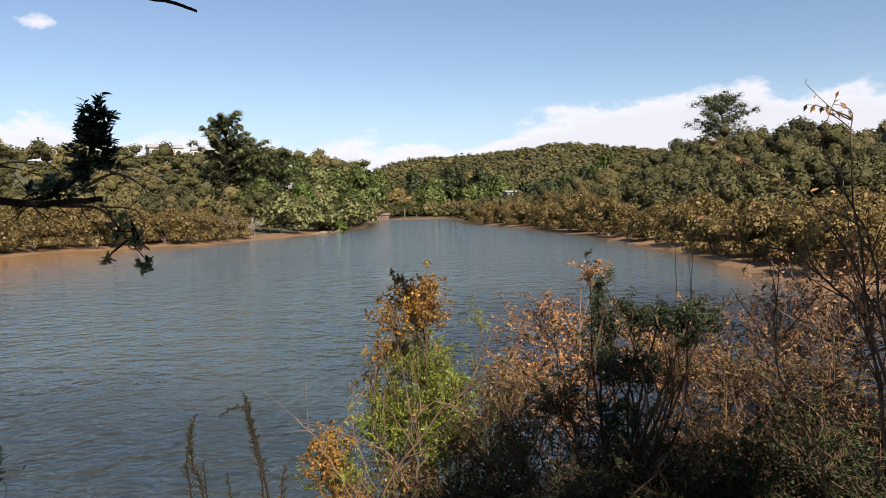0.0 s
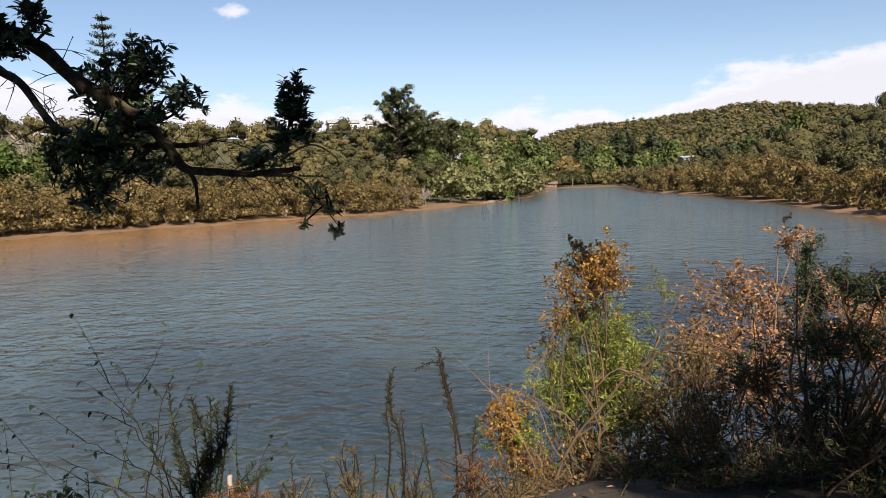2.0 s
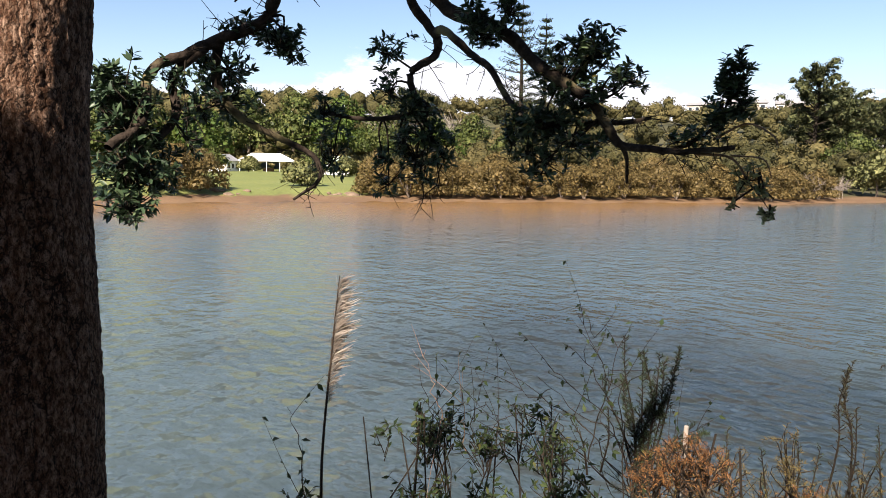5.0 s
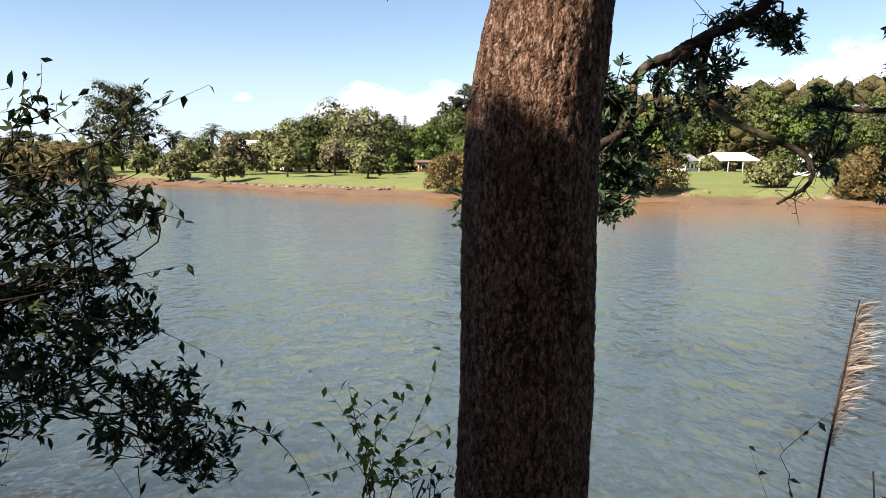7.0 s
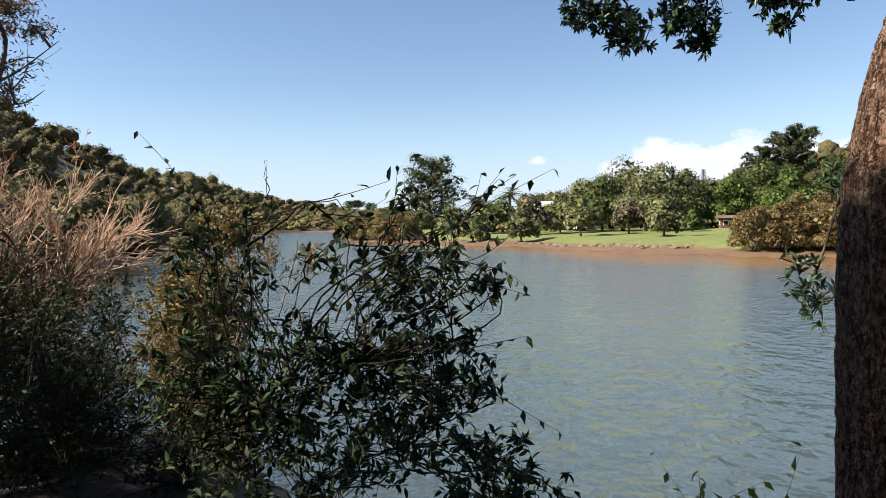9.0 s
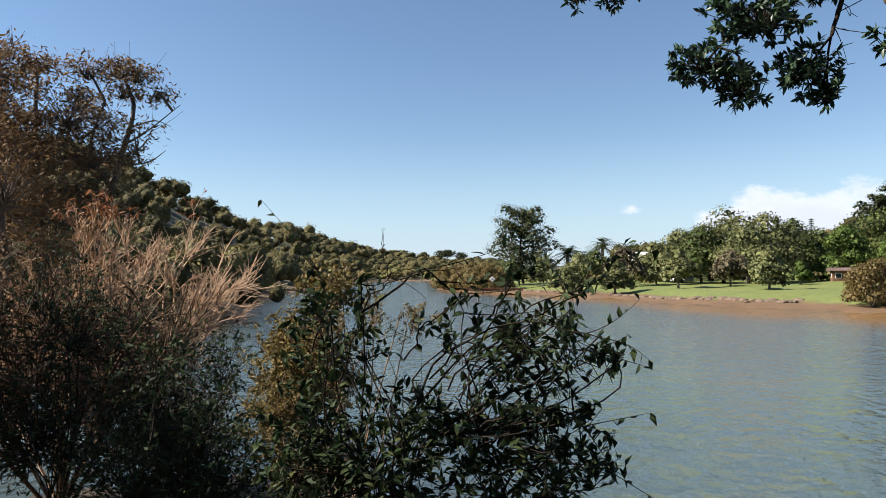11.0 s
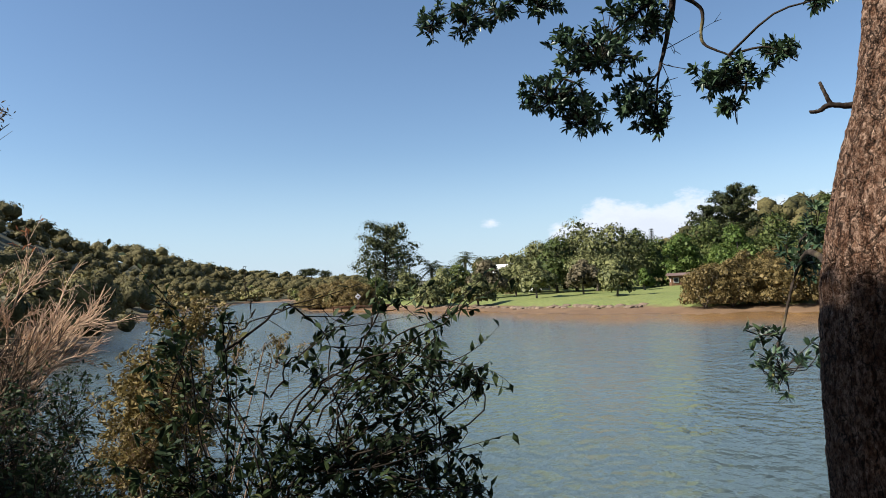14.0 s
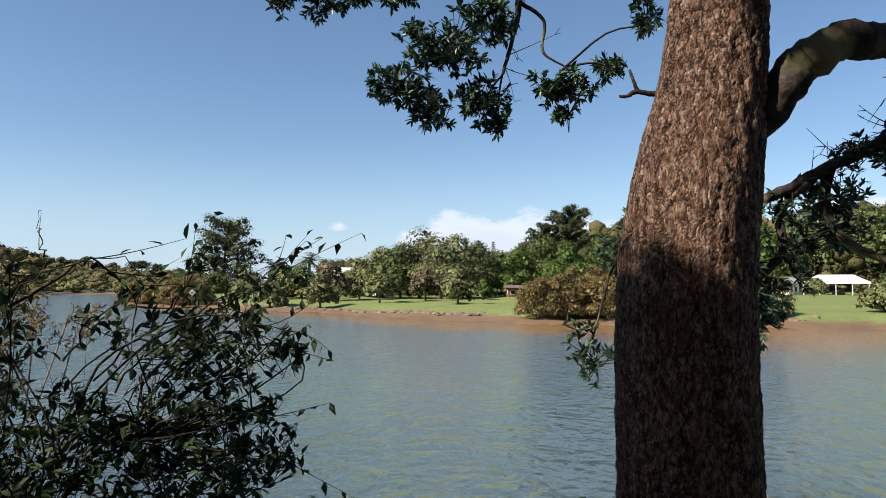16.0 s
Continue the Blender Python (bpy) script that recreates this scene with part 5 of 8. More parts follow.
def build_coastal_tree():
    """The big coastal tree: furrowed leaning trunk, arching limbs over the water, leathery leaves."""
    tree = thing("pohutukawa_tree", (0, 0, 0), "large coastal tree with furrowed bark and crooked limbs over the water", "tree")
    keys = np.array([(-2.80, 0.20, 0.05, 0.40), (-2.80, 0.205, 0.45, 0.30), (-2.80, 0.21, 1.0, 0.256), (-2.80, 0.215, 1.55, 0.243), (-2.80, 0.222, 1.95, 0.240),
                     (-2.80, 0.214, 2.45, 0.234), (-2.80, 0.212, 2.85, 0.228), (-2.80, 0.235, 3.05, 0.223), (-2.80, 0.275, 3.32, 0.207), (-2.80, 0.322, 3.55, 0.176),
                     (-2.80, 0.345, 3.85, 0.158), (-2.78, 0.40, 4.5, 0.148), (-2.70, 0.48, 5.4, 0.13), (-2.62, 0.5, 6.4, 0.10)])
    nz_, na = 430, 120
    zz = np.concatenate([np.linspace(0.05, 4.2, nz_ - 60), np.linspace(4.22, 6.4, 60)])
    cx, cy, rr = (np.interp(zz, keys[:, 2], keys[:, k]) for k in (0, 1, 3))
    ker = np.ones(25) / 25
    cy, rr = (np.convolve(np.pad(v, 12, mode="edge"), ker, mode="valid") for v in (cy, rr))
    V = np.zeros((len(zz), na, 3))
    for i, z in enumerate(zz):
        for j in range(na):
            a = 2 * math.pi * j / na
            c, s = math.cos(a), math.sin(a)
            q = Vector((c * 0.25, s * 0.25, z))
            big = noise.noise(Vector((c * 1.1, s * 1.1, z * 0.9))) * 0.016
            plate = 0.8 * abs(noise.noise(Vector((q.x * 24, q.y * 24, z * 8)))) + 0.7 * abs(noise.noise(Vector((q.x * 60, q.y * 60, z * 30)))) - 0.28
            fine = noise.noise(q * 95) * 0.0028
            d = big + 0.024 * min(0.0, plate) + 0.012 * max(0.0, plate) + fine
            r = rr[i] + d
            V[i, j] = (cx[i] + c * r, cy[i] + s * r, z)
    i = np.arange(len(zz) - 1)[:, None] * na + np.arange(na)[None]
    j = np.arange(len(zz) - 1)[:, None] * na + (np.arange(na)[None] + 1) % na
    F = np.stack([i, j, j + na, i + na], -1).reshape(-1, 4)
    V = V.reshape(-1, 3)
    # the broken-off top closes to a blunt point
    tip = len(V)
    V = np.vstack([V, [cx[-1], cy[-1], zz[-1] + 0.06]])
    last = (len(zz) - 1) * na + np.arange(na)
    cap = np.stack([last[0::2], last[1::2], np.roll(last[0::2], -1), np.full(na // 2, tip)], -1)
    F = np.concatenate([F, cap])
    put("trunk", mesh_of("trunk", V, F, M_BARK, True), tree, "thick trunk with furrowed grey-brown bark")
    rng = np.random.default_rng(3)
    paths = {
        "arch": ([(-2.80, 0.22, 3.02), (-2.80, 0.30, 3.2), (-2.74, 0.51, 3.46), (-2.75, 0.60, 3.58), (-2.77, 0.75, 3.67), (-2.90, 0.99, 3.73), (-3.11, 1.29, 3.76), (-3.46, 1.66, 3.76), (-4.6, 2.4, 4.25), (-5.28, 2.68, 4.06), (-5.41, 2.66, 3.90),
                  (-5.57, 2.38, 3.75), (-5.6, 2.09, 3.59), (-5.52, 1.77, 3.41), (-5.36, 1.65, 3.06), (-5.25, 1.36, 2.84)], 0.08, 0.032),
        "arch_fork": ([(-5.6, 2.25, 3.67), (-5.62, 2.0, 3.42), (-5.5, 1.95, 3.1), (-5.45, 1.75, 2.9), (-5.35, 1.45, 2.72)], 0.042, 0.022),
        "hook": ([(-5.58, 2.36, 3.72), (-5.68, 2.38, 3.44), (-5.61, 2.51, 3.17), (-5.55, 2.81, 3.01), (-5.44, 3.16, 2.83), (-5.42, 3.2, 2.62), (-5.5, 2.98, 2.45)], 0.045, 0.012),
        "high": ([(-2.77, 0.40, 4.35), (-3.2, 1.3, 4.85), (-4.1, 2.7, 5.25), (-4.95, 3.75, 4.95), (-5.03, 4.28, 4.28), (-4.48, 4.51, 4.0), (-4.05, 4.6, 3.63), (-3.71, 4.84, 3.35),
                  (-3.55, 4.94, 3.07), (-3.43, 5.01, 2.96), (-2.99, 5.24, 2.92), (-2.65, 5.38, 2.95)], 0.09, 0.02),
        "crook": ([(-4.95, 3.75, 4.95), (-5.4, 4.2, 4.75), (-5.65, 4.5, 4.42), (-5.56, 4.75, 4.11), (-5.55, 4.75, 3.91), (-5.72, 4.57, 3.74), (-5.70, 4.6, 3.5), (-5.61, 4.69, 3.34), (-6.0, 4.25, 3.24), (-6.25, 3.93, 3.29)], 0.06, 0.02),
        "crook_fork": ([(-5.56, 4.75, 4.13), (-5.27, 4.61, 4.1), (-5.06, 4.8, 3.86), (-4.85, 4.82, 3.72), (-4.68, 4.87, 3.44), (-4.5, 4.85, 3.3)], 0.045, 0.025),
        "tip_up": ([(-3.20, 5.20, 2.90), (-2.93, 5.35, 3.04), (-2.79, 5.42, 3.21), (-2.73, 5.45, 3.5)], 0.022, 0.008),
        "tip_down": ([(-2.95, 5.30, 2.90), (-2.71, 5.46, 2.87), (-2.57, 5.52, 2.67), (-2.48, 5.55, 2.55), (-2.41, 5.58, 2.44)], 0.014, 0.004),
        "tip_twig": ([(-2.84, 5.39, 3.02), (-2.61, 5.50, 3.15), (-2.43, 5.57, 3.06), (-2.38, 5.59, 2.97)], 0.012, 0.005),
        "tip_spur": ([(-2.71, 5.46, 2.89), (-2.48, 5.55, 2.86), (-2.41, 5.58, 2.71)], 0.009, 0.004),
        "stub": ([(-3.66, 4.90, 3.17), (-3.51, 5.10, 3.17), (-3.33, 5.23, 3.21)], 0.03, 0.018),
        "peg": ([(-3.49, 5.02, 2.98), (-3.49, 5.12, 2.86), (-3.49, 5.15, 2.64)], 0.024, 0.012),
        "over": ([(-2.70, 0.46, 5.1), (-3.6, 0.4, 6.1), (-5.2, 0.25, 6.7), (-6.5, 0.15, 6.4), (-6.80, 0.14, 5.94), (-6.90, 0.17, 5.55), (-7.0, 0.14, 5.29), (-7.02, 0.03, 4.89)], 0.075, 0.016),
        "over_drop": ([(-6.90, 0.18, 5.55), (-6.96, 0.42, 5.39), (-6.96, 0.41, 5.09), (-6.93, 0.62, 4.93)], 0.022, 0.01),
        "over_left": ([(-6.75, 0.12, 6.0), (-7.06, -0.65, 5.85), (-7.02, -1.43, 5.79), (-6.91, -2.09, 5.58)], 0.02, 0.006),
        "over_mid": ([(-6.91, 0.08, 5.56), (-7.05, -0.35, 5.32), (-7.06, -0.86, 4.91)], 0.018, 0.006),
        "low": ([(-2.95, 0.30, 2.2), (-4.2, 0.75, 2.5), (-5.6, 0.85, 3.05), (-6.5, 0.95, 3.0), (-6.6, 0.8, 2.4)], 0.04, 0.008),
        "high_twig": ([(-2.24, 4.47, 4.40), (-1.95, 4.60, 4.25), (-1.79, 4.67, 4.23), (-1.63, 4.73, 4.18)], 0.016, 0.01),
        "spur": ([(-2.84, 0.150, 3.506), (-2.84, 0.113, 3.505), (-2.84, 0.064, 3.512), (-2.84, 0.030, 3.495), (-2.84, 0.003, 3.495)], 0.012, 0.006),
        "spur_up": ([(-2.84, 0.068, 3.514), (-2.84, 0.056, 3.547), (-2.84, 0.040, 3.591)], 0.008, 0.005),
    }
    made = {}
    for key, (pts, r0, r1) in paths.items():
        line, rad = limb(pts, r0, r1, rng)
        made[key] = line
        V, F = tubes([(line, rad)], 12 if r0 > 0.03 else 6)
        piece = put("limb" if r0 > 0.02 else "twig", mesh_of("limb", V, F, M_DRY if key in ("tip_down", "tip_twig", "tip_spur") else M_LIMB, True), tree)
        if r0 < 0.03 or key == "low":
            continue
        # bare side twigs
        lines = []
        for k in range(3 * len(pts)):
            i = rng.integers(len(line) // 3, len(line) - 1)
            p, way = line[i], unit(unit(line[i + 1] - line[i]) * 0.5 + rng.normal(size=3) * 0.8)
            q = np.linspace(0, 1, 6)[:, None]
            length = rng.uniform(0.1, 0.3)
            twig = p + q * way * length + q * q * rng.normal(size=3) * 0.12
            lines.append((twig, np.linspace(0.005, 0.002, 6)))
            for m in range(2):
                j = rng.integers(2, 6)
                lines.append((twig[j] + q * unit(way + rng.normal(size=3)) * length * 0.4, np.linspace(0.004, 0.002, 6)))
        V, F = tubes(lines, 4)
        tagged(put("side_twig", mesh_of("side_twig", V, F, M_DARKWOOD), piece), kind="stuff")
    foliage(tree, [(-6.91, -2.09, 5.60, 0.24, 0.22, 7), (-6.97, -1.76, 5.64, 0.32, 0.19, 14), (-7.02, -1.43, 5.68, 0.27, 0.16, 9), (-7.05, -1.05, 5.70, 0.27, 0.16, 12), (-7.06, -0.52, 5.17, 0.43, 0.32, 40),
                   (-7.05, -0.98, 4.78, 0.32, 0.19, 25), (-7.06, -0.69, 4.54, 0.30, 0.19, 18), (-7.04, -0.17, 4.66, 0.27, 0.22, 22)], 51, [made["over"], made["over_left"], made["over_mid"]], hang=0.08, length=0.082, count=13, more=2.3)
    foliage(tree, [(-7.02, -0.02, 4.39, 0.13, 0.14, 8), (-7.03, -0.08, 5.43, 0.24, 0.24, 20), (-6.93, 0.60, 4.74, 0.31, 0.15, 22), (-6.83, 1.04, 4.92, 0.19, 0.11, 9), (-6.92, 0.64, 4.47, 0.12, 0.09, 5),
                   (-6.73, 1.34, 5.35, 0.14, 0.22, 8)], 52, [made["over"], made["over_drop"]], hang=0.08, length=0.082, count=13, more=2.3)
    foliage(tree, [(-5.49, 1.58, 3.10, 0.23, 0.32, 45), (-5.48, 1.61, 2.72, 0.29, 0.19, 36), (-5.49, 1.57, 2.46, 0.25, 0.13, 18), (-5.53, 1.48, 3.30, 0.11, 0.16, 14)], 53, [made["arch"], made["arch_fork"]], hang=0.05)
    foliage(tree, [(-5.69, 1.61, 3.20, 0.21, 0.28, 26), (-5.62, 1.81, 2.72, 0.23, 0.23, 22), (-5.51, 2.05, 3.00, 0.14, 0.19, 9), (-5.55, 1.97, 3.44, 0.11, 0.19, 8)], 73, [made["arch"], made["arch_fork"]], hang=0.05, length=0.065, more=1.6)
    foliage(tree, [(-5.64, 2.47, 3.59, 0.20, 0.20, 12), (-5.57, 2.59, 3.87, 0.23, 0.09, 10), (-5.42, 2.83, 3.79, 0.20, 0.12, 12), (-5.74, 2.26, 3.25, 0.13, 0.20, 8), (-5.37, 2.91, 3.70, 0.13, 0.11, 6)], 74, [made["arch"], made["hook"]], length=0.065, more=1.6)
    foliage(tree, [(-5.83, 2.52, 3.35, 0.28, 0.25, 26), (-5.58, 2.96, 3.85, 0.18, 0.16, 14), (-5.90, 2.39, 3.60, 0.15, 0.15, 8), (-5.72, 2.73, 3.96, 0.10, 0.10, 5)], 54, [made["arch"], made["hook"]])
    foliage(tree, [(-5.88, 4.39, 3.96, 0.25, 0.14, 16), (-5.87, 4.40, 3.59, 0.20, 0.19, 16), (-5.68, 4.61, 2.99, 0.33, 0.39, 34), (-5.87, 4.40, 2.63, 0.30, 0.19, 8), (-6.29, 3.88, 3.37, 0.22, 0.22, 18),
                   (-5.57, 4.73, 3.14, 0.21, 0.24, 12)], 55, [made["crook"]], more=1.4)
    foliage(tree, [(-4.60, 4.28, 4.01, 0.26, 0.17, 14), (-3.79, 4.91, 3.82, 0.28, 0.21, 28), (-3.96, 4.79, 3.64, 0.28, 0.28, 28), (-3.50, 5.09, 3.56, 0.22, 0.11, 15), (-4.02, 4.75, 3.22, 0.32, 0.23, 30),
                   (-4.09, 4.70, 2.88, 0.28, 0.16, 16), (-4.31, 4.53, 3.05, 0.16, 0.25, 12)], 56, [made["high"], made["crook_fork"]], more=1.2)
    foliage(tree, [(-3.99, 4.80, 3.67, 0.24, 0.23, 34), (-3.76, 4.97, 3.78, 0.26, 0.17, 30), (-3.85, 4.91, 3.38, 0.29, 0.25, 36), (-4.12, 4.70, 3.26, 0.21, 0.20, 24), (-3.90, 4.87, 3.04, 0.34, 0.20, 34), (-4.20, 4.63, 2.97, 0.20, 0.21, 18), (-4.11, 4.71, 2.74, 0.12, 0.09, 6), (-3.60, 5.07, 3.53, 0.15, 0.20, 12)], 70, [made["high"], made["crook_fork"], made["stub"]], length=0.085, more=0.85)
    foliage(tree, [(-4.44, 4.27, 3.95, 0.18, 0.13, 20), (-4.29, 4.42, 4.14, 0.11, 0.15, 14), (-4.49, 4.23, 4.09, 0.10, 0.13, 8)], 71, [made["high"], made["crook_fork"]], more=1.5)
    foliage(tree, [(-5.61, 4.63, 3.18, 0.26, 0.30, 22), (-5.47, 4.79, 2.96, 0.17, 0.26, 14), (-5.87, 4.32, 2.89, 0.13, 0.14, 6), (-5.60, 4.65, 2.72, 0.18, 0.18, 5), (-5.68, 4.55, 3.39, 0.18, 0.15, 10), (-6.18, 3.89, 2.90, 0.24, 0.35, 16)], 72, [made["crook"]], hang=0.06, more=1.5)
    foliage(tree, [(-2.72, 5.45, 3.52, 0.13, 0.19, 34), (-2.81, 5.41, 3.26, 0.12, 0.14, 14), (-2.99, 5.32, 3.04, 0.19, 0.13, 10), (-2.66, 5.48, 3.35, 0.09, 0.15, 9)], 57, [made["tip_up"], made["high"]], hang=-0.12)
    foliage(tree, [(-2.41, 5.58, 2.44, 0.07, 0.09, 8), (-2.59, 5.51, 2.74, 0.1, 0.16, 16), (-2.69, 5.47, 2.5, 0.04, 0.04, 2), (-2.45, 5.56, 2.62, 0.05, 0.08, 5)], 58, [made["tip_down"]], M_YOUNG, 9, 0.06, "young_foliage", "pale yellow-green young leaves", more=1)
    foliage(tree, [(-6.57, 0.81, 2.23, 0.28, 0.21, 14), (-6.61, 0.65, 2.47, 0.11, 0.09, 4), (-6.53, 1.00, 3.11, 0.23, 0.19, 18), (-6.50, 1.10, 3.34, 0.10, 0.16, 5)], 59, [made["low"]], hang=0.06)
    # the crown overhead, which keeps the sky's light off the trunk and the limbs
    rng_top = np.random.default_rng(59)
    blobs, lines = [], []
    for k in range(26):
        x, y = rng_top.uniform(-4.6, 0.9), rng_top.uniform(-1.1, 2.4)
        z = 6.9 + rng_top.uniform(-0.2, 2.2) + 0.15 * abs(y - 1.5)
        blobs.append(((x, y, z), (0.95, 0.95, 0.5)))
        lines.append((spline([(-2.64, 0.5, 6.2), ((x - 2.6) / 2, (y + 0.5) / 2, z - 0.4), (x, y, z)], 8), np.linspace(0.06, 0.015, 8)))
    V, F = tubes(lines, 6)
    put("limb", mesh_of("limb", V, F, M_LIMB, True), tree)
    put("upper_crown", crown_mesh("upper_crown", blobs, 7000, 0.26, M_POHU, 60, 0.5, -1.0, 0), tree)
    lines = []
    for pts in [[(-5.62, 4.48, 3.15), (-5.67, 4.41, 2.95), (-5.72, 4.35, 2.84), (-5.75, 4.31, 2.76)], [(-5.56, 4.54, 3.04), (-5.57, 4.53, 2.74), (-5.61, 4.49, 2.51), (-5.66, 4.43, 2.44)], [(-5.52, 4.59, 2.94), (-5.56, 4.54, 2.72), (-5.57, 4.53, 2.57), (-5.58, 4.52, 2.50)], [(-5.45, 4.66, 2.88), (-5.40, 4.72, 2.58), (-5.39, 4.74, 2.36), (-5.45, 4.67, 2.28)], [(-5.66, 4.43, 3.25), (-5.68, 4.40, 2.99), (-5.72, 4.36, 2.80), (-5.70, 4.38, 2.73)], [(-5.41, 4.71, 2.77), (-5.46, 4.66, 2.51), (-5.54, 4.57, 2.32), (-5.58, 4.52, 2.25)], [(-5.79, 4.26, 2.89), (-5.78, 4.28, 2.70), (-5.81, 4.24, 2.58), (-5.83, 4.22, 2.51)], [(-5.51, 4.60, 2.72), (-5.55, 4.56, 2.42), (-5.57, 4.53, 2.19), (-5.56, 4.54, 2.11)]]:
        pts = [np.array(pts[0]) + 0.62 * (np.array(q) - np.array(pts[0])) for q in pts]
        main = spline(pts, 9) + rng.normal(size=(9, 3)) * 0.012
        lines.append((main, np.linspace(0.009, 0.003, 9)))
        for k in range(6):
            i = rng.integers(1, 9)
            q = np.linspace(0, 1, 5)[:, None]
            way = unit(rng.normal(size=3) * [0.9, 0.9, 0.4] + [0, 0, -0.7])
            lines.append((main[i] + q * way * rng.uniform(0.1, 0.32) + q * q * rng.normal(size=3) * 0.06, np.linspace(0.004, 0.0018, 5)))
    V, F = tubes(lines, 4)
    tagged(put("dangling_twig", mesh_of("dangling_twig", V, F, M_DARKWOOD), tree), kind="stuff")
    return tree


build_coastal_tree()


def shrub(name, label, roots, clusters, seed, mat, wood, leaf=0.035, per=26, zone=0.45, style="spray", width=0.5, twig=0.0035, stem=0.008, category="shrub", reach=0.5, wild=0.06):
    """A shrub: stems from the ground to each clump, shoots to its tips, leaves along the shoots' outer part."""
    rng = np.random.default_rng(seed)
    ob = thing(name, (0, 0, 0), label, category)
    tips, hubs = scatter(clusters, rng)
    roots = np.asarray(roots, float)
    lines, pos, way = [], [], []
    for hub in np.unique(hubs, axis=0):
        root = roots[np.argmin(np.linalg.norm(roots - hub, axis=1))]
        for k in range(2):
            mid = root * 0.5 + hub * 0.5 + rng.normal(size=3) * [0.14, 0.14, 0.05]
            lines.append((spline([root + rng.normal(size=3) * [0.05, 0.05, 0], mid, hub + rng.normal(size=3) * 0.05], 8), np.linspace(stem, twig * 1.6, 8)))
    for tip, hub in zip(tips, hubs):
        start = hub + (tip - hub) * rng.uniform(0, 0.3) - [0, 0, rng.uniform(0, reach * 0.3)]
        mid = start * 0.4 + tip * 0.6 + rng.normal(size=3) * wild
        line = spline([start, mid, tip], 8)
        lines.append((line, np.linspace(twig, twig * 0.35, 8)))
        f = 1 - rng.uniform(0, 1, per) ** 1.3 * zone
        i = np.clip((f * 7).astype(int), 0, 6)
        u = (f * 7 - i)[:, None]
        pos.append(line[i] * (1 - u) + line[i + 1] * u)
        way.append(np.tile(unit(tip - mid), (per, 1)))
    pos, way = np.concatenate(pos), np.concatenate(way)
    V, F = tubes(lines, 3)
    tagged(put("stem_growth", mesh_of("stem_growth", V, F, wood), ob), kind="stuff")
    n = len(pos)
    if style == "spray":
        pos = pos + rng.normal(size=(n, 3)) * leaf * 0.4
        V, F = tufts(pos, way * 0.4 + [0, 0, 0.5], leaf, rng, width, 0.9)
    else:
        side = unit(np.cross(way, rng.normal(size=(n, 3))))
        V, F = leaves(pos, way * 0.7 + side, leaf, rng, width, 0.6, 0.2)
    put("foliage", mesh_of("foliage", V, F, mat), ob)
    return ob


def bank(x, y, sink=0.05):
    az, r = math.degrees(math.atan2(-x, y)), math.hypot(x, y)
    return (x, y, float(ground_height(az, r)) - sink)


M_TANGLE = leaf_material("tangle_leaf", [(0.0, (0.037, 0.037, 0.014)), (0.5, (0.116, 0.094, 0.032)), (0.85, (0.244, 0.134, 0.051)), (1.0, (0.469, 0.235, 0.086))], 0.6, 0.2)


# shrubs towards the mud flat
shrub("shrub", "tall shrub with orange-brown leaves at its top", [bank(-0.25, 6.3), bank(-0.5, 6.2)],
      [(-0.27, 6.39, 1.99, 0.28, 0.29, 46), (-0.36, 6.39, 1.62, 0.31, 0.26, 30), (-1.03, 6.11, 0.70, 0.28, 0.30, 40), (-0.1, 6.4, 1.25, 0.3, 0.3, 30), (-0.55, 6.3, 1.2, 0.25, 0.3, 26), (-0.27, 6.39, 2.02, 0.24, 0.27, 40)], 61, M_ORANGE, M_TWIG, 0.03, 34, 0.7, width=0.6)
shrub("shrub", "lime-green leafy shrub with dead twigs", [bank(-0.1, 6.1), bank(-0.5, 6.0), bank(-1.0, 6.0)],
      [(-0.20, 6.25, 1.45, 0.36, 0.30, 60), (-0.16, 6.10, 1.10, 0.46, 0.41, 90), (-0.48, 6.10, 0.67, 0.56, 0.41, 90), (-1.0, 6.05, 0.55, 0.35, 0.3, 46), (0.05, 5.9, 0.9, 0.45, 0.45, 100), (-0.5, 6.0, 1.0, 0.35, 0.35, 80)], 62, M_LIME, M_TWIG, 0.034, 30, 0.8, width=0.3)
shrub("shrub", "rusty twiggy shrub with sparse curled leaves", [bank(1.0, 6.3), bank(0.7, 6.4)],
      [(1.40, 6.45, 2.21, 0.16, 0.19, 20), (0.93, 6.53, 1.78, 0.49, 0.27, 54), (0.71, 6.56, 1.34, 0.43, 0.38, 54), (1.29, 6.47, 1.57, 0.38, 0.32, 44), (1.9, 6.2, 1.75, 0.6, 0.25, 80), (1.0, 5.9, 1.3, 0.6, 0.4, 110), (1.80, 5.50, 1.60, 0.55, 0.28, 90)], 63, M_RUST, M_DRY, 0.032, 24, 0.7, width=0.55)
shrub("gorse_bush", "dark gorse bush with flat-spread spiny branches", [bank(1.0, 4.0), bank(0.7, 4.1)],
      [(0.93, 4.08, 2.30, 0.06, 0.08, 14), (0.95, 4.07, 2.14, 0.08, 0.09, 18), (1.10, 4.02, 2.20, 0.13, 0.04, 20), (1.28, 3.98, 2.18, 0.12, 0.05, 20), (1.45, 3.93, 2.20, 0.12, 0.03, 18), (1.40, 3.95, 2.10, 0.15, 0.04, 14),
       (0.98, 4.08, 1.95, 0.14, 0.12, 18), (1.2, 4.0, 1.9, 0.18, 0.10, 14), (0.62, 4.13, 1.72, 0.14, 0.10, 12), (0.98, 4.08, 1.6, 0.2, 0.14, 16)], 64, M_GORSE, M_TWIG, 0.034, 60, 0.85, width=0.2, stem=0.012, category="gorse")
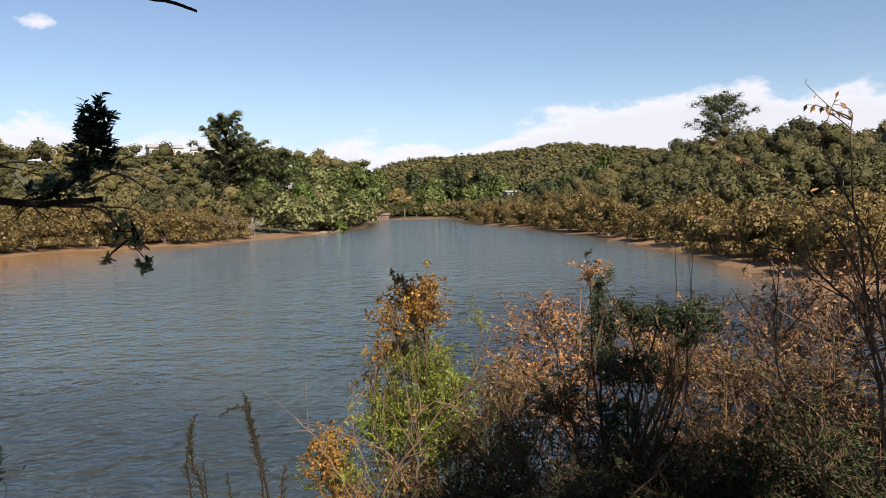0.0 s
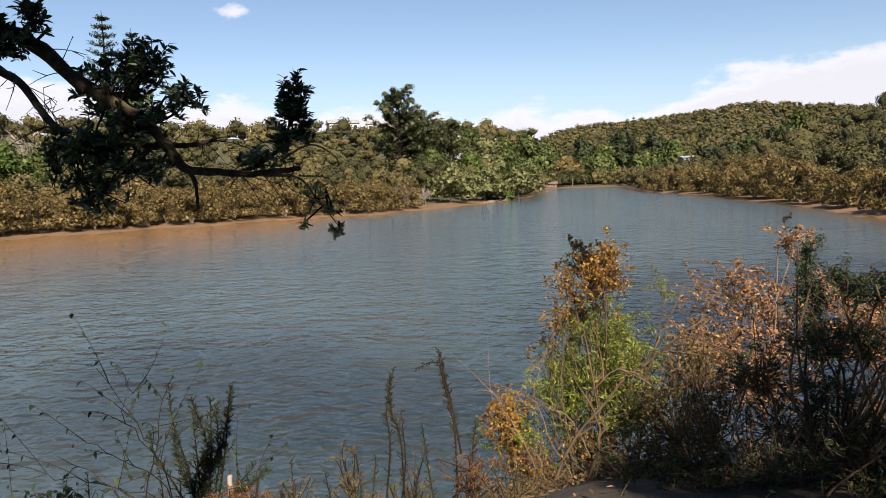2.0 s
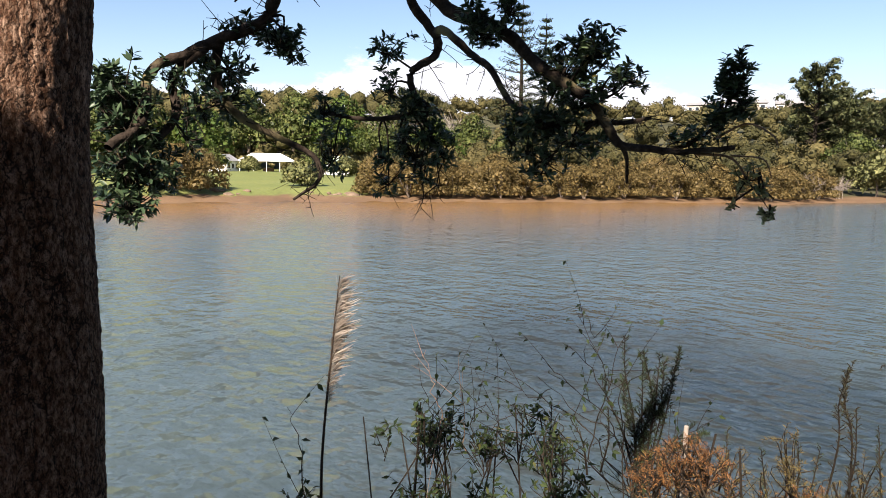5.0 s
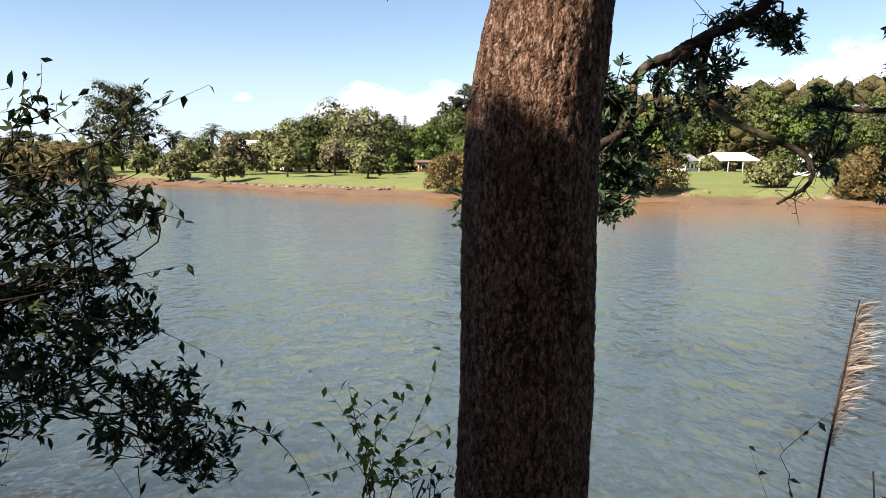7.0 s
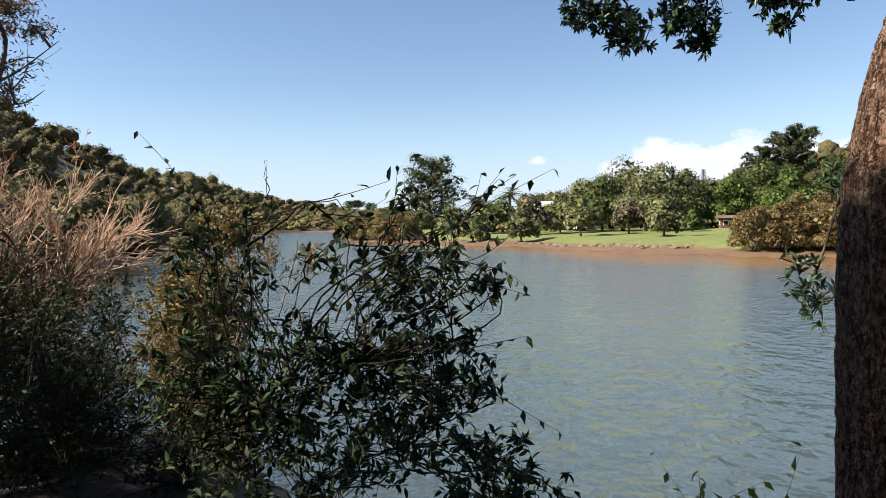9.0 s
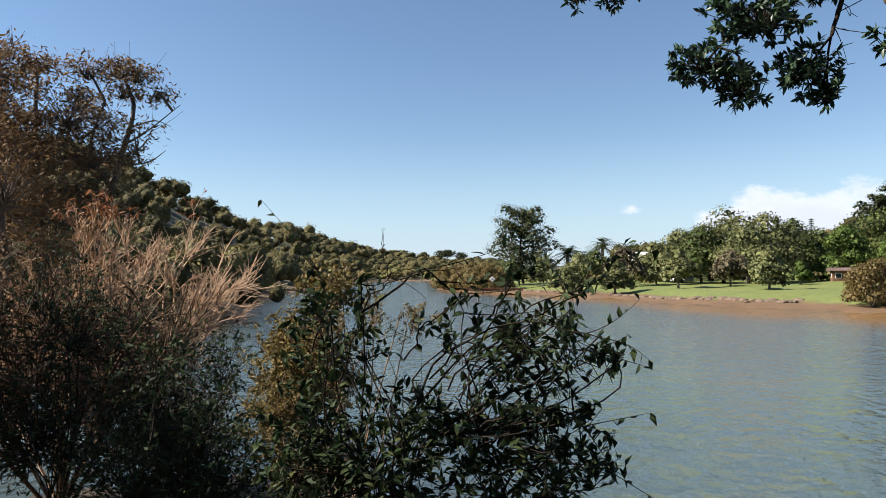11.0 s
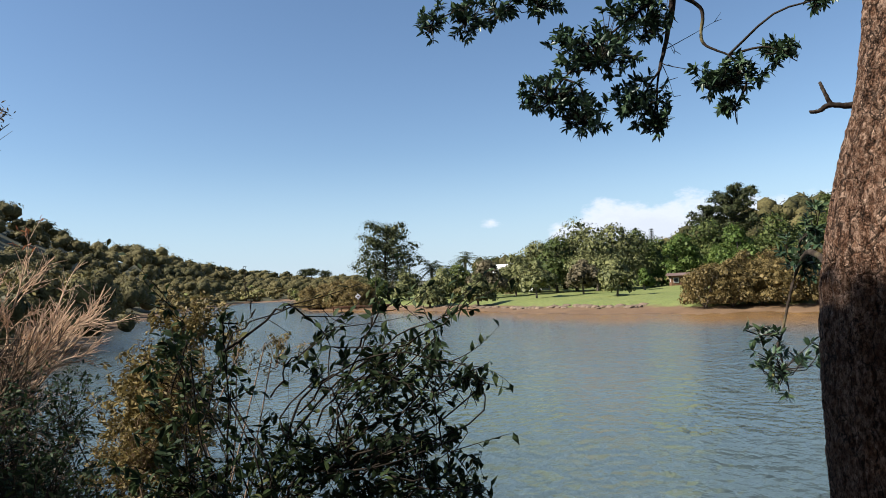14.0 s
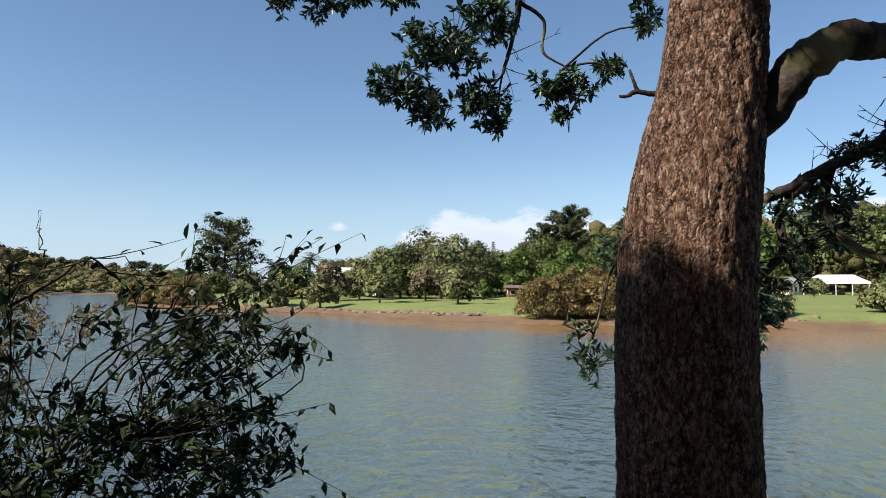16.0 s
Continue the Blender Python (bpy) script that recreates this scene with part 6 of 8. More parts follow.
shrub("shrub", "tangled shrub of brown twigs and small rusty leaves", [bank(2.2, 4.6), bank(1.8, 4.7), bank(2.6, 4.4)],
      [(2.13, 4.75, 1.71, 0.68, 0.38, 100), (2.58, 4.51, 2.06, 0.43, 0.38, 60), (1.86, 4.86, 1.12, 0.77, 0.47, 130), (2.53, 4.54, 1.29, 0.51, 0.55, 120), (1.3, 4.4, 0.9, 0.5, 0.4, 90), (2.53, 5.00, 1.98, 0.55, 0.28, 80), (2.89, 4.79, 2.33, 0.28, 0.32, 50)], 65, M_RUST, M_DRY, 0.028, 20, 0.7, width=0.5, wild=0.14)
shrub("shrub", "dark leafy undergrowth on the bank", [bank(1.6, 3.4), bank(2.2, 3.2), bank(0.9, 3.5)],
      [(1.5, 3.5, 1.15, 0.5, 0.35, 100), (2.1, 3.3, 1.3, 0.45, 0.45, 100), (0.9, 3.6, 0.95, 0.4, 0.3, 90), (1.52, 3.59, 1.40, 0.38, 0.19, 60), (1.88, 3.42, 1.55, 0.38, 0.29, 80), (1.11, 3.74, 1.32, 0.38, 0.19, 60), (0.60, 3.85, 1.15, 0.35, 0.2, 60), (0.12, 3.90, 1.05, 0.29, 0.2, 40)], 66, M_NEAR, M_TWIG, 0.03, 24, 0.8, width=0.4, wild=0.12)


shrub("shrub", "rusty-leaved twigs tangled round the lime-green shrub", [bank(-0.9, 5.8), bank(-0.3, 5.8)], [(-1.06, 5.84, 0.75, 0.18, 0.30, 40), (-0.92, 5.86, 0.36, 0.30, 0.25, 60), (-0.46, 5.89, 1.94, 0.20, 0.20, 30), (-0.13, 5.90, 2.00, 0.25, 0.18, 40), (-0.60, 5.89, 1.56, 0.07, 0.15, 10), (-0.69, 5.88, 0.14, 0.34, 0.20, 60), (-0.26, 5.90, 0.45, 0.30, 0.25, 40)], 67, M_ORANGE, M_TWIG, 0.025, 24, 0.8, width=0.6, wild=0.08)
shrub("shrub", "yellow-green fine-leaved shrub on the bank edge", [bank(-0.3, 5.9), bank(0.1, 5.8)], [(-0.24, 6.00, 1.52, 0.35, 0.25, 60), (-0.40, 6.00, 1.17, 0.35, 0.25, 60), (0.09, 5.99, 1.31, 0.35, 0.30, 70), (-0.06, 6.00, 0.92, 0.40, 0.30, 70), (-0.67, 5.98, 1.05, 0.20, 0.20, 24), (0.31, 5.98, 1.87, 0.08, 0.08, 8)], 68, M_LIME, M_TWIG, 0.04, 24, 0.8, width=0.2, wild=0.06)
shrub("shrub", "dark twiggy undergrowth before the lime-green shrub", [bank(0.2, 5.0), bank(-0.3, 5.0)], [(0.33, 5.07, 1.09, 0.38, 0.47, 140), (0.08, 5.09, 0.65, 0.47, 0.26, 110), (-0.43, 5.10, 0.43, 0.34, 0.13, 50), (0.45, 5.06, 1.50, 0.17, 0.21, 40)], 69, M_TANGLE, M_TWIG, 0.034, 22, 0.8, width=0.4, wild=0.1)


shrub("shrub", "dense tangle of dark twigs and small olive leaves", [bank(1.2, 4.3), bank(2.0, 4.0), bank(0.6, 4.4), bank(2.6, 3.7)],
      [(0.41, 4.48, 1.58, 0.26, 0.18, 46), (0.77, 4.43, 1.62, 0.26, 0.18, 46), (1.09, 4.37, 1.82, 0.26, 0.18, 46), (1.42, 4.27, 1.83, 0.26, 0.18, 46), (1.72, 4.16, 1.85, 0.26, 0.18, 46), (1.98, 4.04, 1.80, 0.26, 0.18, 46), (2.21, 3.92, 1.89, 0.26, 0.18, 46), (0.51, 4.47, 1.20, 0.26, 0.18, 46), (0.88, 4.41, 1.29, 0.26, 0.18, 46), (1.25, 4.32, 1.39, 0.26, 0.18, 46), (1.61, 4.20, 1.42, 0.26, 0.18, 46), (1.90, 4.08, 1.38, 0.26, 0.18, 46), (2.16, 3.95, 1.46, 0.26, 0.18, 46), (2.40, 3.80, 1.60, 0.26, 0.18, 46)], 76, M_TANGLE, M_TWIG, 0.028, 15, 0.9, width=0.4, wild=0.16)
shrub("shrub", "low tangle of dark twigs and small olive leaves", [bank(1.2, 3.7), bank(2.0, 3.3), bank(0.5, 3.8)],
      [(0.35, 3.88, 1.22, 0.26, 0.13, 46), (0.69, 3.84, 1.23, 0.26, 0.13, 46), (1.06, 3.75, 1.25, 0.26, 0.13, 46), (1.36, 3.65, 1.26, 0.26, 0.13, 46), (1.65, 3.54, 1.30, 0.26, 0.13, 46), (1.88, 3.42, 1.35, 0.26, 0.13, 46), (2.09, 3.30, 1.45, 0.26, 0.13, 46)], 77, M_NEAR, M_TWIG, 0.026, 14, 0.9, width=0.4, wild=0.14)


def twig_clump(name, label, paths, seed, wood, r0=0.009, side=5, buds=None, category="shrub", bud=0.035):
    """Bare branches along the given lines, each with finer side twigs."""
    rng = np.random.default_rng(seed)
    ob = thing(name, (0, 0, 0), label, category)
    lines, tips = [], []
    for pts in paths:
        line = spline(pts, 16)
        line += rng.normal(size=line.shape) * 0.008
        lines.append((line, np.linspace(r0, r0 * 0.25, 16)))
        for k in range(side):
            i = rng.integers(4, 15)
            way = unit(unit(line[min(i + 1, 15)] - line[i - 1]) + rng.normal(size=3) * 0.6)
            length = rng.uniform(0.12, 0.4)
            q = np.linspace(0, 1, 6)[:, None]
            tw = line[i] + q * way * length + q * q * rng.normal(size=3) * 0.06
            lines.append((tw, np.linspace(r0 * 0.5, r0 * 0.15, 6)))
            tips += list(tw[2:])
        if bud > 0.05:
            tips += list(np.repeat(line[6:], 2, axis=0))
    V, F = tubes(lines, 5)
    tagged(put("branch_work", mesh_of("branch_work", V, F, wood), ob), kind="stuff")
    if buds:
        tips = np.array(tips)
        V, F = leaves(tips, rng.normal(size=tips.shape) + [0, 0, -0.4], bud, rng, 0.5, 0.6, 0.2)
        put("foliage", mesh_of("foliage", V, F, buds), ob)
    return ob


twig_clump("bare_branches", "thin bare branches with a few shrivelled leaves", [
    [bank(1.8, 2.5), (1.74, 2.69, 1.90), (1.74, 2.80, 2.34), (1.68, 2.95, 2.66), (1.58, 3.13, 2.88), (1.42, 3.31, 3.01)],
    [bank(1.8, 2.55), (1.72, 2.70, 2.04), (1.71, 2.83, 2.59), (1.73, 2.92, 3.06), (1.77, 3.02, 3.20)],
    [bank(1.85, 2.5), (1.71, 2.71, 2.22), (1.62, 2.88, 2.47), (1.49, 3.06, 2.61), (1.38, 3.21, 2.63)],
    [bank(1.75, 2.5), (1.72, 2.70, 2.40), (1.65, 2.74, 2.75), (1.58, 2.90, 3.06)],
    [bank(1.9, 2.7), (1.88, 2.85, 2.1), (1.8, 3.0, 2.5), (1.85, 3.2, 2.9)],
    [bank(1.6, 2.8), (1.6, 2.9, 1.7), (1.45, 3.0, 2.1), (1.5, 3.1, 2.4)]], 71, M_TWIG, 0.007, 8, M_RUST)
shrub("shrub", "low tangle of weeds and twigs on the bank", [bank(-0.3, 4.5), bank(0.1, 4.5)], [(-0.56, 4.39, 0.73, 0.22, 0.13, 44), (-0.26, 4.40, 0.76, 0.26, 0.13, 44), (-0.84, 4.35, 0.68, 0.18, 0.11, 34), (0.01, 4.40, 0.86, 0.22, 0.13, 40)], 78, M_TANGLE, M_TWIG, 0.026, 15, 0.9, width=0.4, wild=0.1)
twig_clump("bare_branches", "dark crooked branches reaching through the shrubs", [[(-0.59, 4.48, 0.56), (-0.37, 4.50, 1.04), (-0.09, 4.50, 1.41), (0.20, 4.48, 1.69), (0.44, 4.46, 1.91)], [(-0.33, 4.50, 0.60), (-0.21, 4.50, 1.07), (-0.25, 4.50, 1.36), (-0.03, 4.50, 1.59)]], 87, M_TWIG, 0.013, 10, M_TANGLE)
twig_clump("bare_branches", "pale dead twigs before the orange shrub", [[(-0.51, 4.59, 0.52), (-0.69, 4.57, 0.93), (-0.87, 4.55, 1.27), (-1.02, 4.53, 1.45)], [(-0.37, 4.60, 0.70), (-0.55, 4.59, 1.06), (-0.66, 4.58, 1.44), (-0.56, 4.59, 1.60)], [(-0.24, 4.60, 0.84), (-0.41, 4.60, 1.16), (-0.69, 4.57, 1.32)], [(-0.44, 4.59, 0.53), (-0.59, 4.58, 0.79), (-0.61, 4.58, 1.13)]], 88, M_DRY, 0.0045, 7)
for _k, (_a, _b) in enumerate((((2.23, 6.60), 2.48), ((2.36, 6.57), 2.53))):
    twig_clump("dead_stalk", "pale dead flower stalk standing above the shrubs", [[bank(*_a), (_a[0], _a[1], 1.4), (_a[0] - 0.01, _a[1], _b)]], 73 + _k, M_DRY, 0.009, 2, category="stalk")

# dark shrub with pointed leaves, beside the trunk
shrub("shrub", "dark evergreen shrub with glossy pointed leaves", [bank(-3.3, -2.2), bank(-3.2, -1.9), bank(-3.0, -2.4), (-3.35, -2.25, 1.9), (-3.5, -1.9, 2.15), (-3.55, -1.75, 1.75)],
      [(-3.58, -1.99, 2.61, 0.36, 0.16, 16), (-3.69, -1.61, 2.66, 0.26, 0.12, 7), (-3.60, -1.94, 2.30, 0.43, 0.26, 42), (-3.69, -1.62, 2.22, 0.26, 0.17, 20), (-3.29, -2.60, 2.75, 0.24, 0.14, 11),
       (-3.38, -2.43, 2.55, 0.11, 0.20, 6), (-3.5, -1.7, 1.9, 0.45, 0.25, 51), (-3.3, -2.3, 2.0, 0.4, 0.35, 58), (-3.45, -1.25, 1.65, 0.3, 0.15, 26), (-3.38, -2.21, 2.16, 0.33, 0.17, 28), (-3.22, -2.50, 2.25, 0.22, 0.22, 24), (-3.52, -1.86, 2.08, 0.39, 0.11, 24), (-3.14, -2.64, 2.10, 0.25, 0.2, 24), (-3.3, -2.0, 1.7, 0.5, 0.25, 44), (-3.99, -1.17, 1.29, 0.24, 0.10, 34), (-3.94, -1.40, 1.65, 0.24, 0.15, 29), (-3.90, -1.56, 1.97, 0.24, 0.12, 19), (-3.33, -2.56, 1.80, 0.32, 0.26, 37), (-3.39, -2.27, 1.46, 0.33, 0.17, 37), (-3.55, -2.77, 2.51, 0.28, 0.25, 17), (-3.72, -1.50, 2.64, 0.13, 0.07, 6), (-3.75, -1.36, 2.53, 0.10, 0.05, 4), (-3.69, -1.62, 2.48, 0.13, 0.09, 7), (-3.65, -1.76, 2.16, 0.17, 0.10, 11), (-3.71, -1.55, 2.09, 0.11, 0.07, 5), (-3.73, -1.45, 2.24, 0.04, 0.03, 4), (-3.74, -1.40, 2.06, 0.06, 0.05, 4), (-3.76, -1.30, 2.53, 0.05, 0.04, 3), (-3.64, -1.80, 2.44, 0.14, 0.11, 7), (-3.67, -1.72, 2.66, 0.14, 0.09, 6)], 81, M_NEAR, M_DARKWOOD, 0.056, 12, 0.7, "blade", 0.38, 0.0026, 0.005, wild=0.1)
twig_clump("leafy_branches", "arching dark twigs with drooping pointed leaves", [
    [bank(-3.2, -2.3), (-3.29, -2.39, 2.03), (-3.30, -2.38, 2.47), (-3.29, -2.38, 2.79), (-3.29, -2.38, 2.90)],
    [(-3.29, -2.38, 2.72), (-3.39, -2.18, 2.89), (-3.33, -2.06, 2.93), (-3.38, -1.94, 2.79), (-3.41, -1.85, 2.68)],
    [(-3.3, -2.3, 2.0), (-3.42, -2.11, 2.35), (-3.64, -1.80, 2.66), (-3.72, -1.50, 2.81), (-3.76, -1.30, 2.85)],
    [(-3.4, -2.2, 2.2), (-3.55, -2.07, 2.52), (-3.66, -1.75, 2.55), (-3.74, -1.39, 2.53), (-3.76, -1.27, 2.50)],
    [bank(-3.3, -2.1), (-3.40, -2.17, 2.05), (-3.61, -1.89, 2.27), (-3.69, -1.62, 2.38), (-3.71, -1.52, 2.40)]], 82, M_DARKWOOD, 0.007, 4, M_NEAR, bud=0.06)
twig_clump("leafy_branches", "dark leafy sprays at the edge of the evergreen shrub", [
    [(-3.45, -2.03, 2.36), (-3.43, -1.85, 2.59), (-3.41, -1.73, 2.79), (-3.39, -1.67, 2.91), (-3.37, -1.58, 3.00)],
    [(-3.45, -1.80, 2.69), (-3.43, -1.71, 2.84), (-3.41, -1.60, 2.92), (-3.39, -1.52, 2.96)],
    [(-3.45, -2.11, 2.41), (-3.43, -1.88, 2.61), (-3.41, -1.63, 2.69), (-3.39, -1.40, 2.65), (-3.37, -1.27, 2.62), (-3.35, -1.20, 2.56)],
    [(-3.45, -1.78, 2.56), (-3.43, -1.61, 2.71), (-3.41, -1.42, 2.79), (-3.39, -1.32, 2.86), (-3.37, -1.27, 2.90)],
    [(-3.45, -1.89, 2.51), (-3.43, -1.74, 2.61), (-3.41, -1.56, 2.56), (-3.39, -1.40, 2.49)],
    [(-3.45, -2.60, 2.36), (-3.43, -2.49, 2.62), (-3.41, -2.43, 2.82), (-3.39, -2.44, 2.92)],
    [(-3.45, -2.76, 2.52), (-3.43, -2.67, 2.75), (-3.41, -2.70, 2.90), (-3.39, -2.76, 2.95)],
    [(-3.45, -2.24, 2.49), (-3.43, -2.11, 2.67), (-3.41, -1.94, 2.79), (-3.39, -1.85, 2.82)],
    [(-3.45, -1.91, 2.15), (-3.43, -1.65, 2.31), (-3.41, -1.41, 2.28), (-3.39, -1.23, 2.21)],
    [(-3.45, -1.81, 1.99), (-3.43, -1.53, 2.07), (-3.41, -1.32, 2.08), (-3.39, -1.20, 2.05)],
    [(-3.45, -1.60, 1.78), (-3.43, -1.33, 1.81), (-3.41, -1.07, 1.69), (-3.39, -0.82, 1.59), (-3.37, -0.73, 1.56)]], 96, M_DARKWOOD, 0.005, 4, M_NEAR, bud=0.052)
twig_clump("bare_branches", "thin bare twigs standing out of the evergreen shrub", [
    [(-3.20, -2.33, 2.75), (-3.18, -2.23, 2.84), (-3.16, -2.06, 2.90), (-3.14, -1.87, 2.93), (-3.12, -1.79, 2.88), (-3.10, -1.69, 2.83)],
    [(-3.20, -1.36, 2.32), (-3.18, -1.38, 2.49), (-3.16, -1.38, 2.60), (-3.14, -1.42, 2.74)],
    [(-3.20, -2.19, 2.89), (-3.18, -2.19, 2.95), (-3.16, -2.20, 3.02), (-3.14, -2.19, 3.11)]], 97, M_DARKWOOD, 0.004, 1)
# shrubs and trees along the bank beyond it
shrub("shrub", "olive-brown fine-leaved shrub on the bank", [bank(-5.2, -4.0), bank(-5.3, -4.3)],
      [(-5.29, -4.10, 2.26, 0.34, 0.44, 110), (-5.21, -4.22, 1.79, 0.39, 0.44, 90), (-5.42, -3.89, 2.80, 0.30, 0.22, 46), (-5.3, -3.9, 1.3, 0.5, 0.4, 110), (-5.2, -4.0, 2.1, 0.5, 0.5, 110)], 83, M_KANUKA, M_DRY, 0.05, 34, 0.85, width=0.4)
shrub("shrub", "sunlit olive fine-leaved shrub on the bank", [bank(-4.6, -3.3), bank(-4.9, -3.0)], [(-5.03, -3.76, 2.48, 0.28, 0.23, 60), (-4.88, -3.99, 1.96, 0.32, 0.28, 60), (-5.12, -3.62, 2.12, 0.23, 0.28, 40), (-4.98, -3.85, 1.56, 0.37, 0.18, 50), (-5.24, -3.41, 2.65, 0.14, 0.18, 16), (-5.38, -3.13, 2.55, 0.14, 0.14, 14)], 86, M_KANUKA, M_DRY, 0.036, 26, 0.85, width=0.3, wild=0.07)
shrub("shrub", "dense dark undergrowth along the bank", [bank(-5.0, -5.2), bank(-4.3, -5.8), bank(-5.3, -4.9)],
      [(-4.98, -5.29, 1.72, 0.80, 0.59, 220), (-4.30, -5.90, 1.77, 0.64, 0.53, 170), (-5.29, -4.94, 2.13, 0.27, 0.32, 50), (-4.49, -5.75, 2.49, 0.64, 0.37, 90), (-4.6, -4.6, 1.3, 0.9, 0.5, 200), (-3.9, -4.4, 1.6, 0.5, 0.5, 160), (-3.71, -3.85, 1.84, 0.49, 0.38, 110), (-4.12, -3.36, 1.40, 0.30, 0.34, 70), (-3.60, -3.96, 2.32, 0.26, 0.23, 40), (-6.41, -7.38, 2.20, 0.89, 0.59, 160), (-5.82, -7.88, 2.82, 0.89, 0.66, 150), (-5.56, -8.08, 2.0, 0.8, 0.6, 120), (-6.77, -7.03, 1.9, 0.7, 0.5, 110)], 84, M_NEAR, M_DARKWOOD, 0.045, 13, 0.8, width=0.4, wild=0.2)


def branching(name, label, base, stems, seed, wood, levels, lift, spread, twig_mat=None, category="tree", fan=(3, 6), r0=0.05, shrink=(0.5, 0.72)):
    """A many-branched bare tree; stems are first (way, length) pairs from the base."""
    rng = np.random.default_rng(seed)
    ob = thing(name, (0, 0, 0), label, category)
    lines, ends = [], []

    def grow(p, way, length, rad, level):
        q = np.linspace(0, 1, 5 if level > 1 else 3)[:, None]
        bend = rng.normal(size=3) * 0.14 * length
        lines.append((p + q * way * length + q * q * bend, rad * (1.05 - 0.5 * q[:, 0])))
        if level == 0:
            ends.append(p + way * length + bend)
            return
        for k in range(rng.integers(*fan)):
            f = rng.uniform(0.3, 1.0)
            grow(p + f * way * length + f * f * bend, unit(way + rng.normal(size=3) * spread + [0, 0, lift]), length * rng.uniform(*shrink), rad * 0.71, level - 1)
    for way, length in stems:
        grow(np.array(base, float), unit(np.array(way, float)), length, r0, levels)
    V, F = tubes(lines, 3)
    tagged(put("branch_work", mesh_of("branch_work", V, F, wood), ob), kind="stuff")
    return ob, np.array(ends), rng


# the leafless reddish shrub-tree at the water's edge
_t, _ends, _rng2 = branching("leafless_tree", "leafless tree of dense pinkish-brown twigs, red tips", bank(-6.6, -8.6), [((-0.3, 0.3, 1), 1.7), ((0.15, -0.15, 1), 1.7), ((-0.6, 0.6, 0.8), 1.6), ((-0.1, 0.1, 1), 1.9), ((-0.45, 0.45, 1), 1.8), ((0.3, -0.3, 1), 1.5), ((0, 0, 1), 1.8)], 91, M_PINKTWIG, 5, 0.1, 0.36, r0=0.026, fan=(4, 5), shrink=(0.48, 0.72))
_dark, _dends, _rng4 = branching("bare_tree", "dark twiggy tree on the bank, few brown leaves", bank(-5.46, -7.14), [((0, 0, 1), 1.5), ((-0.3, 0.2, 1), 1.4), ((0.3, -0.3, 1), 1.5), ((-0.5, 0.4, 0.8), 1.2), ((0.5, -0.4, 0.9), 1.3), ((0.1, 0.3, 1), 1.3)], 92, M_TWIG, 4, 0.06, 0.45, r0=0.028, fan=(4, 6), shrink=(0.5, 0.75))
_dends = _dends[::2]
_V, _F = leaves(_dends, _rng4.normal(size=_dends.shape), 0.035, _rng4, 0.4)
put("foliage", mesh_of("foliage", _V, _F, M_TANGLE), _dark)
_top = _ends[_ends[:, 2] > np.percentile(_ends[:, 2], 99)]
_V, _F = leaves(np.repeat(_top, 3, axis=0), _rng2.normal(size=(3 * len(_top), 3)) + [0, 0, -0.5], 0.09, _rng2, 0.3)
put("foliage", mesh_of("foliage", _V, _F, M_SCARLET), _t, "dead red leaves")


def kanuka_tree(label, trunk_paths, tops, seed):
    rng = np.random.default_rng(seed)
    ob = thing("kanuka_tree", (0, 0, 0), label, "tree")
    lines = []
    for pts, r0, r1 in trunk_paths:
        lines.append(limb(pts, r0, r1, rng, 18, 0.06))
    feed = np.concatenate([l for l, _ in lines])
    tips, hubs = scatter(tops, rng)
    for hub in np.unique(hubs, axis=0):
        near = feed[np.argmin(np.linalg.norm(feed - hub, axis=1))]
        lines.append((spline([near, (near + hub) / 2 + rng.normal(size=3) * 0.1, hub], 7), np.linspace(0.03, 0.014, 7)))
    for tip, hub in zip(tips, hubs):
        lines.append((spline([hub - [0, 0, 0.1], hub * 0.5 + tip * 0.5 + rng.normal(size=3) * 0.07, tip], 6), np.linspace(0.012, 0.004, 6)))
    for tip in tips[::2]:
        for _ in range(3):
            q = np.linspace(0, 1, 4)[:, None]
            lines.append((tip - q * [0, 0, 0.05] + q * rng.normal(size=3) * 0.16 + q * q * [0, 0, 0.12], np.linspace(0.006, 0.0025, 4)))
    V, F = tubes(lines, 5)
    put("trunk", mesh_of("trunk", V, F, M_WOOD, True), ob)
    k = 34
    pos = np.repeat(tips, k, axis=0) + rng.normal(size=(len(tips) * k, 3)) * [0.15, 0.15, 0.08]
    V, F = tufts(pos, np.tile([0, 0, 1.0], (len(pos), 1)) + 0.5 * rng.normal(size=pos.shape), 0.1, rng, 0.3, 0.8)
    put("crown", mesh_of("crown", V, F, M_UMBER), ob)
    return ob


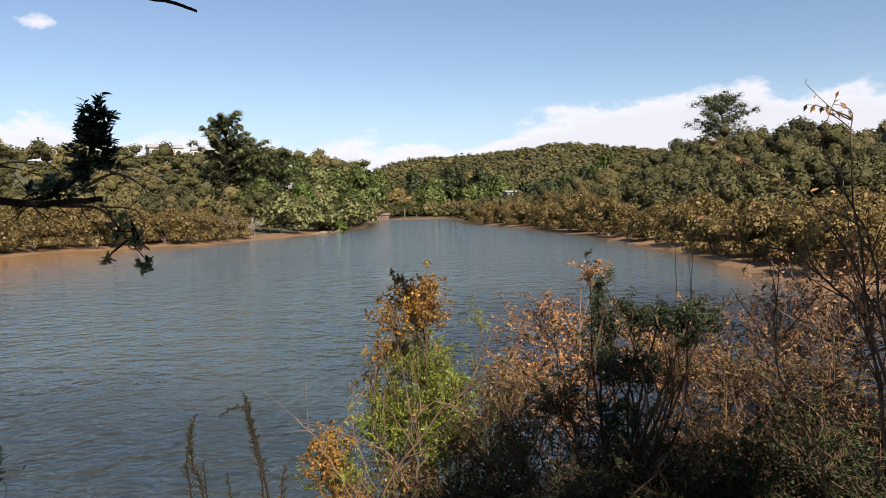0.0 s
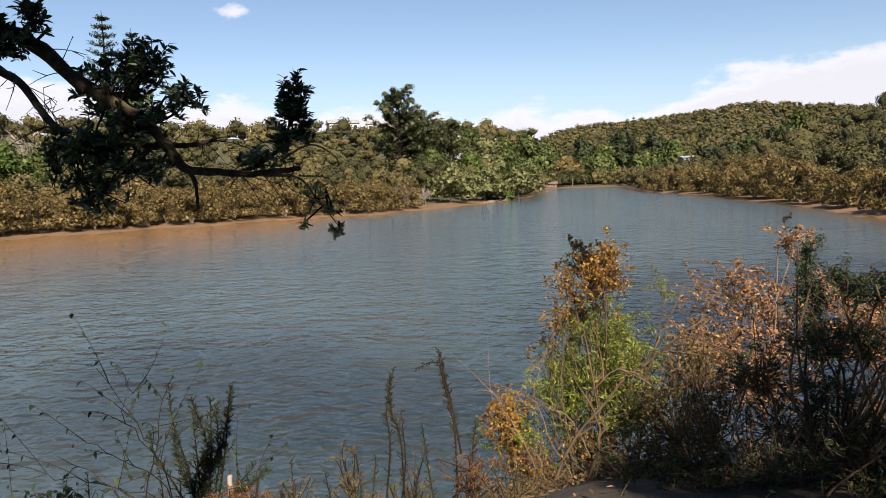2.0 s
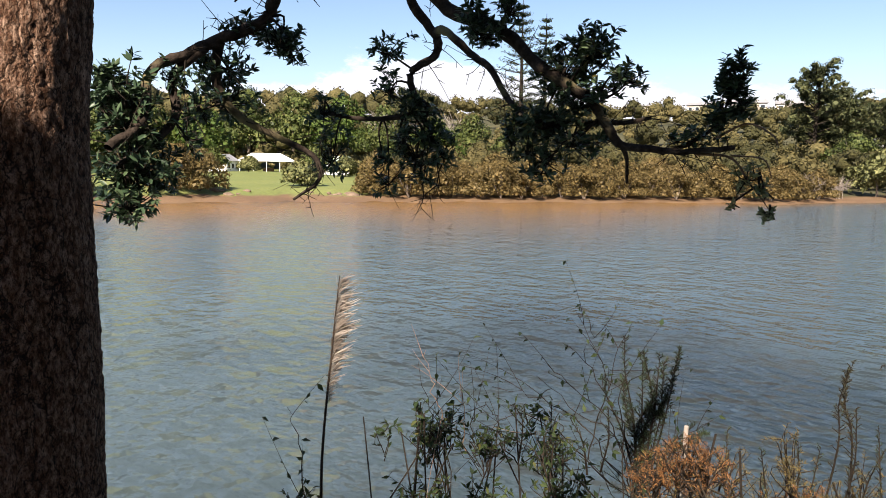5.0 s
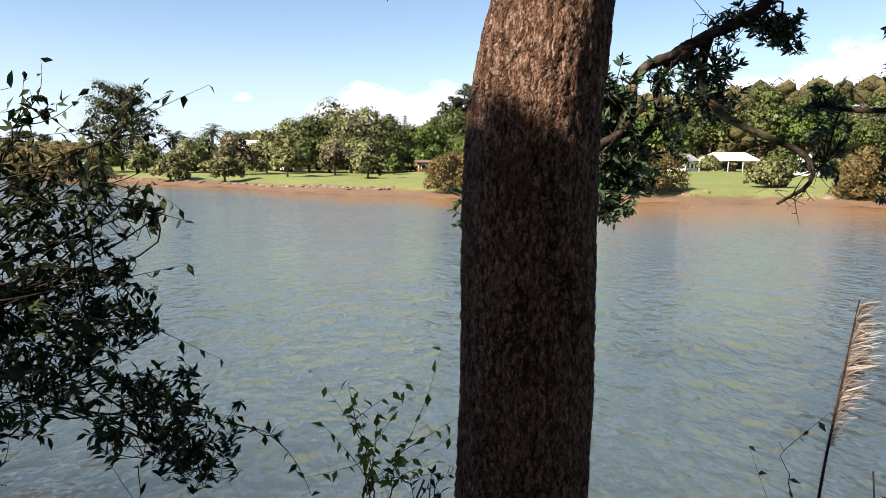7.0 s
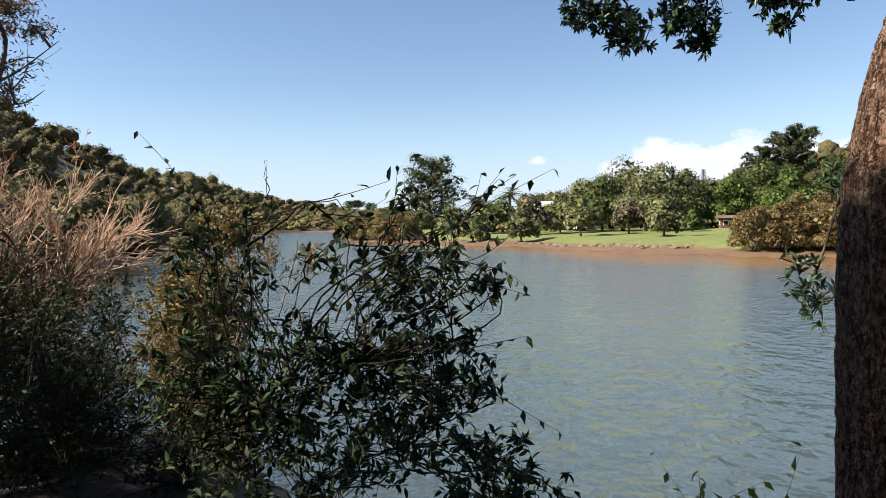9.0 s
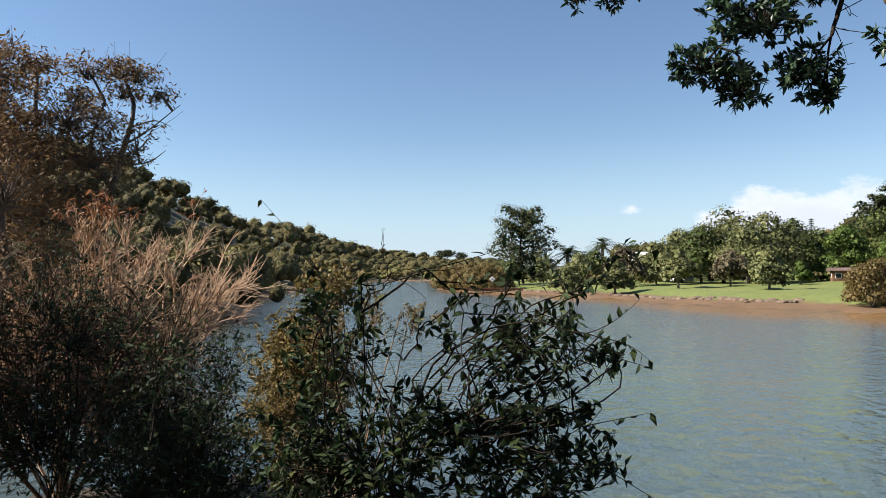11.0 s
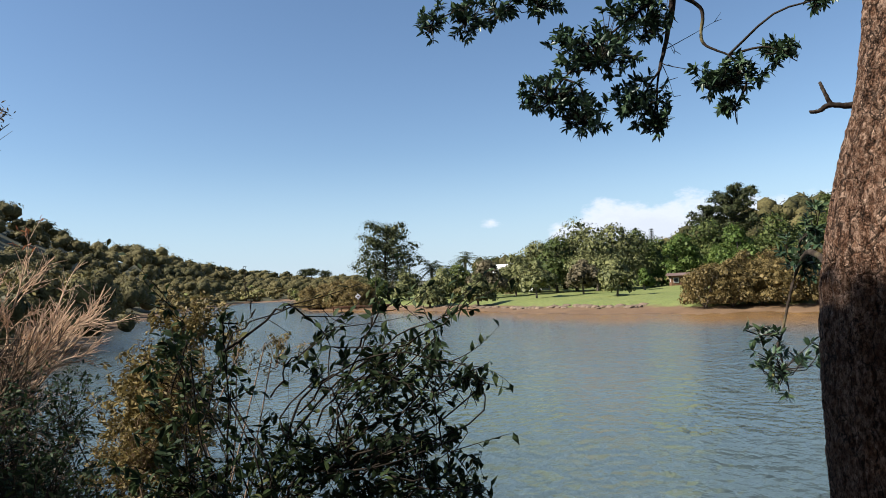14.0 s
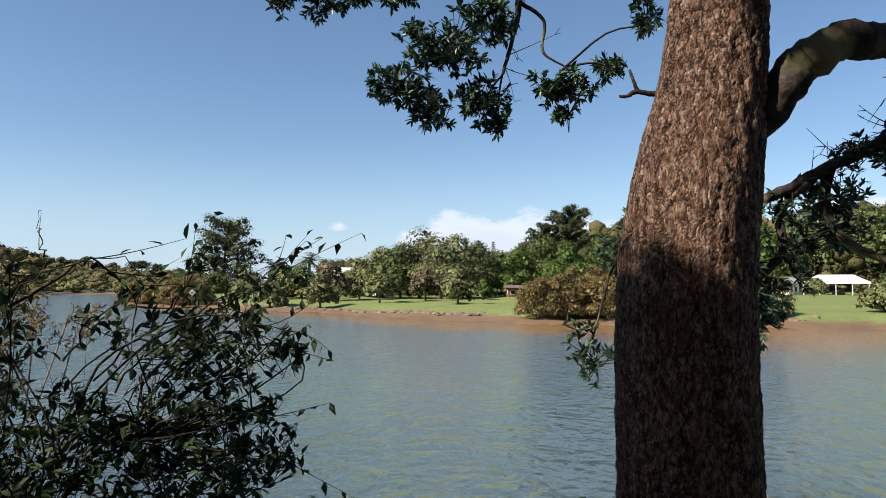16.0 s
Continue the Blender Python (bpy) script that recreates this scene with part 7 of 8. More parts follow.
kanuka_tree("slender tree with pale trunks and flat brownish crowns", [
    ([bank(-10.0, -12.2), (-10.05, -12.17, 1.6), (-10.10, -12.13, 3.56), (-10.40, -11.87, 5.14), (-10.58, -11.70, 6.19), (-10.46, -11.81, 6.8)], 0.11, 0.03),
    ([(-10.28, -11.97, 4.6), (-10.01, -12.21, 5.34), (-10.20, -12.05, 6.3)], 0.05, 0.02),
    ([(-10.47, -11.80, 5.49), (-10.77, -11.51, 5.80), (-11.19, -11.09, 6.36)], 0.03, 0.006),
    ([(-10.40, -11.87, 5.08), (-10.75, -11.5, 5.15), (-11.0, -11.28, 5.41)], 0.025, 0.006),
    ([(-10.5, -11.8, 5.8), (-10.85, -11.45, 6.0), (-11.05, -11.2, 5.9)], 0.02, 0.005)],
    [(-10.3, -11.95, 7.0, 0.35, 0.22, 16), (-10.65, -11.65, 6.9, 0.3, 0.18, 12), (-9.95, -12.2, 6.85, 0.3, 0.2, 12), (-10.85, -11.4, 6.55, 0.25, 0.15, 8), (-10.4, -11.8, 6.55, 0.4, 0.2, 12), (-10.08, -12.14, 5.95, 0.45, 0.3, 14), (-10.3, -12.0, 5.3, 0.4, 0.3, 8), (-9.8, -12.3, 6.3, 0.3, 0.25, 10), (-9.39, -12.07, 5.94, 0.95, 0.48, 40), (-9.03, -12.35, 5.21, 0.95, 0.54, 40), (-9.69, -11.82, 5.16, 0.71, 0.48, 30), (-8.75, -12.56, 4.26, 0.95, 0.65, 50), (-9.33, -12.12, 4.07, 0.83, 0.59, 46), (-9.92, -11.63, 4.41, 0.48, 0.48, 20), (-8.52, -12.72, 5.38, 0.59, 0.59, 30), (-10.28, -11.30, 5.53, 0.36, 0.48, 10)], 93)
kanuka_tree("slender tree with a dark brown ragged crown", [
    ([bank(-9.7, -12.4), (-9.76, -12.42, 1.4), (-9.43, -12.68, 3.34), (-9.29, -12.78, 5.50), (-9.31, -12.77, 6.75)], 0.10, 0.03),
    ([(-9.4, -12.7, 4.0), (-9.0, -12.9, 5.2), (-8.8, -13.1, 6.2)], 0.05, 0.02)],
    [(-9.45, -12.7, 6.95, 0.3, 0.15, 10), (-9.1, -12.9, 6.85, 0.3, 0.18, 10), (-9.25, -12.81, 5.61, 1.0, 0.66, 60), (-9.04, -12.96, 4.41, 1.1, 0.86, 70), (-8.79, -13.14, 6.21, 0.7, 0.6, 34), (-8.71, -13.2, 7.0, 0.4, 0.3, 14), (-8.4, -13.3, 6.8, 0.3, 0.3, 10), (-9.6, -12.5, 3.6, 0.9, 0.7, 50)], 94)
kanuka_tree("slender brown tree leaning over the bank", [
    ([bank(-7.9, -11.3), (-7.91, -11.31, 2.0), (-7.75, -11.43, 3.76), (-7.59, -11.54, 6.23)], 0.09, 0.03)],
    [(-7.75, -11.4, 4.4, 0.9, 0.9, 60), (-7.6, -11.5, 3.0, 1.0, 0.8, 60), (-8.3, -11.0, 3.0, 0.8, 0.7, 50), (-8.7, -10.6, 1.9, 1.0, 0.7, 60), (-7.6, -11.5, 6.3, 0.6, 0.35, 26), (-7.5, -11.6, 5.6, 0.6, 0.4, 24)], 95)


# gorse sprigs, stems and seed heads in front
def gorse_sprig(label, paths, seed, mat, spine=0.03, dense=200):
    rng = np.random.default_rng(seed)
    ob = thing("gorse_sprig", (0, 0, 0), label, "gorse", "gorse sprigs on the bank")
    lines, pos, way = [], [], []
    for pts in paths:
        main = spline(pts, 14)
        sub = [main]
        for f in np.linspace(2.0, 12.9, max(14, int(np.linalg.norm(main[-1] - main[0]) / 0.016))):
            i = int(f)
            along_ = unit(main[i + 1] - main[i])
            d = unit(unit(np.cross(along_, rng.normal(size=3))) + along_ * 0.7 + [0, 0, 0.15])
            q = np.linspace(0, 1, 4)[:, None]
            sub.append(main[i] * (i + 1 - f) + main[i + 1] * (f - i) + q * d * spine * rng.uniform(0.7, 2.0) * (1.15 - 0.05 * f))
        for k, s in enumerate(sub):
            lines.append((s, np.linspace(0.006 if k == 0 else 0.0028, 0.0012, len(s))))
            n = dense // 2 if k == 0 else 12
            f = rng.uniform(0.12, 1, n) * (len(s) - 1)
            i = np.clip(f.astype(int), 0, len(s) - 2)
            u = (f - i)[:, None]
            pos.append(s[i] * (1 - u) + s[i + 1] * u)
            t = unit(s[i + 1] - s[i])
            way.append(unit(np.cross(t, rng.normal(size=(n, 3)))) + t * 0.8)
    V, F = tubes(lines, 3)
    tagged(put("stem_growth", mesh_of("stem_growth", V, F, M_DARKWOOD), ob), kind="stuff")
    V, F = leaves(np.concatenate(pos), np.concatenate(way), spine * 0.55, rng, 0.19, 0.8, 0.05)
    put("spine_growth", mesh_of("spine_growth", V, F, mat), ob)
    return ob


gorse_sprig("upright dark green gorse sprigs", [[bank(-1.7, 2.3), (-1.75, 2.34, 1.51), (-1.70, 2.38, 1.73), (-1.74, 2.35, 1.96)], [bank(-1.68, 2.35), (-1.73, 2.35, 1.50), (-1.66, 2.41, 1.73), (-1.61, 2.43, 1.98)],
                                                [bank(-1.7, 2.35), (-1.70, 2.36, 1.5), (-1.67, 2.40, 1.7), (-1.67, 2.41, 1.92)],
                                                [bank(-1.7, 2.35), (-1.72, 2.36, 1.4), (-1.78, 2.33, 1.62), (-1.82, 2.32, 1.82)], [bank(-1.7, 2.35), (-1.66, 2.40, 1.4), (-1.58, 2.45, 1.55), (-1.5, 2.5, 1.62)], [bank(-1.7, 2.35), (-1.72, 2.36, 1.4), (-1.72, 2.37, 1.6), (-1.70, 2.4, 1.8)]], 101, M_GORSE)
M_RUSTGORSE = leaf_material("rusty_gorse_spine", [(0.0, (0.02, 0.02, 0.01)), (0.5, (0.045, 0.043, 0.019)), (0.85, (0.065, 0.07, 0.026)), (1.0, (0.2, 0.11, 0.04))], 0.7, 0.1)
gorse_sprig("fan of upright dark gorse spikes", [[(-1.74, 2.35, 1.35), (-1.76, 2.34, 1.63), (-1.80, 2.31, 1.86), (-1.81, 2.31, 2.02)], [(-1.73, 2.36, 1.35), (-1.73, 2.35, 1.68), (-1.74, 2.35, 1.92)], [(-1.72, 2.36, 1.35), (-1.69, 2.38, 1.68), (-1.68, 2.39, 1.95)], [(-1.70, 2.37, 1.35), (-1.65, 2.41, 1.68), (-1.61, 2.43, 1.99)], [(-1.74, 2.35, 1.35), (-1.80, 2.31, 1.59), (-1.86, 2.27, 1.74), (-1.87, 2.26, 1.84)], [(-1.70, 2.37, 1.35), (-1.62, 2.42, 1.55), (-1.54, 2.47, 1.65)], [(-1.71, 2.37, 1.35), (-1.68, 2.39, 1.58), (-1.64, 2.41, 1.81)], [(-1.74, 2.35, 1.35), (-1.75, 2.34, 1.53), (-1.78, 2.33, 1.72)]], 99, M_GORSE, 0.028, 130)
gorse_sprig("small dark green gorse sprigs on the bank edge", [[(-2.16, 2.03, 1.42), (-2.15, 2.04, 1.54), (-2.15, 2.03, 1.67)], [(-1.92, 2.23, 1.37), (-1.94, 2.21, 1.53), (-1.99, 2.18, 1.63)], [(-1.87, 2.26, 1.39), (-1.85, 2.28, 1.54), (-1.85, 2.27, 1.69)], [(-1.48, 2.61, 1.31), (-1.46, 2.62, 1.47), (-1.46, 2.62, 1.61)], [(-1.21, 2.72, 1.28), (-1.19, 2.73, 1.44), (-1.20, 2.72, 1.61)], [(-1.17, 2.74, 1.28), (-1.14, 2.74, 1.42), (-1.12, 2.75, 1.60)], [(-0.90, 2.92, 1.25), (-0.93, 2.91, 1.49), (-0.95, 2.91, 1.69)], [(-1.29, 2.69, 1.28), (-1.31, 2.68, 1.41), (-1.33, 2.67, 1.55)], [(-2.05, 2.13, 1.39), (-2.05, 2.12, 1.49), (-2.05, 2.12, 1.72)]], 103, M_GORSE, 0.022, 70)
gorse_sprig("tall rusty gorse stems with drooping tips", [[(-1.10, 2.76, 1.29), (-1.06, 2.77, 1.63), (-1.07, 2.77, 1.81), (-1.03, 2.78, 1.99)], [(-1.04, 2.78, 1.29), (-1.00, 2.79, 1.55), (-1.01, 2.79, 1.79)], [(-0.76, 2.85, 1.59), (-0.80, 2.84, 1.85), (-0.85, 2.83, 2.00), (-0.94, 2.81, 1.98)], [(-0.80, 2.84, 1.80), (-0.83, 2.83, 1.95), (-0.84, 2.83, 2.06)], [(-0.98, 2.80, 1.29), (-0.95, 2.80, 1.48), (-0.90, 2.81, 1.64)]], 104, M_RUSTGORSE, 0.022, 80)
gorse_sprig("gorse sprigs browning along the stem", [[bank(-0.78, 2.8), (-0.78, 2.84, 1.59), (-0.81, 2.84, 1.85), (-0.84, 2.85, 2.04)], [bank(-1.02, 2.75), (-1.01, 2.79, 1.53), (-1.05, 2.78, 1.79), (-1.05, 2.77, 1.95)],
                                                    [bank(-0.7, 2.85), (-0.72, 2.88, 1.5), (-0.7, 2.9, 1.72)]], 102, M_RUSTGORSE, 0.024, 90)
for _k, (_c, _m, _l) in enumerate((
        ([(-1.79, 2.44, 1.40, 0.22, 0.10, 30), (-2.09, 2.22, 1.42, 0.20, 0.09, 18)], M_GORSE, "low green gorse and weeds on the bank edge"),
        ([(-1.55, 2.5, 1.36, 0.12, 0.08, 26), (-0.70, 2.84, 1.42, 0.14, 0.10, 26), (-1.2, 2.7, 1.33, 0.1, 0.06, 16), (-1.71, 2.37, 1.49, 0.12, 0.07, 24), (-1.11, 2.65, 1.41, 0.07, 0.05, 14), (-0.71, 2.81, 1.57, 0.11, 0.07, 26)], M_GORSEDRY, "dry straw-coloured gorse on the bank edge"),
        ([(-1.31, 2.68, 1.37, 0.27, 0.12, 36), (-0.98, 2.80, 1.44, 0.15, 0.15, 26), (-0.55, 2.9, 1.42, 0.22, 0.13, 40), (-1.59, 2.44, 1.44, 0.14, 0.10, 26), (-1.41, 2.53, 1.49, 0.10, 0.12, 18), (-1.20, 2.67, 1.54, 0.12, 0.15, 26), (-1.06, 2.72, 1.39, 0.15, 0.07, 24)], M_KANUKA, "low olive gorse and weeds on the bank edge"))):
    shrub("gorse_bush", _l, [bank(_c[0][0], _c[0][1] - 0.05), bank(_c[-1][0], _c[-1][1] - 0.05)], _c, 105 + _k, _m, M_DARKWOOD, 0.02, 40, 0.9, "blade", 0.12, 0.003, 0.005, "gorse", wild=0.04)
shrub("weeds", "low dark weeds along the bank edge", [bank(-2.3, 1.5), bank(-2.0, 1.8), bank(-1.75, 2.05), bank(-2.55, 1.05)],
      [(-2.56, 1.12, 1.36, 0.12, 0.10, 14), (-2.25, 1.52, 1.38, 0.16, 0.14, 30), (-2.05, 1.72, 1.40, 0.14, 0.10, 20), (-1.85, 1.95, 1.42, 0.16, 0.14, 40), (-2.36, 1.66, 1.63, 0.14, 0.09, 14), (-2.20, 1.84, 1.56, 0.16, 0.08, 20), (-2.01, 2.02, 1.57, 0.16, 0.11, 26), (-2.08, 1.97, 1.70, 0.07, 0.07, 6)], 109, M_NEAR, M_DARKWOOD, 0.035, 8, 0.8, "blade", 0.42, 0.0025, 0.005, "weeds", wild=0.04)
twig_clump("weed_stems", "wiry dark stems arching over the bank edge, few leaves", [[(-1.76, 2.34, 1.35), (-1.83, 2.29, 1.61), (-1.98, 2.18, 1.77), (-2.09, 2.09, 1.89)], [(-1.78, 2.32, 1.33), (-1.91, 2.23, 1.56), (-2.09, 2.09, 1.72), (-2.25, 1.94, 1.76)], [(-1.84, 2.28, 1.34), (-1.99, 2.17, 1.53), (-2.16, 2.03, 1.64), (-2.30, 1.88, 1.55)], [(-1.92, 2.23, 1.45), (-1.88, 2.26, 1.70), (-1.84, 2.28, 1.89), (-1.81, 2.31, 2.05)], [(-1.74, 2.35, 1.45), (-1.83, 2.29, 1.66), (-1.93, 2.22, 1.90), (-1.91, 2.23, 2.07)], [(-2.10, 1.95, 1.44), (-2.15, 1.90, 1.57), (-2.19, 1.86, 1.70), (-2.21, 1.84, 1.71)], [(-1.65, 2.40, 1.42), (-1.60, 2.44, 1.57), (-1.50, 2.49, 1.67)], [(-2.24, 1.81, 1.48), (-2.25, 1.80, 1.62), (-2.25, 1.79, 1.74)]], 115, M_DARKWOOD, 0.0034, 5, M_NEAR, "weeds", bud=0.03)
twig_clump("weed_stems", "pale dry weed stems on the bank edge", [[(-2.31, 1.73, 1.53), (-2.33, 1.70, 1.67), (-2.36, 1.67, 1.81), (-2.38, 1.64, 1.96)], [(-2.26, 1.78, 1.51), (-2.27, 1.77, 1.67), (-2.29, 1.76, 1.80)], [(-2.07, 2.10, 1.42), (-2.10, 2.08, 1.53), (-2.12, 2.06, 1.59)], [(-2.07, 2.11, 1.40), (-2.08, 2.10, 1.50), (-2.09, 2.09, 1.55)]], 116, M_DRY, 0.003, 3, None, "weeds")
shrub("weeds", "dark leafy sprigs on the bank edge", [bank(-2.35, 1.65), bank(-2.2, 1.85)], [(-2.39, 1.63, 1.69, 0.03, 0.09, 12), (-2.34, 1.69, 1.63, 0.06, 0.07, 10), (-2.30, 1.73, 1.66, 0.04, 0.06, 8), (-2.37, 1.66, 1.58, 0.09, 0.04, 14), (-2.19, 1.86, 1.56, 0.07, 0.05, 10), (-2.48, 1.50, 1.63, 0.04, 0.03, 6), (-2.08, 1.97, 1.70, 0.02, 0.07, 0)], 117, M_NEAR, M_DARKWOOD, 0.03, 7, 0.9, "blade", 0.45, 0.0025, 0.004, "weeds", wild=0.02)
twig_clump("weed_stems", "thin wiry weed stems with small dark leaves", [
    [bank(-2.55, 1.2), (-2.57, 1.17, 1.33), (-2.59, 1.13, 1.62), (-2.61, 1.10, 1.79)],
    [bank(-2.15, 1.6), (-2.18, 1.61, 1.37), (-2.23, 1.56, 1.70), (-2.29, 1.51, 1.97)],
    [bank(-2.2, 1.6), (-2.20, 1.60, 1.37), (-2.25, 1.54, 1.55), (-2.24, 1.55, 1.75)],
    [bank(-1.8, 1.9), (-1.86, 1.87, 1.44), (-1.99, 1.77, 1.64), (-2.08, 1.70, 1.76)],
    [bank(-1.6, 2.1), (-1.65, 2.11, 1.51), (-1.83, 2.01, 1.74), (-1.98, 1.91, 1.88)],
    [bank(-1.6, 2.1), (-1.67, 2.10, 1.55), (-1.73, 2.06, 1.90), (-1.85, 1.99, 2.17)]], 111, M_DARKWOOD, 0.0032, 5, M_NEAR, "weeds")
twig_clump("weed_stems", "young lime-green leafy stems on the bank", [[(-3.15, -0.32, 1.33), (-3.15, -0.36, 1.60), (-3.15, -0.40, 1.80)], [(-3.15, -0.25, 1.33), (-3.15, -0.23, 1.52), (-3.14, -0.19, 1.61)], [(-3.15, -0.36, 1.36), (-3.15, -0.34, 1.43), (-3.14, -0.18, 1.46)], [(-3.15, -0.31, 1.33), (-3.15, -0.33, 1.48), (-3.15, -0.36, 1.57)]], 112, M_TWIG, 0.0035, 4, M_LIME, "weeds", bud=0.051)
shrub("weeds", "dark leafy sprigs beside the trunk", [bank(-3.1, -0.15), bank(-2.2, -0.5)],
      [(-3.1, -0.1, 1.42, 0.12, 0.08, 9), (-2.62, 0.66, 1.3, 0.1, 0.06, 6)], 113, M_NEAR, M_DARKWOOD, 0.04, 10, 0.9, "blade", 0.4, 0.003, 0.005, "weeds", wild=0.02)


def pampas_plume():
    rng = np.random.default_rng(121)
    ob = thing("pampas_plume", (0, 0, 0), "feathery brown pampas plume blown to one side", "pampas grass")
    line = spline([bank(-2.55, 1.2), (-2.54, 1.21, 1.33), (-2.53, 1.22, 1.67), (-2.51, 1.25, 2.03), (-2.49, 1.27, 2.31)], 40)
    V, F = tubes([(line, np.linspace(0.008, 0.002, 40))], 6)
    put("stalk", mesh_of("stalk", V, F, M_DARKWOOD), ob)
    blow = unit(np.array([0.44, 0.9, 0.0]))
    for name, lo, mat, n, reach in (("seed_head", 1.50, M_PLUMEDARK, 1500, 0.03), ("plume_hair", 1.78, M_PLUME, 620, 0.11)):
        hair = name == "plume_hair"
        z = rng.uniform(lo, 2.29, n)
        p = np.stack([np.interp(z, line[:, 2], line[:, k]) for k in range(3)], 1)
        side = rng.uniform(0, 1, (n, 1))
        w = blow * (0.3 + 0.95 * side ** 0.6 if hair else 0.15 * side) + rng.normal(size=(n, 3)) * (0.24 if hair else 0.12) + [0, 0, 0.75]
        length = reach * rng.uniform(0.4, 1.0, n) * (0.3 + 0.7 * np.sin(math.pi * np.clip((z - lo) / (2.4 - lo), 0, 1) ** 0.9))
        V, F = leaves(p, w, length, rng, 0.008 if hair else 0.07, 0.8, 0.25)
        put(name, mesh_of(name, V, F, mat), ob)
    return ob


pampas_plume()
shrub("gorse_bush", "dry rust-brown gorse round the stake", [bank(-1.2, 1.9), bank(-1.0, 2.0)], [(-1.32, 1.88, 1.77, 0.10, 0.05, 30), (-1.24, 1.91, 1.75, 0.12, 0.06, 30), (-1.39, 1.85, 1.69, 0.10, 0.05, 24)], 118, M_GORSEDRY, M_DARKWOOD, 0.02, 40, 0.9, "blade", 0.12, 0.003, 0.005, "gorse", wild=0.04)
_p = thing("marker_stake", (-1.35, 1.97, 1.83), "short weathered white stake in the gorse", "stake")
boxpart("stake", (0.015, 0.018, 0.6), (0, 0, -0.3), M_PALE, _p, 20, 0.003)


# ---- sign, landing posts and stones on the far bank ----
def sign_post():
    p = stand(109.2, 98.0, 0.2)
    ob = thing("river_sign", p, "white diamond sign on a post at the mud edge", "sign", turn=109.2)
    boxpart("post", (0.12, 0.12, 2.2), (0, 0, 1.1), M_BROWN, ob)
    b = box(bmesh.new(), (0.62, 0.05, 0.62), (0, 0, 0), 0, 0.01)
    bmesh.ops.rotate(b, verts=b.verts[:], cent=(0, 0, 0), matrix=Matrix.Rotation(radians(45), 3, "Y"))
    bmesh.ops.translate(b, verts=b.verts[:], vec=(0, -0.09, 2.0))
    part("board", b, M_WHITE, ob)
    boxpart("bar", (0.3, 0.02, 0.1), (0, -0.125, 2.0), M_BROWN, ob, bevel=0.004)


def landing():
    p = stand(109.0, 97.5, 0.3)
    ob = thing("timber_landing", (p[0], p[1], 0.0), "low brown timber landing on posts at the mud edge", "landing", turn=109.0)
    for k in range(8):
        boxpart("post", (0.16, 0.16, 0.9), (-3.8 + k * 1.08, 0, 0.25), M_BROWN, ob)
    for y in (-0.12, 0.12):
        boxpart("rail", (8.0, 0.06, 0.2), (0, y, 0.56), M_BROWN, ob)
    return ob


sign_post()
landing()
M_STONE = plain_material("brown_shore_stone", (0.1, 0.07, 0.05), (0.26, 0.19, 0.13), 1.5, 0.9, 0.5, 0.03)


def stone_mesh(seed):
    rng = np.random.default_rng(seed)
    bm = bmesh.new()
    bmesh.ops.create_icosphere(bm, subdivisions=2, radius=0.5)
    for v in bm.verts:
        v.co *= 1 + 0.25 * noise.noise(v.co * 2.3 + Vector((seed, 0, 0)))
        v.co.z *= 0.6
    me = bpy.data.meshes.new("stone")
    bm.to_mesh(me)
    bm.free()
    me.materials.append(M_STONE)
    return me


_stones = [stone_mesh(s) for s in (1, 2, 3, 4)]
_rng3 = np.random.default_rng(9)
for _k in range(150):
    _a = _rng3.choice([_rng3.uniform(86, 107), _rng3.uniform(8.6, 10.6), _rng3.uniform(52, 64)], p=[0.7, 0.18, 0.12])
    _r = float(shore_at(_a)) + _rng3.uniform(5.5, 7.8) * (0.35 if _a < 11 else 1)
    _s = put("shore_stone", _stones[_k % 4])
    _sc = _rng3.uniform(0.3, 0.95)
    _s.matrix_world = pose(*stand(_a, _r, 0.02), 0, 0, _rng3.uniform(0, 360)) @ Matrix.Diagonal((_sc * 1.3, _sc, _sc, 1))
    tagged(_s, "rough brown stone on the shore bank", "stone", "stones along the shore")


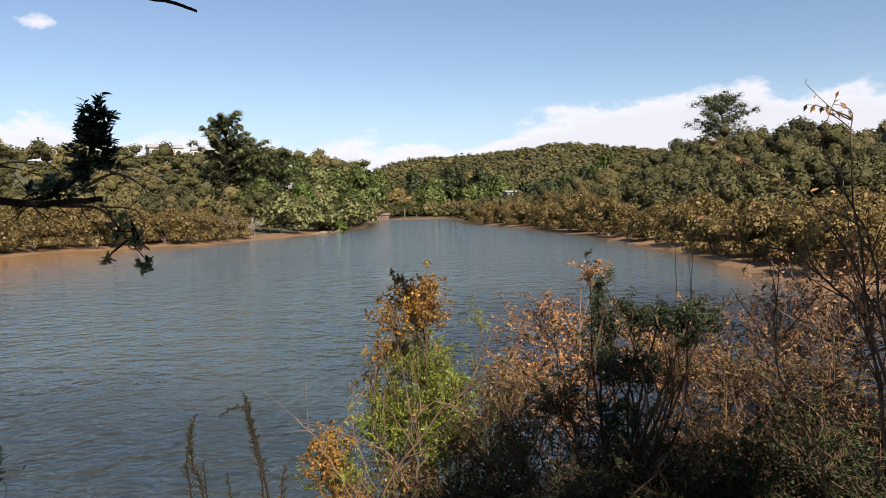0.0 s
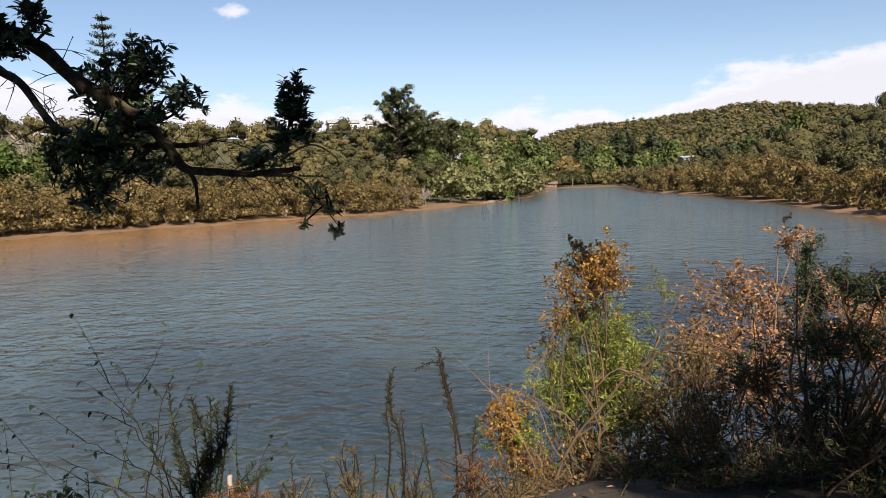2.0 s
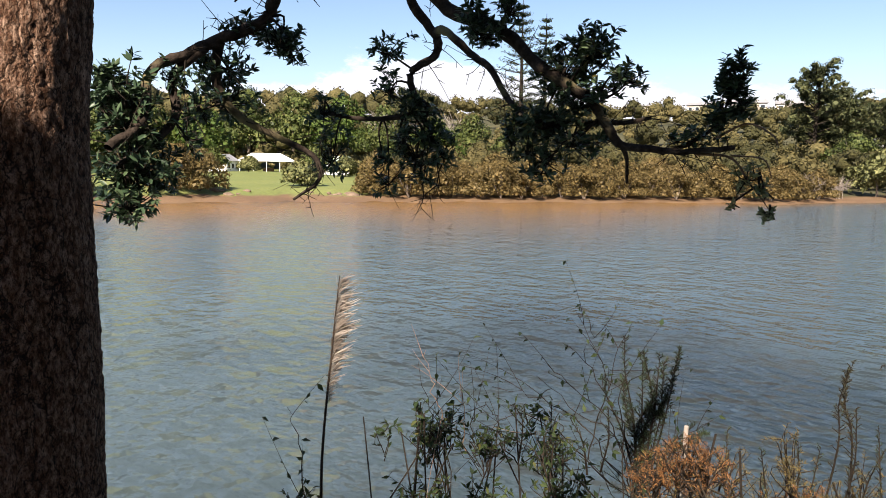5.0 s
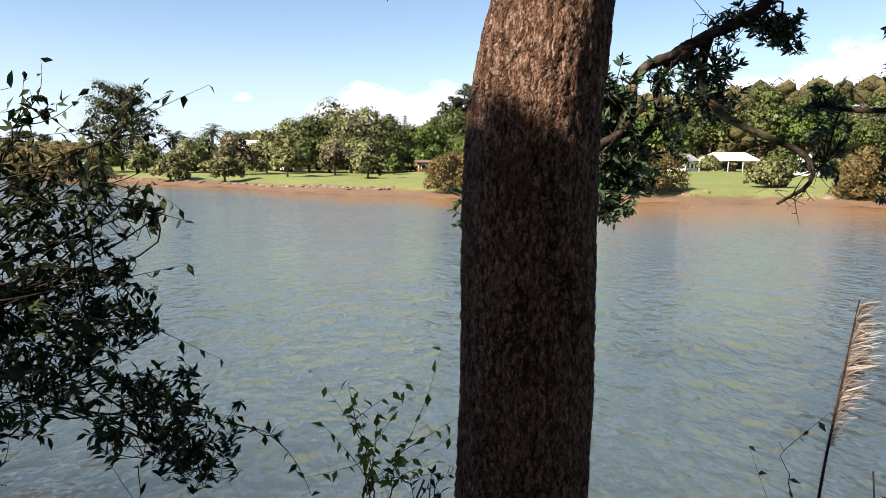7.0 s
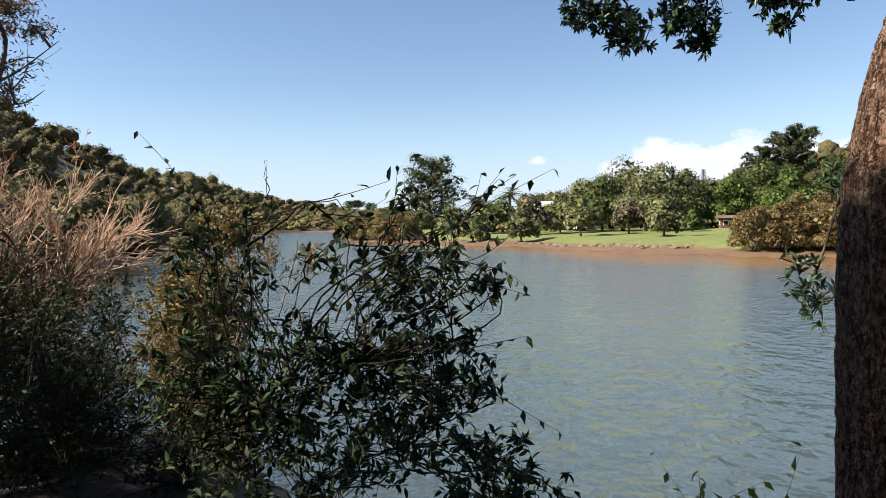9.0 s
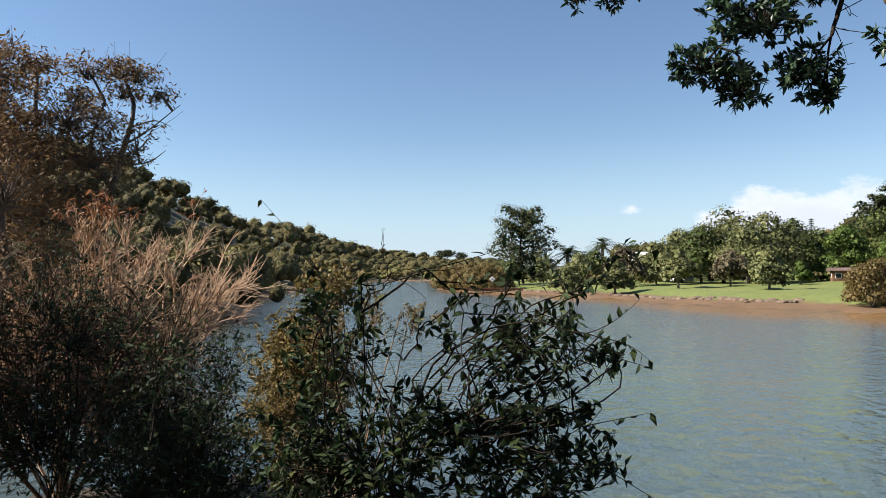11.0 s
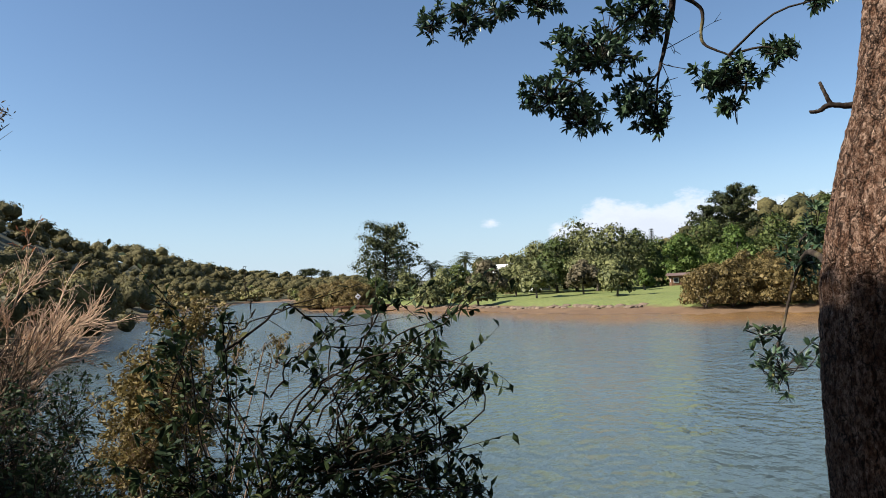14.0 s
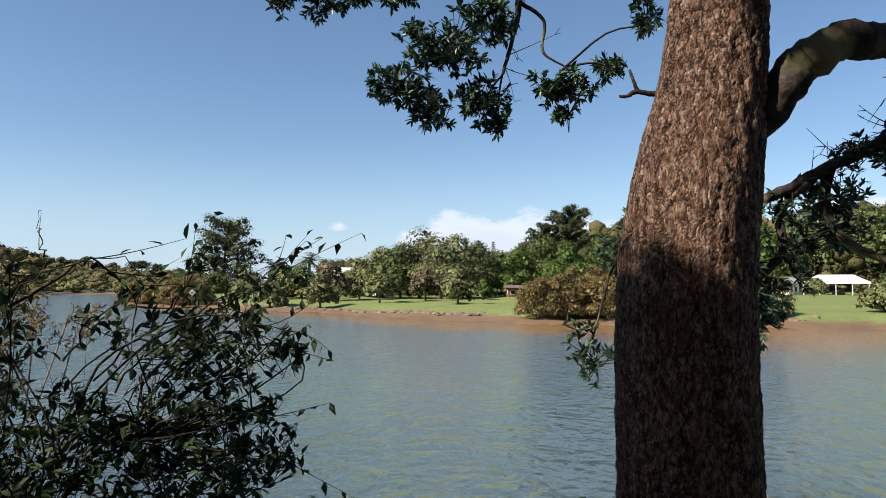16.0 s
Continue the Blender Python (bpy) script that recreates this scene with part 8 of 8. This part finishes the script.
# ---- unseen tree added behind the path, its crown clumps set to shade the bank ----
def shade_tree():
    rng = np.random.default_rng(131)
    ob = thing("shade_tree", bank(1.0, -7.5), "unseen evergreen tree added behind the path to shade the bank", "tree")
    b = np.array(bank(1.0, -7.5))
    lines = [limb([(0, 0, 0), (0.1, 0.2, 2.2), (-0.3, 0.8, 4.8), (-1.0, 1.8, 6.4)], 0.24, 0.09, rng)]
    blobs = []
    for x, y, z, rx, rz in ((-0.08, -5.28, 6.94, 1.00, 0.72), (-0.05, -5.67, 6.42, 1.20, 0.60), (-0.72, -3.12, 7.6, 0.36, 0.24), (-0.1, -5.0, 7.0, 0.7, 0.42), (3.8, -2.4, 7.3, 0.8, 0.4), (0.3, 0.8, 6.8, 1.3, 0.6), (0.9, 2.0, 6.6, 1.0, 0.5), (-0.4, 1.8, 7.0, 0.9, 0.5), (-1.52, -11.71, 7.50, 0.90, 0.50), (-0.74, -10.11, 7.40, 0.60, 0.40)):
        c = np.array([x, y, z]) - b
        blobs.append((c, (rx, rx, rz)))
        lines.append((spline([(-0.5, 1.0, 5.2), c * 0.5 + np.array([-0.3, 0.6, 2.7]), c], 10), np.linspace(0.07, 0.02, 10)))
    V, F = tubes(lines, 7)
    put("trunk", mesh_of("trunk", V, F, M_WOOD, True), ob)
    put("crown", crown_mesh("crown", blobs, 11500, 0.2, M_DARK, 133, 0.5, -1.0, 0), ob)


shade_tree()


def leaf_litter():
    """Fallen leaves on the bank underfoot."""
    rng = np.random.default_rng(141)
    n = 9000
    a, r = rng.uniform(-60, 300, n), 9.0 * np.sqrt(rng.uniform(0.0, 1, n))
    keep = r < near_at(a) * 0.75
    a, r = a[keep], r[keep]
    P = np.stack([-np.sin(np.radians(a)) * r, np.cos(np.radians(a)) * r, ground_height(a, r) + 0.045], -1)
    way = rng.normal(size=P.shape) * [1, 1, 0.15]
    V, F = leaves(P, way, 0.05, rng, 0.4, 0.35, 0.1)
    tagged(put("leaf_litter", mesh_of("leaf_litter", V, F, M_UMBER)), "dry brown leaves fallen on the bank", "leaf litter", kind="stuff")


leaf_litter()
